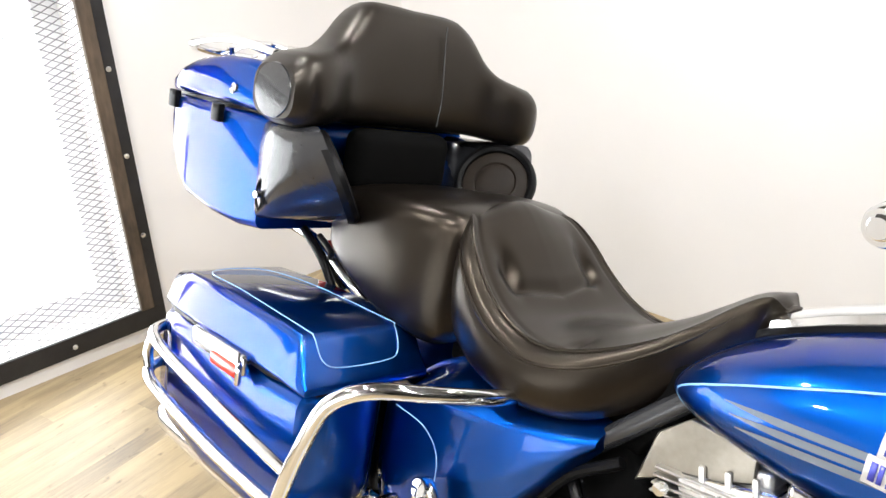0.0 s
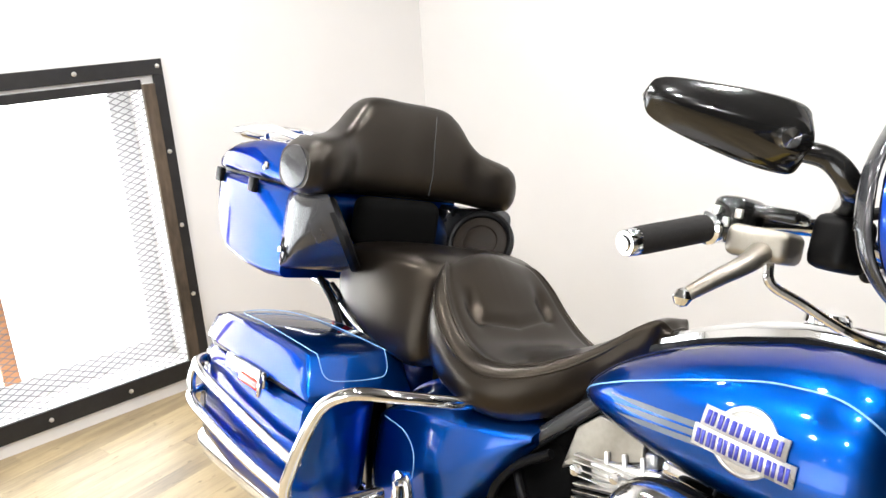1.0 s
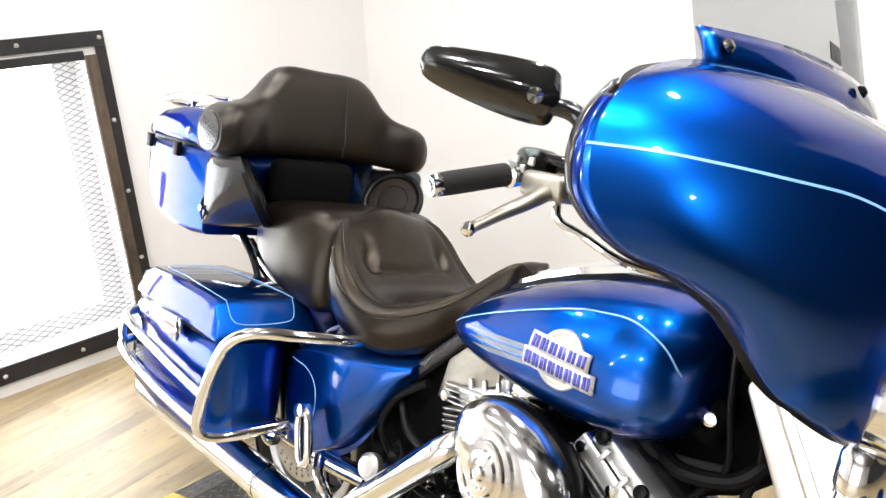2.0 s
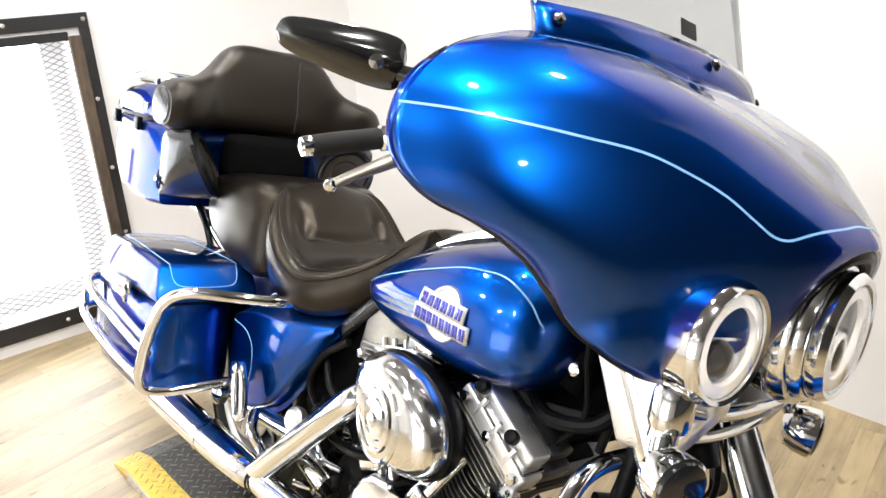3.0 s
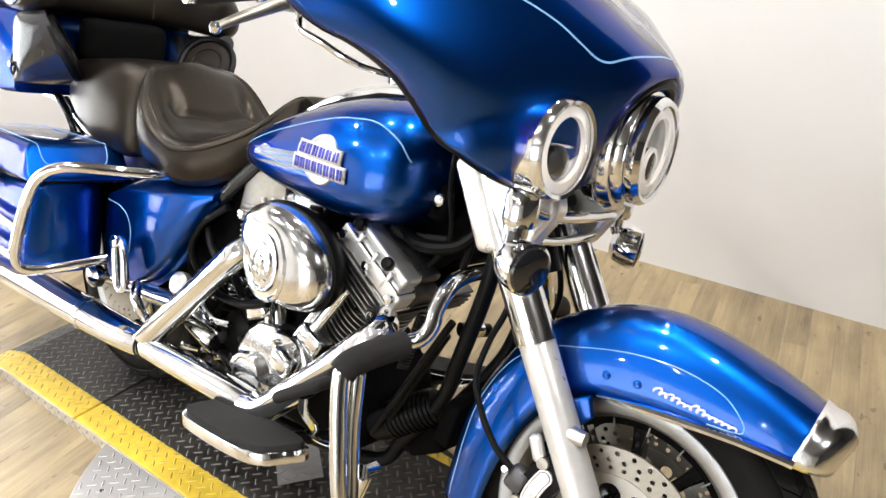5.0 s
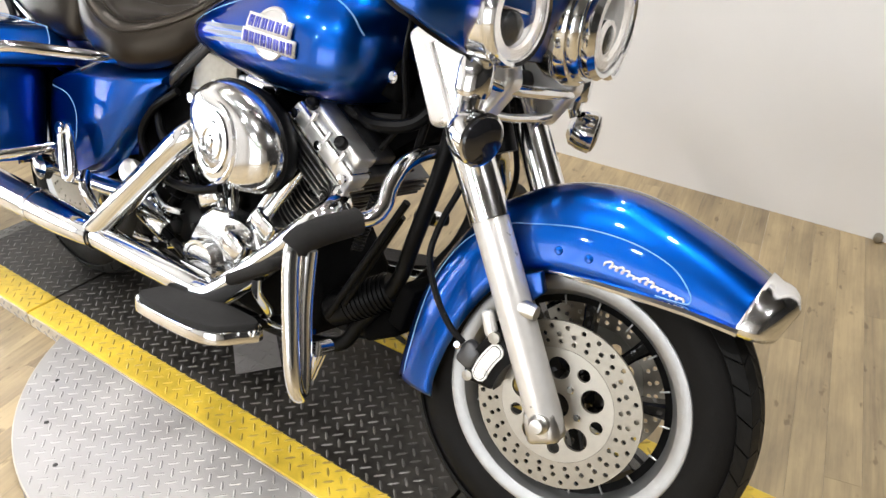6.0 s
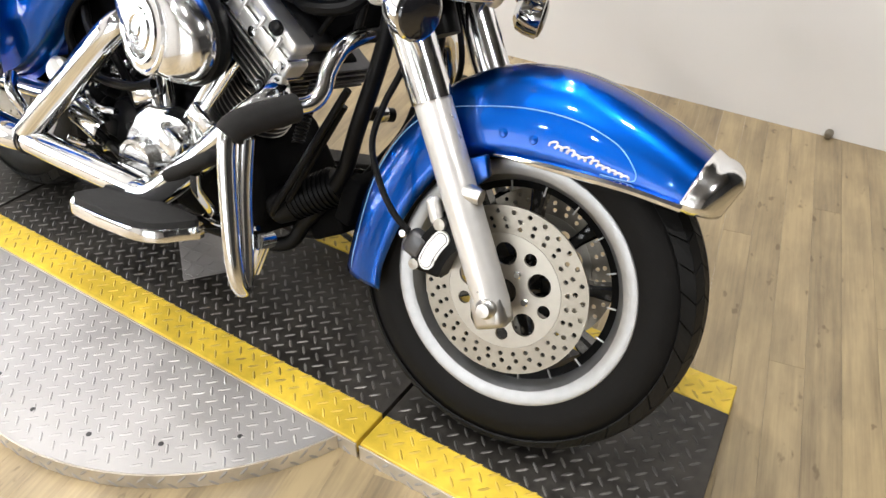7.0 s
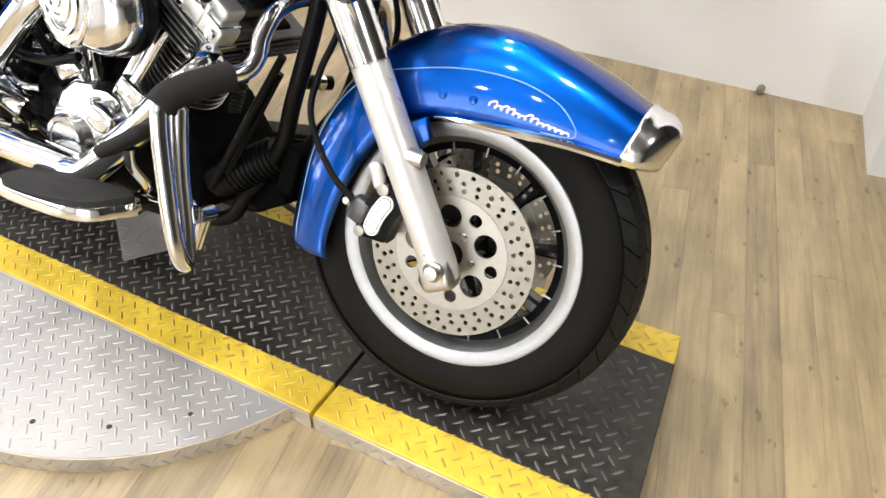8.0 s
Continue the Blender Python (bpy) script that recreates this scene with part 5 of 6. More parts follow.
tp("lid_seal", loft([box_ring(x, w, a, b, 0.003) for x, w, a, b in ((-0.30, 0.268, 1.026, 1.042), (-0.46, 0.292, 1.028, 1.042), (-0.69, 0.278, 1.024, 1.040), (-0.74, 0.245, 1.02, 1.034))]), SATINBLACK, tour)
for side in (-1, 1):
    for x, y in ((-0.45, 0.310), (-0.675, 0.300)):
        tp("latch", rbox(0.034, 0.016, 0.040, 0.004, Matrix.Translation((x, side * (y - 0.002), 1.018))), SATINBLACK, tour, "black lid latch")
    tp("lid_badge", lathe([(0.012, 0), (0.011, 0.004), (0.0001, 0.005)], 16, facing((-0.40, side * 0.302, 1.075), (0, side, 0.1))), CHROME, tour)
    # speaker pod
    fc = Vector((-0.118, side * 0.226, 0.948))
    fd = Vector((0.42, -side * 0.76, 0.46)).normalized()
    ua = (Vector((0, 1, 0)) - fd * fd.y).normalized()
    va = (Vector((0, 0, 1)) - fd * fd.z).normalized()
    rings = []
    for t in [k / 8 for k in range(9)]:
        ring = []
        for k in range(36):
            a = 2 * math.pi * k / 36
            c, s = math.cos(a), math.sin(a)
            sq = Vector((-0.302, side * 0.243 + math.copysign(abs(c) ** 0.35, c) * 0.044, 0.925 + math.copysign(abs(s) ** 0.35, s) * 0.103))
            ci = fc + ua * (0.090 * c) + va * (0.090 * s)
            e = t ** 1.1
            p = sq.lerp(ci, e)
            p.y += side * 0.030 * math.sin(math.pi * e) * max(0, c * side)
            ring.append(p)
        rings.append(ring)
    tp("speaker_pod", loft(rings), GREYVINYL, tour, "grey plastic speaker pod")
    m = facing(fc, fd)
    tp("speaker_ring", lathe([(0.090, -0.012), (0.096, 0.0), (0.094, 0.010), (0.086, 0.014), (0.078, 0.010), (0.076, 0.002)], 44, m), SATINBLACK, tour, "black speaker ring")
    tp("speaker_grille", lathe([(0.078, 0.002), (0.070, 0.006), (0.050, 0.009), (0.046, 0.006), (0.042, 0.009), (0.02, 0.012), (0.0001, 0.013)], 44, m), GRILLE, tour, "dark brown grille with a ring")
    lk = facing((-0.262, side * 0.299, 0.882), (0, side, 0))
    tp("oval_socket", lathe([(0.020, -0.002), (0.022, 0.002), (0.019, 0.004), (0.017, 0.000)], 24, lk @ Matrix.Diagonal((0.62, 1.5, 1, 1))), SATINBLACK, tour)
    tp("socket_plug", lathe([(0.007, 0), (0.007, 0.012), (0.0001, 0.013)], 14, lk), CHROME, tour)
# wrap-round backrest
rings = []
for t in [k / 40 for k in range(41)]:
    y = -0.338 + 0.676 * t
    a = abs(y)
    top = along([0, 0.11, 0.155, 0.19, 0.225, 0.27, 0.315, 0.338], [1.292, 1.290, 1.266, 1.222, 1.190, 1.176, 1.165, 1.142], a)
    bot = along([0, 0.20, 0.28, 0.318, 0.338], [1.045, 1.042, 1.034, 1.032, 1.044], a)
    fr = along([0, 0.13, 0.19, 0.225, 0.27, 0.31, 0.338], [-0.205, -0.200, -0.188, -0.165, -0.142, -0.140, -0.158], a)
    bk = along([0, 0.20, 0.29, 0.338], [-0.315, -0.318, -0.318, -0.300], a)
    ring = []
    for k in range(28):
        w = 2 * math.pi * k / 28
        c, s = math.cos(w), math.sin(w)
        x = (fr + bk) / 2 + (fr - bk) / 2 * math.copysign(abs(c) ** 0.55, c) - 0.10 * max(0, ((top + bot) / 2 + (top - bot) / 2 * s) - 1.13) * (1 if a < 0.22 else 0.3)
        z = (top + bot) / 2 + (top - bot) / 2 * math.copysign(abs(s) ** 0.75, s)
        ring.append(Vector((x, y, z)))
    rings.append(ring)
back = bp("backrest", loft(rings), BACKLEATHER, tour, "black leather wrap-round backrest")
for side in (-1, 1):
    bp("backrest_end", loft([[Vector((-0.230 + 0.062 * r * math.cos(w), side * (0.3385 + l), 1.094 + 0.052 * r * math.sin(w))) for w in [2 * math.pi * k / 28 for k in range(28)]] for r, l in ((1.0, -0.002), (0.97, 0.002), (0.5, 0.004), (0.01, 0.004))]), GREYVINYL, tour, "grey vinyl end of the backrest")
bp("backrest_seam", tube([(-0.197, 0.055, 1.06), (-0.193, 0.055, 1.12), (-0.204, 0.055, 1.20), (-0.213, 0.056, 1.27)], 0.0014, 6), GREYVINYL, tour)
bp("lumbar_pad", rbox(0.07, 0.260, 0.13, 0.03, Matrix.Translation((-0.228, -0.016, 0.975)), 4), FABRIC, tour, "black padded lumbar cushion")
# luggage rack
rack = tp("luggage_rack", tube([(-0.42, -0.20, 1.155), (-0.62, -0.205, 1.172), (-0.80, -0.205, 1.145), (-0.86, -0.10, 1.130), (-0.86, 0.10, 1.130), (-0.80, 0.205, 1.145), (-0.62, 0.205, 1.172), (-0.42, 0.20, 1.150)], 0.0105, 12), CHROME, label="chrome luggage rack on the touring box")
for y in (-0.10, 0.0, 0.10):
    tp("rack_bar", tube([(-0.42, y, 1.150), (-0.62, y, 1.174), (-0.858, y, 1.131)], 0.006, 10), CHROME, rack)
for x, y in ((-0.45, -0.20), (-0.45, 0.20), (-0.62, -0.2), (-0.62, 0.2)):
    tp("rack_foot", tube([(x, y, 1.152), (x, y * 0.97, 1.11)], 0.008, 10, straight=True), CHROME, rack)
tp("rack_bar", tube([(-0.60, -0.20, 1.171), (-0.60, 0.20, 1.171)], 0.006, 10, straight=True), CHROME, rack)

# --- saddlebags and their guards ---
def bag_ring(x, yo, yi, z0, z1, r):
    hw, cy = (yo - yi) / 2, (yo + yi) / 2
    return [p + Vector((0, -cy, 0)) for p in box_ring(x, hw, z0, z1, r)]


def lid_ring(x, yo, z0, z1, r, taper=0.024):
    out = bag_ring(x, yo, 0.16, z0, z1, r)
    for p in out:
        if p.y < -0.25:
            p.y += taper * (p.z - z0) / (z1 - z0)
    return out


for side in (-1, 1):
    mir = Matrix.Diagonal((1, -side, 1, 1))
    def sp_(name, bm, mat, parent=None, label="", **k):
        return bp(name, bm, mat, parent, label, xf=mir, **k)
    bag = sp_("saddlebag", loft([bag_ring(x, yo, 0.30 if x > 0.103 else (0.27 if x > 0.09 else (0.235 if x > 0.07 else 0.175)), a, b, r) for x, yo, a, b, r in ((0.108, 0.36, 0.46, 0.60, 0.015), (0.100, 0.395, 0.42, 0.628, 0.025), (0.080, 0.418, 0.385, 0.634, 0.035), (0.0, 0.424, 0.36, 0.632, 0.04), (-0.20, 0.422, 0.345, 0.626, 0.045), (-0.40, 0.405, 0.345, 0.612, 0.05), (-0.50, 0.375, 0.37, 0.596, 0.05), (-0.545, 0.325, 0.42, 0.575, 0.04))]), BLUE, label="deep blue hard saddlebag with a hinged lid")
    sp_("lid", loft([lid_ring(*a) for a in ((0.108, 0.420, 0.638, 0.646, 0.003, 0.0), (0.106, 0.426, 0.637, 0.652, 0.006, 0.002), (0.096, 0.430, 0.637, 0.662, 0.008, 0.006), (0.060, 0.431, 0.637, 0.711, 0.010, 0.020), (0.052, 0.431, 0.637, 0.718, 0.011), (0.040, 0.431, 0.637, 0.721, 0.012), (0.0, 0.431, 0.636, 0.723, 0.012), (-0.20, 0.429, 0.630, 0.718, 0.014), (-0.38, 0.412, 0.616, 0.700, 0.016), (-0.48, 0.388, 0.602, 0.672, 0.016), (-0.53, 0.35, 0.592, 0.645, 0.014), (-0.555, 0.31, 0.588, 0.615, 0.01))]), BLUE, bag, "blue lid with pinstripe")
    loop = smooth_path([(0.0905, -0.345, 0.672), (0.0905, -0.245, 0.672), (0.082, -0.215, 0.684), (0.054, -0.207, 0.7195), (0.03, -0.207, 0.7235), (-0.20, -0.217, 0.7195), (-0.36, -0.24, 0.7045), (-0.36, -0.35, 0.7045), (-0.20, -0.375, 0.7195), (0.03, -0.385, 0.7235), (0.054, -0.383, 0.7195), (0.082, -0.378, 0.684)], 5, True)
    sp_("pinstripe", tube(loop, 0.0011, 6, 1, closed=True), PIN, bag, "light blue pinstripe")
    sp_("lid_gasket", loft([bag_ring(x, yo, 0.17, a, b, 0.002) for x, yo, a, b in ((0.10, 0.395, 0.630, 0.641), (0.0, 0.424, 0.630, 0.640), (-0.20, 0.421, 0.624, 0.634), (-0.40, 0.404, 0.610, 0.62), (-0.52, 0.36, 0.592, 0.60))]), SATINBLACK, bag)
    sp_("latch", rbox(0.19, 0.016, 0.038, 0.006, Matrix.Translation((-0.150, -0.435, 0.625)) @ Matrix.Rotation(radians(-2), 4, "Y")), CHROME, bag, "chrome lid latch")
    sp_("latch_reflector", rbox(0.095, 0.010, 0.024, 0.004, Matrix.Translation((-0.115, -0.443, 0.611)) @ Matrix.Rotation(radians(-2), 4, "Y")), RED, bag, "red reflector")
    sp_("latch_loop", tube([(-0.075, -0.438, 0.645), (-0.06, -0.446, 0.622), (-0.068, -0.442, 0.592)], 0.006, 8), CHROME, bag)
    g = sp_("saddlebag_guard", tube([(0.335, -0.15, 0.700), (0.338, -0.225, 0.702), (0.29, -0.33, 0.705), (0.235, -0.405, 0.700), (0.19, -0.440, 0.665), (0.165, -0.455, 0.60), (0.135, -0.458, 0.52), (0.115, -0.455, 0.455), (0.12, -0.435, 0.422), (0.145, -0.38, 0.424), (0.175, -0.25, 0.444)], 0.0135, 16), CHROME, label="chrome saddlebag guard rails")
    sp_("guard_rail", tube([(0.138, -0.452, 0.522), (-0.10, -0.452, 0.535), (-0.36, -0.440, 0.545), (-0.46, -0.415, 0.545), (-0.50, -0.36, 0.545), (-0.505, -0.28, 0.545)], 0.0125, 14), CHROME, g)
    sp_("guard_rail", tube([(0.118, -0.452, 0.448), (-0.10, -0.455, 0.450), (-0.36, -0.445, 0.458), (-0.46, -0.42, 0.46), (-0.50, -0.365, 0.46), (-0.505, -0.28, 0.46)], 0.0125, 14), CHROME, g)
    sp_("rail_link", tube([(-0.455, -0.418, 0.545), (-0.462, -0.424, 0.50), (-0.455, -0.42, 0.46)], 0.011, 12), CHROME, g)
    # side cover
    sections = [(x, ((0.14, zb), (yo - 0.014, zb + 0.014), (yo, (zb + zo) / 2), (yo - 0.002, zo), (0.105, zi))) for x, yo, zb, zo, zi in (
        (0.055, 0.196, 0.360, 0.572, 0.612), (0.10, 0.214, 0.350, 0.600, 0.645), (0.18, 0.219, 0.362, 0.628, 0.682), (0.26, 0.219, 0.395, 0.643, 0.700),
        (0.33, 0.212, 0.452, 0.652, 0.708), (0.40, 0.198, 0.545, 0.664, 0.710), (0.45, 0.180, 0.612, 0.674, 0.708), (0.482, 0.160, 0.655, 0.682, 0.702))]
    cols = [smooth_path([(x, -sec[k][0], sec[k][1]) for x, sec in sections], 5) for k in range(5)]
    cov = loft([smooth_path(rounded([c[i] for c in cols]), 3, True) for i in range(len(cols[0]))])
    sc = sp_("side_cover", cov, BLUE, label="deep blue side cover below the seat")
    sp_("pinstripe", tube([(0.10, -0.2135, 0.585), (0.18, -0.2185, 0.580), (0.222, -0.2190, 0.545), (0.225, -0.2190, 0.480), (0.19, -0.2170, 0.40)], 0.0014, 6), PIN, sc, "light blue pinstripe")
    # strut, passenger peg and brackets behind
    sp_("frame_strut", tube([(0.60, -0.10, 0.80), (0.50, -0.12, 0.70), (0.40, -0.12, 0.60)], 0.018, 12), GREYVINYL if side < 0 else SATINBLACK, label="dark frame strut below the seat")
    PEG = Matrix.Translation((0.262, -0.262, 0.452)) @ Matrix.Rotation(radians(-12), 4, "Y")
    loop = [PEG @ Vector((0.022 * math.copysign(abs(math.cos(w)) ** 0.6, math.cos(w)), 0, 0.064 * math.copysign(abs(math.sin(w)) ** 0.8, math.sin(w)))) for w in [2 * math.pi * k / 20 for k in range(20)]]
    peg = sp_("passenger_peg", tube(loop, 0.0105, 12, 2, closed=True), CHROME_WORN, label="folded chrome passenger footboard loop")
    sp_("peg_plate", rbox(0.030, 0.012, 0.105, 0.005, PEG @ Matrix.Translation((0, 0.012, 0))), SATINBLACK, peg, "dark plate inside the loop")
    sp_("peg_hinge", lathe([(0.015, -0.014), (0.017, -0.010), (0.017, 0.010), (0.015, 0.014), (0.0001, 0.015)], 18, facing(PEG @ Vector((0, -0.004, 0.060)), (0, -1, 0.2))), CHROME, peg, "round chrome hinge")
    sp_("peg_bracket", tube([(0.275, -0.22, 0.40), (0.31, -0.24, 0.37), (0.33, -0.22, 0.32)], 0.014, 12), CHROME)

# --- engine ---
eng = bp("crankcase", prism([(0.50, 0.28), (0.58, 0.215), (0.98, 0.20), (1.03, 0.27), (1.02, 0.36), (0.95, 0.44), (0.86, 0.485), (0.70, 0.485), (0.60, 0.46), (0.52, 0.42)], -0.12, 0.12, 0.02), WRINKLE, label="black crankcase with chrome covers")
for lean, base, rw_, ry_ in ((33, Vector((0.885, -0.025, 0.44)), 0.205, 0.27), (-14, Vector((0.745, 0, 0.42)), 0.150, 0.23)):
    m = Matrix.Translation(base) @ Matrix.Rotation(radians(lean), 4, "Y")
    cyl = bp("engine_cylinder", rbox(0.12, 0.12, 0.28, 0.02, m @ Matrix.Translation((0, 0, 0.10))), WRINKLE, label="black finned engine cylinder with chrome rocker cover")
    for k in range(13):
        z = 0.012 + k * 0.0138
        bp("fin", lathe([(0.055, -0.0020), (0.082, -0.0014), (0.0835, 0.0), (0.082, 0.0014), (0.055, 0.0020)], 40, m @ Matrix.Translation((0, -0.018, z))), GUNMETAL, cyl)
        bp("fin_edge", lathe([(0.0828, -0.0011), (0.0842, -0.0006), (0.0842, 0.0006), (0.0828, 0.0011)], 40, m @ Matrix.Translation((0, -0.018, z))), SATIN, cyl)
    bp("cylinder_head", rbox(0.150, 0.20, 0.055, 0.012, m @ Matrix.Translation((0, 0, 0.225))), WRINKLE, cyl)
    for k in range(5):
        hw = 0.196 - 0.004 * abs(k - 2)
        bp("head_fin", rbox(hw, 0.290, 0.0055, 0.002, m @ Matrix.Translation((0, -0.012, 0.194 + k * 0.0125)), 1), GUNMETAL, cyl, smooth=False)
        bp("fin_edge", rbox(hw - 0.010, 0.040, 0.0016, 0.0, m @ Matrix.Translation((-0.006, -0.1380, 0.1973 + k * 0.0125))), SATIN, cyl, smooth=False)
    out_y = -0.018 - ry_ / 2
    for sx, sy, sz, cx, cy, cz, bv in ((rw_, 0.13, 0.034, 0, out_y + 0.065, 0.272, 0.006), (rw_ - 0.03, 0.115, 0.028, -0.004, out_y + 0.071, 0.303, 0.008)):
        outer = cy - sy / 2
        # One chrome cover: the dark reflection is put into its inner half's colour.
        rc = bp("rocker_cover", rbox(sx - 0.006, sy - 0.050, sz - 0.003, bv, m @ Matrix.Translation((cx, cy + 0.025, cz))), GUNMETAL, cyl, "inner half of the rocker cover, dark reflection in its colour")
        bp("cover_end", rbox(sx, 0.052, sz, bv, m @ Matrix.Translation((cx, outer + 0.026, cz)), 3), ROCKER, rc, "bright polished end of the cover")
    for u in (-0.052, 0.0, 0.052):
        bp("cover_rib", rbox(0.009, 0.009, 0.050, 0.003, m @ Matrix.Translation((u * rw_ / 0.205, -0.018 - ry_ / 2 + 0.003, 0.284)), 2), ROCKER, cyl, "rib on the rocker cover")
    bp("cover_flange", rbox(rw_ + 0.006, 0.058, 0.007, 0.002, m @ Matrix.Translation((0, out_y + 0.027, 0.2525)), 1), CHROME, cyl, "chrome flange of the rocker cover", smooth=False)
    bp("cover_flange", rbox(rw_ - 0.012, 0.054, 0.006, 0.002, m @ Matrix.Translation((-0.002, out_y + 0.029, 0.2895)), 1), CHROME, cyl, smooth=False)
    for u in ((-0.075, 0.03) if lean > 0 else ()):
        bp("cap_screw", lathe([(0.013, 0), (0.013, 0.014), (0.009, 0.017), (0.0001, 0.015)], 14, facing(m @ Vector((u * rw_ / 0.205, -0.018 - ry_ / 2 + 0.012, 0.306)), m.to_3x3() @ Vector((0, -0.8, 0.6)))), SATINBLACK, cyl, "dark cap screw")
    for u in (-0.086, 0.0, 0.086):
        bp("cover_bolt", lathe([(0.010, 0), (0.010, 0.010), (0.0001, 0.011)], 12, facing(m @ Vector((u, -0.153, 0.272)), (0, -1, 0))), CHROME, cyl)
for a, b in (((0.835, -0.158, 0.44), (0.945, -0.150, 0.62)), ((0.868, -0.160, 0.45), (0.985, -0.15, 0.625)), ((0.775, -0.155, 0.44), (0.70, -0.135, 0.64)), ((0.74, -0.158, 0.44), (0.655, -0.14, 0.63))):
    a, b = Vector(a), Vector(b)
    bp("pushrod_tube", tube([a, a.lerp(b, 0.18), a.lerp(b, 0.22), a.lerp(b, 0.75), a.lerp(b, 0.78), b], [0.014, 0.014, 0.0115, 0.0115, 0.013, 0.013], 14, straight=True), CHROME, label="chrome pushrod tube")
bp("lifter_block", rbox(0.075, 0.05, 0.05, 0.012, Matrix.Translation((0.885, -0.155, 0.455)) @ Matrix.Rotation(radians(28), 4, "Y")), CHROME_WORN, label="chrome lifter block")
bp("lifter_block", rbox(0.075, 0.05, 0.05, 0.012, Matrix.Translation((0.70, -0.155, 0.465)) @ Matrix.Rotation(radians(-28), 4, "Y")), CHROME_WORN, label="chrome lifter block")
cam_cover = bp("cam_cover", prism([(0.655, 0.36), (0.665, 0.27), (0.72, 0.235), (0.80, 0.245), (0.875, 0.31), (0.905, 0.40), (0.88, 0.45), (0.83, 0.43), (0.79, 0.455), (0.73, 0.45), (0.69, 0.42)], -0.185, -0.11, 0.014, 4), CHROME_WORN, label="chrome cam cover")
bp("ignition_cover", lathe([(0.060, -0.02), (0.060, 0.014), (0.054, 0.022), (0.045, 0.022), (0.042, 0.019), (0.0001, 0.019)], 36, facing((0.718, -0.182, 0.312), (0, -1, 0))), CHROME_WORN, cam_cover, "round chrome cover")
for u, v in ((0.80, 0.42), (0.865, 0.425), (0.855, 0.335), (0.79, 0.272), (0.845, 0.38)):
    bp("cover_bolt", lathe([(0.010, 0), (0.010, 0.008), (0.007, 0.012), (0.0001, 0.012)], 12, facing((u, -0.186, v), (0, -1, 0))), CHROME, cam_cover)
bp("oil_pump_cover", rbox(0.07, 0.05, 0.055, 0.014, Matrix.Translation((0.845, -0.195, 0.395)) @ Matrix.Rotation(radians(20), 4, "Y")), CHROME_WORN, cam_cover)
bp("transmission", prism([(0.34, 0.24), (0.60, 0.22), (0.62, 0.42), (0.56, 0.47), (0.40, 0.46), (0.34, 0.38)], -0.11, 0.12, 0.025), WRINKLE, label="black transmission case")
bp("starter", tube([(0.47, -0.165, 0.36), (0.56, -0.165, 0.335)], 0.036, 20, straight=True), CHROME, label="chrome starter motor")
bp("starter", lathe([(0.036, 0), (0.034, 0.008), (0.0001, 0.010)], 20, facing((0.56, -0.165, 0.335), (0.96, 0, -0.27))), CHROME)
bp("dipstick", lathe([(0.028, 0), (0.030, 0.006), (0.030, 0.02), (0.022, 0.028), (0.0001, 0.03)], 20, facing((0.455, -0.20, 0.452), (0.1, -1, 0.25))), SATIN, label="round oil filler plug")
bp("clutch_cover", lathe([(0.062, 0), (0.062, 0.02), (0.055, 0.03), (0.0001, 0.034)], 32, facing((0.60, -0.11, 0.36), (0, -1, 0))), SATINBLACK)
random.seed(5)
for k in range(26):
    x, z = random.uniform(0.44, 0.66), random.uniform(0.27, 0.50)
    r = random.uniform(0.006, 0.014)
    p = Vector((x, -0.125 - random.uniform(0, 0.05), z))
    bp("fitting", lathe([(r * 1.2, -0.03), (r * 1.2, 0), (r, 0.004), (r, 0.012), (0.0001, 0.014)], 10, facing(p, (random.uniform(-0.6, 0.6), -1, random.uniform(-0.3, 0.6)))), CHROME if k % 3 else SATINBLACK, eng)
for pts in ([(0.46, -0.14, 0.50), (0.56, -0.19, 0.47), (0.68, -0.20, 0.475), (0.76, -0.19, 0.50)], [(0.43, -0.13, 0.60), (0.50, -0.16, 0.55), (0.60, -0.17, 0.52), (0.66, -0.15, 0.42)], [(0.42, -0.12, 0.44), (0.40, -0.15, 0.52), (0.44, -0.15, 0.60), (0.52, -0.14, 0.66)], [(0.55, -0.15, 0.30), (0.62, -0.18, 0.31), (0.66, -0.17, 0.28)]):
    bp("hose", tube(pts, 0.010, 10), SATINBLACK, eng, "black rubber hose")
bp("oil_line", tube([(0.50, -0.17, 0.41), (0.56, -0.185, 0.395), (0.62, -0.18, 0.40)], 0.008, 10), CHROME, eng)
bp("frame_backbone", prism([(0.36, 0.46), (0.70, 0.50), (1.00, 0.56), (1.06, 0.655), (1.17, 0.69), (1.265, 0.78), (1.24, 0.93), (1.02, 0.90), (0.62, 0.80), (0.40, 0.70)], -0.05, 0.05, 0.02), WRINKLE, label="black frame backbone and wiring behind the engine")
bp("battery_box", prism([(0.30, 0.42), (0.52, 0.44), (0.56, 0.62), (0.50, 0.68), (0.30, 0.66)], -0.10, 0.10, 0.02), WRINKLE, label="black battery box under the seat")
bp("seat_pan", prism([(0.10, 0.66), (0.52, 0.66), (0.60, 0.78), (0.64, 0.86), (0.50, 0.80), (0.36, 0.72), (0.10, 0.74)], -0.10, 0.10, 0.01), WRINKLE)
# Chrome shield; the brownish steel colour stands in for its tan reflection.
bp("chrome_shield", prism([(0.535, 0.635), (0.585, 0.672), (0.705, 0.715), (0.70, 0.76), (0.60, 0.765), (0.555, 0.725)], -0.125, -0.11, 0.004), STEEL, label="chrome frame shield under the tank, tan reflection in its colour")
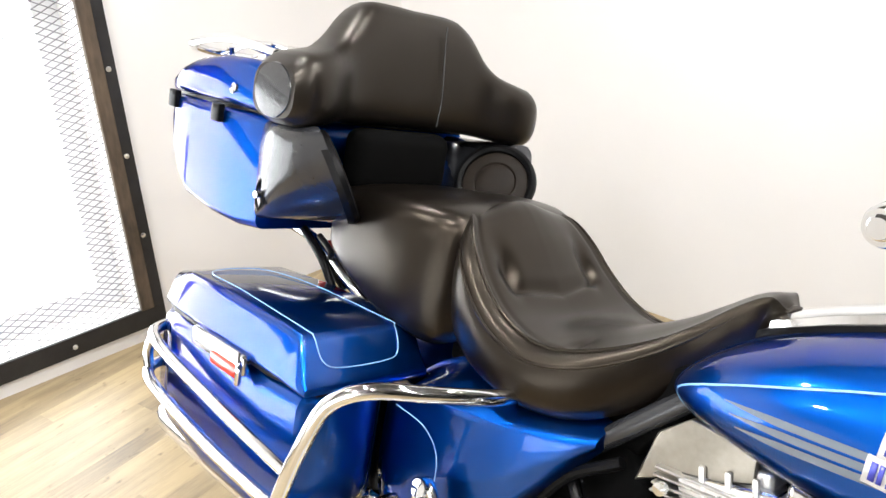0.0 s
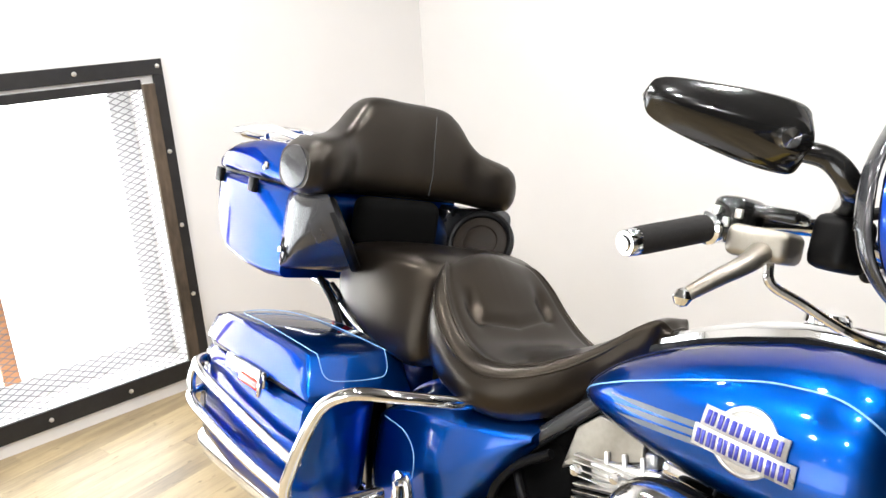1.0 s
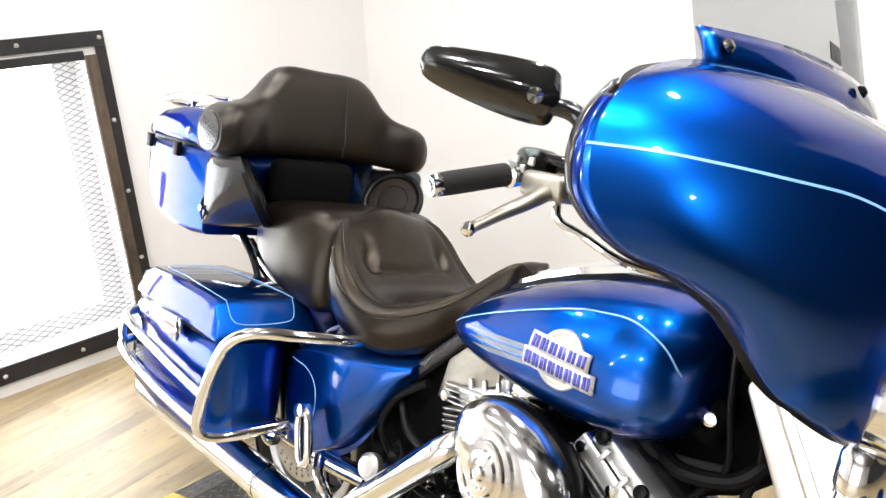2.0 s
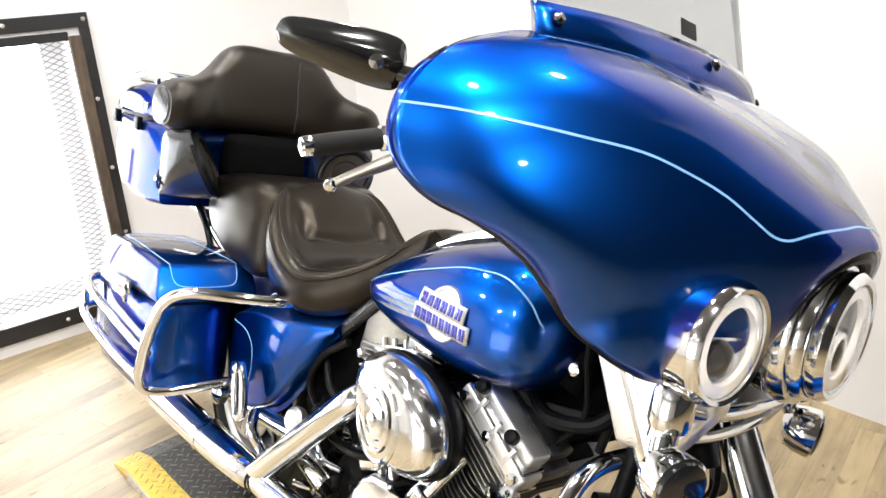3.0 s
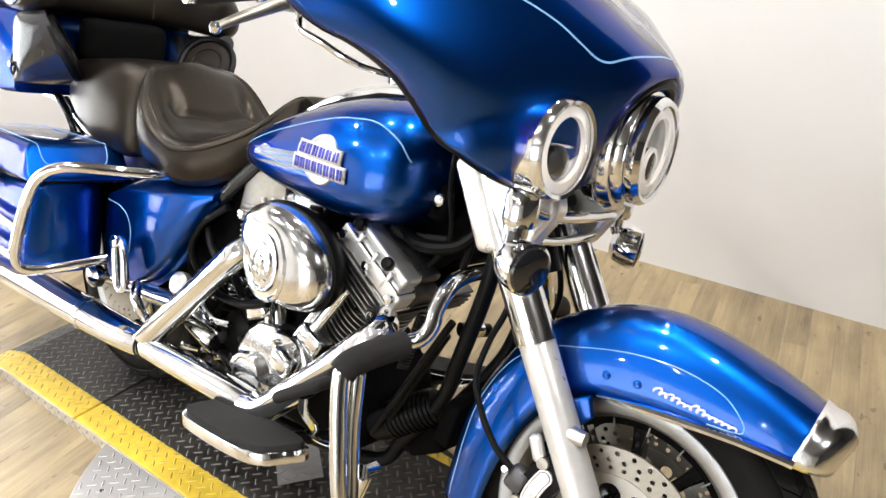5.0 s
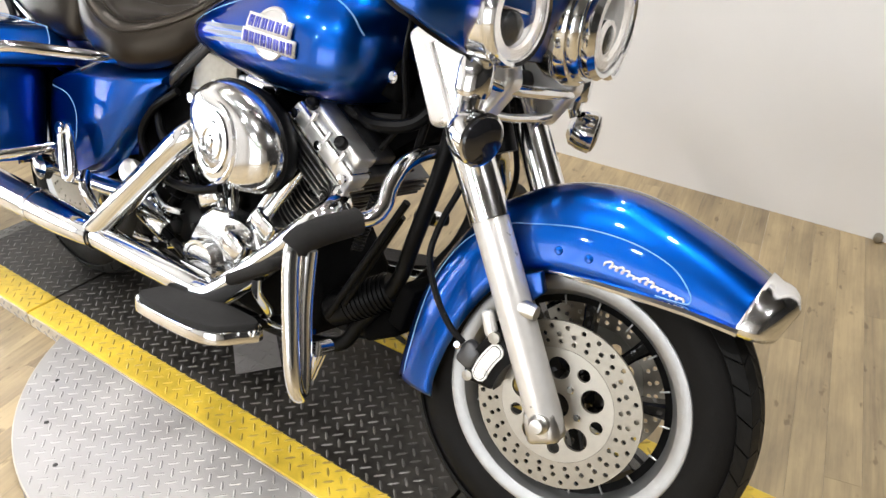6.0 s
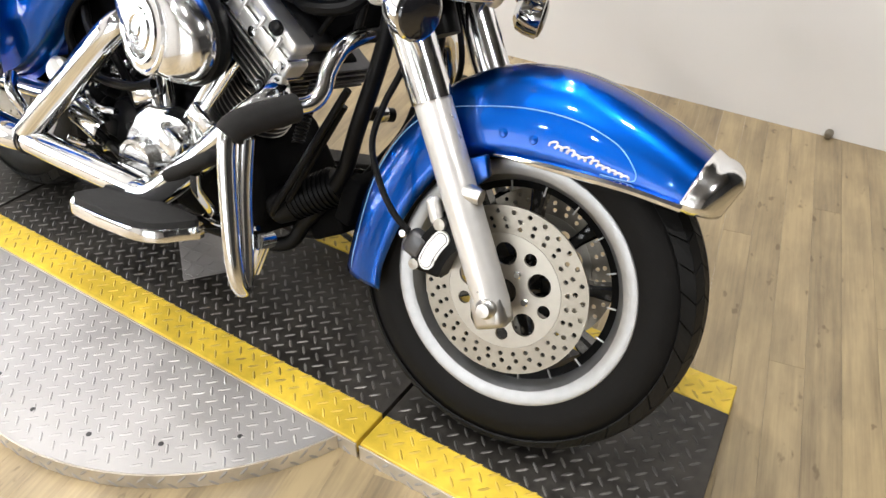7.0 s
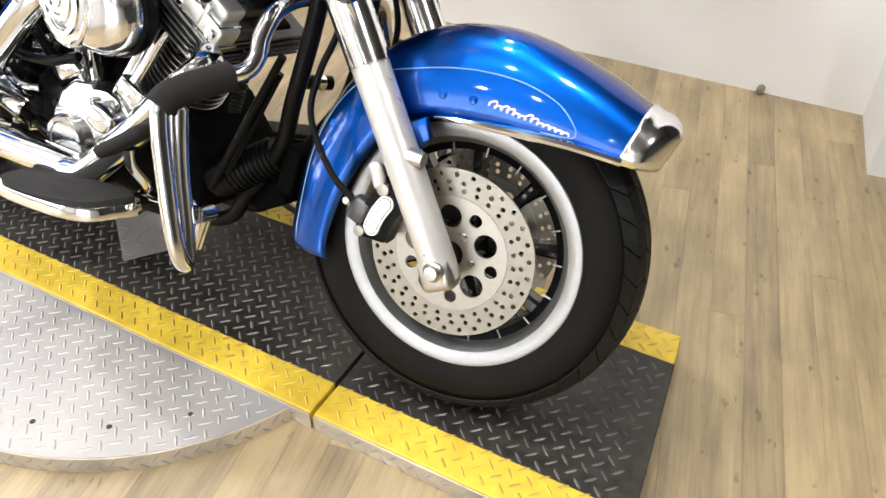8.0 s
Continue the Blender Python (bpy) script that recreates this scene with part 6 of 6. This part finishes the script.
bp("coil_cover", rbox(0.10, 0.05, 0.03, 0.01, Matrix.Translation((0.80, -0.12, 0.735))), CHROME)
for k in range(4):
    bp("head_fin", rbox(0.15, 0.24, 0.004, 0.0015, Matrix.Translation((0.645, -0.02, 0.652 + k * 0.012)) @ Matrix.Rotation(radians(-6), 4, "Y")), SATIN, eng)

br = bp("horn_bracket", rbox(0.052, 0.05, 0.070, 0.016, Matrix.Translation((1.128, -0.085, 0.818)) @ Matrix.Rotation(radians(15), 4, "Y"), 4), WRINKLE, label="black bracket with a bright bolt")
bp("bolt", lathe([(0.011, 0), (0.011, 0.006), (0.008, 0.010), (0.0001, 0.010)], 16, facing((1.134, -0.109, 0.823), (0.2, -1, 0.1))), SATIN, br)
bp("hose", tube([(1.02, -0.10, 0.737), (1.06, -0.11, 0.732), (1.12, -0.11, 0.740), (1.18, -0.10, 0.750)], 0.010, 12), FOAM, label="black rubber hose")

# air cleaner
AC = facing(Vector((0.888, -0.225, 0.652)), (0, -1, 0))
rotz = Matrix.Rotation(radians(-22), 4, "Z")


def egg(profile, m, seg=56):
    """Rounded egg-shaped cover: radius and height, wider at one end."""
    rings = []
    for r, h in profile:
        ring = []
        for k in range(seg):
            w = 2 * math.pi * k / seg
            ring.append(m @ Vector((0.150 * r * math.cos(w), 0.104 * r * math.sin(w) * (1 + 0.10 * math.cos(w)), h)))
        rings.append(ring)
    return loft(rings)


ACM = AC @ Matrix.Diagonal((1, 1, 1, 1)) @ rotz
ac = bp("air_cleaner", egg([(0.80, -0.040), (0.92, -0.028), (0.98, -0.012), (1.0, 0.0), (0.99, 0.010)], Matrix.Translation((-0.018, 0, -0.001)) @ ACM @ Matrix.Diagonal((0.955, 0.955, 1, 1))), SATINBLACK, label="egg-shaped chrome air cleaner with a round medallion")
ACC = Matrix.Translation((-0.022, 0, -0.002)) @ ACM @ Matrix.Diagonal((0.93, 0.93, 1.05, 1))
bp("cover", egg([(0.99, 0.004), (1.0, 0.012), (0.97, 0.028), (0.90, 0.042), (0.80, 0.052), (0.68, 0.058), (0.45, 0.061), (0.01, 0.062)], ACC), CHROME_WORN, ac, "polished chrome cover")
md = facing(Vector((0.846, -0.282, 0.634)), (-0.10, -1, 0.0)) @ Matrix.Diagonal((0.96, 1.08, 1.15, 1))
bp("medallion", lathe([(0.080, -0.012), (0.079, 0.000), (0.074, 0.004), (0.070, 0.002), (0.060, 0.004), (0.057, 0.008), (0.052, 0.008), (0.049, 0.005), (0.040, 0.006), (0.036, 0.010), (0.026, 0.011), (0.023, 0.008), (0.014, 0.009), (0.010, 0.013), (0.0001, 0.014)], 52, md), CHROME_WORN, ac, "stepped round chrome medallion")
bp("backing_plate", lathe([(0.07, -0.02), (0.08, 0), (0.07, 0.02)], 36, facing((0.84, -0.145, 0.62), (0, -1, 0))), SATINBLACK, ac)

# exhaust
ex = bp("exhaust", tube([(0.72, -0.20, 0.63), (0.69, -0.235, 0.595), (0.53, -0.24, 0.44), (0.385, -0.24, 0.302), (0.345, -0.24, 0.268)], [0.024, 0.031, 0.032, 0.032, 0.030], 20, 8), CHROME, label="chrome exhaust pipes with heat shields and muffler")
bp("header_pipe", tube([(1.00, -0.12, 0.56), (1.07, -0.16, 0.575), (1.12, -0.21, 0.565), (1.085, -0.243, 0.515), (0.95, -0.245, 0.385), (0.855, -0.245, 0.303), (0.79, -0.245, 0.282)], 0.031, 20, 8), CHROME, ex, "chrome front pipe")
bp("heat_shield", tube([(0.86, -0.24, 0.288), (0.70, -0.24, 0.283), (0.50, -0.24, 0.275), (0.37, -0.24, 0.270)], [0.030, 0.034, 0.034, 0.032], 20, 6), CHROME, ex, "chrome heat shield")
bp("clamp", lathe([(0.036, -0.006), (0.038, 0), (0.036, 0.006)], 24, facing((0.372, -0.24, 0.270), (1, 0, 0))), SATINBLACK, ex)
bp("muffler", tube([(0.37, -0.24, 0.270), (0.30, -0.245, 0.268), (0.12, -0.255, 0.265), (-0.30, -0.265, 0.258), (-0.58, -0.27, 0.252), (-0.64, -0.27, 0.250)], [0.034, 0.040, 0.045, 0.046, 0.044, 0.036], 24, 6), CHROME, ex, "long chrome muffler")
bp("muffler_band", lathe([(0.047, -0.012), (0.049, 0), (0.047, 0.012)], 28, facing((0.105, -0.255, 0.265), (1, 0.05, 0))), CHROME, ex)
bp("muffler", tube([(0.40, 0.24, 0.270), (0.12, 0.255, 0.265), (-0.30, 0.265, 0.258), (-0.64, 0.27, 0.250)], [0.03, 0.045, 0.046, 0.036], 20, 6), CHROME, ex)

# rear wheel
rw = wheel(Vector((-0.022, 0, 0.330)), bp, "rear_wheel")
bp("rear_rotor", holed(circle(0.146, 60), [circle(0.0045, 8, r * math.cos(a), r * math.sin(a)) for r in (0.130, 0.115) for a in [2 * math.pi * k / 26 for k in range(26)]] + [circle(0.06, 36)], 0.006, facing((-0.022, -0.085, 0.33), (0, -1, 0))), STEEL, rw, "drilled steel brake disc")
bp("swingarm", tube([(0.36, -0.13, 0.36), (0.20, -0.14, 0.345), (-0.05, -0.14, 0.33)], 0.026, 14), CHROME, label="chrome swingarm")
bp("swingarm", tube([(0.36, 0.13, 0.36), (0.20, 0.14, 0.345), (-0.05, 0.14, 0.33)], 0.026, 14), SATINBLACK, label="black swingarm")
bp("axle_cover", lathe([(0.036, 0), (0.034, 0.02), (0.02, 0.03), (0.0001, 0.032)], 24, facing((-0.022, -0.165, 0.33), (0, -1, 0))), CHROME, label="chrome rear axle cover")
bp("shock", tube([(0.02, -0.14, 0.36), (-0.06, -0.14, 0.62)], 0.028, 14, straight=True), SATINBLACK, label="black shock absorber")
rf = [Vector((-0.022 + 0.372 * math.cos(a), 0, 0.33 + 0.372 * math.sin(a))) for a in [radians(20 + 175 * k / 24) for k in range(25)]]
rings = []
for p in rf:
    c = Vector((-0.022, 0, 0.33))
    o = (p - c).normalized()
    rings.append([p - o * (0.10 * (abs(t) ** 3)) + Vector((0, 0.115 * t, 0)) for t in [k / 8 - 1 for k in range(17)]])
bp("rear_fender", loft(rings, False, False), DARKBLUE, label="dark blue rear fender", solid=0.003)
# struts and wiring between fender and box
for side in (-1, 1):
    bp("box_support", tube([(0.02, side * 0.15, 0.66), (-0.15, side * 0.16, 0.735), (-0.30, side * 0.15, 0.785), (-0.50, side * 0.15, 0.80)], 0.012, 12), CHROME, label="chrome support under the luggage box")
    bp("fender_strut", rbox(0.50, 0.012, 0.04, 0.005, Matrix.Translation((-0.12, side * 0.14, 0.63)) @ Matrix.Rotation(radians(5), 4, "Y")), CHROME, label="chrome fender strut")
    bp("box_stay", tube([(-0.18, side * 0.17, 0.70), (-0.24, side * 0.17, 0.76), (-0.33, side * 0.16, 0.80)], 0.009, 10), SATINBLACK)
bp("wiring", tube([(-0.20, -0.13, 0.70), (-0.24, -0.15, 0.745), (-0.21, -0.17, 0.78), (-0.27, -0.16, 0.80)], 0.007, 8), SATINBLACK, label="black wiring under the luggage box")
bp("tail_lamp", rbox(0.05, 0.09, 0.06, 0.015, Matrix.Translation((-0.33, -0.05, 0.74))), RED, label="red lamp behind the seat")

# frame, guard and foot controls
for side in (-1, 1):
    bp("frame_tube", tube([(1.235, side * 0.045, 0.90), (1.262, side * 0.08, 0.72), (1.228, side * 0.092, 0.52), (1.180, side * 0.060, 0.41), (1.09, side * 0.045, 0.28), (1.00, side * 0.06, 0.19), (0.60, side * 0.11, 0.175), (0.38, side * 0.12, 0.22)], 0.0165, 14), SATINBLACK, label="black frame tube")
    bar = [(1.258, 0.055, 0.712), (1.245, 0.08, 0.708), (1.238, 0.125, 0.702), (1.232, 0.165, 0.682), (1.228, 0.188, 0.645), (1.231, 0.200, 0.612), (1.224, 0.218, 0.588), (1.207, 0.250, 0.578), (1.195, 0.31, 0.565), (1.182, 0.352, 0.550), (1.183, 0.368, 0.51), (1.212, 0.372, 0.36), (1.226, 0.366, 0.292), (1.226, 0.348, 0.270), (1.212, 0.338, 0.33), (1.195, 0.335, 0.43), (1.186, 0.330, 0.53)]
    bar = [(x, side * y, z) for x, y, z in bar]
    g = bp("engine_guard", tube(bar, 0.0155, 16), CHROME, label="chrome engine guard with a foam pad")
    bp("foam_pad", tube([(1.210, side * 0.244, 0.579), (1.195, side * 0.31, 0.566), (1.184, side * 0.350, 0.552), (1.180, side * 0.364, 0.536)], 0.0255, 18, 6), FOAM, g, "black foam pad")
    # footboard
    fbm = Matrix.Translation((0.866, side * 0.315, 0.268)) @ Matrix.Rotation(radians(-9), 4, "Y") @ Matrix.Rotation(side * radians(7), 4, "Z")
    outl = [(-0.165, -0.01), (-0.155, -0.045), (-0.10, -0.060), (0.05, -0.060), (0.13, -0.045), (0.16, 0.0), (0.15, 0.055), (-0.10, 0.060), (-0.155, 0.04)]
    outl = [(p.x * 1.05, p.y) for p in smooth_path([(x, y, 0) for x, y in outl], 5, True)]
    fb = bp("footboard", holed(outl, [], 0.020, fbm, 0.003), CHROME, label="chrome footboard with a black rubber mat")
    bp("rubber_mat", holed([(x * 0.955, y * 0.90) for x, y in outl], [], 0.012, fbm @ Matrix.Translation((0, 0, 0.016)), 0.002), FOAM, fb, "black ribbed rubber mat")
    bp("footboard_bracket", tube([(0.90, side * 0.28, 0.255), (0.93, side * 0.20, 0.25), (0.95, side * 0.11, 0.24)], 0.015, 12), SATINBLACK, fb)
    bp("footboard_bracket", tube([(0.76, side * 0.28, 0.245), (0.76, side * 0.20, 0.24), (0.74, side * 0.11, 0.22)], 0.015, 12), SATINBLACK, fb)
pedal = bp("brake_pedal", tube([(0.92, -0.17, 0.25), (0.98, -0.215, 0.30), (0.99, -0.26, 0.355), (1.00, -0.275, 0.395)], [0.014, 0.012, 0.011, 0.010], 12, flat=0.7), CHROME, label="chrome brake pedal with a black pad")
bp("pedal_pad", rbox(0.150, 0.052, 0.026, 0.012, Matrix.Translation((1.005, -0.285, 0.415)) @ Matrix.Rotation(radians(-33), 4, "Y"), 4), FOAM, pedal, "black rubber pad")
bp("pedal_link", tube([(0.93, -0.19, 0.262), (1.00, -0.20, 0.27), (1.10, -0.20, 0.30)], 0.006, 8), CHROME, pedal)
bp("foot_peg", tube([(1.04, 0.16, 0.475), (1.07, 0.235, 0.470)], 0.017, 14, straight=True), SATINBLACK, label="black rubber peg with a bright end")
bp("peg_end", lathe([(0.018, -0.012), (0.019, 0), (0.017, 0.008), (0.0001, 0.010)], 16, facing((1.06, 0.21, 0.472), (0.37, 0.93, -0.05))), CHROME)
bp("regulator", rbox(0.04, 0.12, 0.10, 0.006, Matrix.Translation((1.20, 0, 0.36)) @ Matrix.Rotation(radians(12), 4, "Y")), WRINKLE, label="black finned regulator between the frame tubes")
filter_a, filter_b = Vector((1.03, -0.080, 0.292)), Vector((1.155, -0.035, 0.378))
fdir = (filter_b - filter_a).normalized()
for k in range(10):
    bp("filter_rib", lathe([(0.036, -0.0022), (0.042, -0.0012), (0.042, 0.0012), (0.036, 0.0022)], 24, facing(filter_a.lerp(filter_b, 0.30 + 0.07 * k), fdir)), SATINBLACK, eng)
bp("oil_filter", tube([filter_a - fdir * 0.012, filter_a, filter_a.lerp(filter_b, 0.2), filter_b], [0.022, 0.036, 0.040, 0.037], 24, straight=True), SATINBLACK, label="black ribbed oil filter")
bp("motor_mount", rbox(0.10, 0.10, 0.07, 0.012, Matrix.Translation((1.12, 0.02, 0.28)) @ Matrix.Rotation(radians(-30), 4, "Y")), WRINKLE, label="black front motor mount")
for a, b in (((1.215, -0.115, 0.60), (1.06, -0.125, 0.30)), ((1.19, -0.09, 0.56), (1.08, -0.10, 0.33))):
    bp("guard_brace", tube([a, b], 0.008, 10, straight=True), SATINBLACK, label="black brace tube")
bp("guard_spring", tube([Vector((1.165 - 0.00022 * k + 0.010 * math.cos(k * 0.7), -0.145 + 0.010 * math.sin(k * 0.7), 0.605 - 0.00085 * k)) for k in range(150)], 0.0030, 6, 1), SATINBLACK, label="black coil spring")
hb = bp("highway_bracket", rbox(0.020, 0.011, 0.085, 0.005, Matrix.Translation((1.199, -0.285, 0.303)) @ Matrix.Rotation(radians(18), 4, "Y")), CHROME, label="small folded chrome peg on the guard")
bp("peg_bar", tube([(1.215, -0.297, 0.340), (1.192, -0.300, 0.270)], [0.0085, 0.0095], 12, straight=True), CHROME, hb)
bp("peg_clamp", tube([(1.219, -0.285, 0.344), (1.220, -0.318, 0.348)], 0.015, 16, straight=True), CHROME_WORN, hb, "round clamp of the peg")
# horn, cables and hoses at the steering head
bp("horn_cover", rbox(0.09, 0.05, 0.085, 0.018, Matrix.Translation((1.11, -0.085, 0.82)) @ Matrix.Rotation(radians(12), 4, "Y")), WRINKLE, label="black cover below the tank")
bp("cover_screw", lathe([(0.012, 0), (0.012, 0.006), (0.0001, 0.008)], 14, facing((1.135, -0.111, 0.822), (0, -1, 0))), CHROME)
for pts, r in (([(1.05, -0.10, 0.74), (1.12, -0.13, 0.73), (1.20, -0.11, 0.75), (1.24, -0.07, 0.82)], 0.014), ([(1.16, -0.10, 0.98), (1.20, -0.12, 0.90), (1.22, -0.10, 0.80), (1.20, -0.09, 0.70)], 0.008), ([(1.20, -0.08, 0.98), (1.23, -0.11, 0.88), (1.25, -0.08, 0.78)], 0.007), ([(1.14, -0.09, 0.95), (1.17, -0.13, 0.86), (1.18, -0.12, 0.76), (1.12, -0.10, 0.68)], 0.006), ([(1.28, 0.03, 0.56), (1.34, -0.02, 0.555), (1.40, -0.05, 0.585)], 0.010)):
    bp("cable", tube(pts, r, 10), SATINBLACK, label="black cable at the steering head")
bp("steering_lock", rbox(0.06, 0.12, 0.16, 0.02, Matrix.Translation((1.21, 0, 0.90)) @ Matrix.Rotation(-RAKE, 4, "Y")), WRINKLE, label="black steering head")
# stand on the far side
bp("side_stand", tube([(1.05, 0.12, 0.20), (1.06, 0.22, 0.13), (1.06, 0.35, 0.075), (1.02, 0.37, 0.085)], 0.013, 12), CHROME, label="extended chrome side stand")

# ---- floor planks ----
PLW, PLL = 0.078, 1.9
shared = {}


def clip(poly, a, b, c):
    """The part of a flat outline where a * x + b * y <= c."""
    out = []
    for k in range(len(poly)):
        p, q = poly[k], poly[(k + 1) % len(poly)]
        dp, dq = a * p[0] + b * p[1] - c, a * q[0] + b * q[1] - c
        if dp <= 0:
            out.append(p)
        if dp * dq < 0:
            t = dp / (dp - dq)
            out.append((p[0] + (q[0] - p[0]) * t, p[1] + (q[1] - p[1]) * t))
    return out


def slab(poly):
    n = len(poly)
    verts = [(x, y, z) for z in (-0.008, 0.0) for x, y in poly]
    faces = [tuple(range(n, 2 * n)), tuple(range(n - 1, -1, -1))] + [(k, (k + 1) % n, n + (k + 1) % n, n + k) for k in range(n)]
    return verts, faces


def plank_mesh(poly):
    key = tuple(round(c, 3) for p in poly for c in p)
    if key not in shared:
        me = bpy.data.meshes.new("plank")
        verts, faces = slab(poly)
        me.from_pydata(verts, [], faces)
        me.materials.append(PLANK)
        shared[key] = me
    return shared[key]


ct, st = math.cos(PLANK_TURN), math.sin(PLANK_TURN)
far_verts, far_faces = [], []
for i in range(-40, 110):
    for j in range(-4, 5):
        u, v = (i + 0.5) * PLW, (j + (i * 0.37) % 1.0) * PLL
        cx, cy = WX + u * ct - v * st, -1.6 + u * st + v * ct
        poly = []
        for du, dv in ((-0.5, -0.5), (0.5, -0.5), (0.5, 0.5), (-0.5, 0.5)):
            a, b = du * (PLW - 0.0005), dv * (PLL - 0.0005)
            poly.append((cx + a * ct - b * st, cy + a * st + b * ct))
        for line in ((-1, 0, -WX + 0.02), (1, 0, EX), (0, -1, -EY), (0, 1, WY + 0.02 if cx < 2.32 else WY + 0.9)):
            poly = clip(poly, *line) if len(poly) > 2 else []
        if len(poly) < 3:
            continue
        top = max(p[1] for p in poly)
        if cx < 2.6 and top > -1.2 and max(p[0] for p in poly) > WX + 0.05:
            ob = new("plank", plank_mesh([(x - cx, y - cy) for x, y in poly]))
            ob.parent = floor
            ob.location = (cx, cy, FLOOR)
        else:
            verts, faces = slab(poly)
            k = len(far_verts)
            far_verts.extend((x, y, z + FLOOR) for x, y, z in verts)
            far_faces.extend(tuple(c + k for c in f) for f in faces)
me = bpy.data.meshes.new("plank_field")
me.from_pydata(far_verts, [], far_faces)
me.materials.append(PLANK)
far = new("plank_field", me)
far.parent = floor
tagged(far, "pale wood planks", kind="stuff")
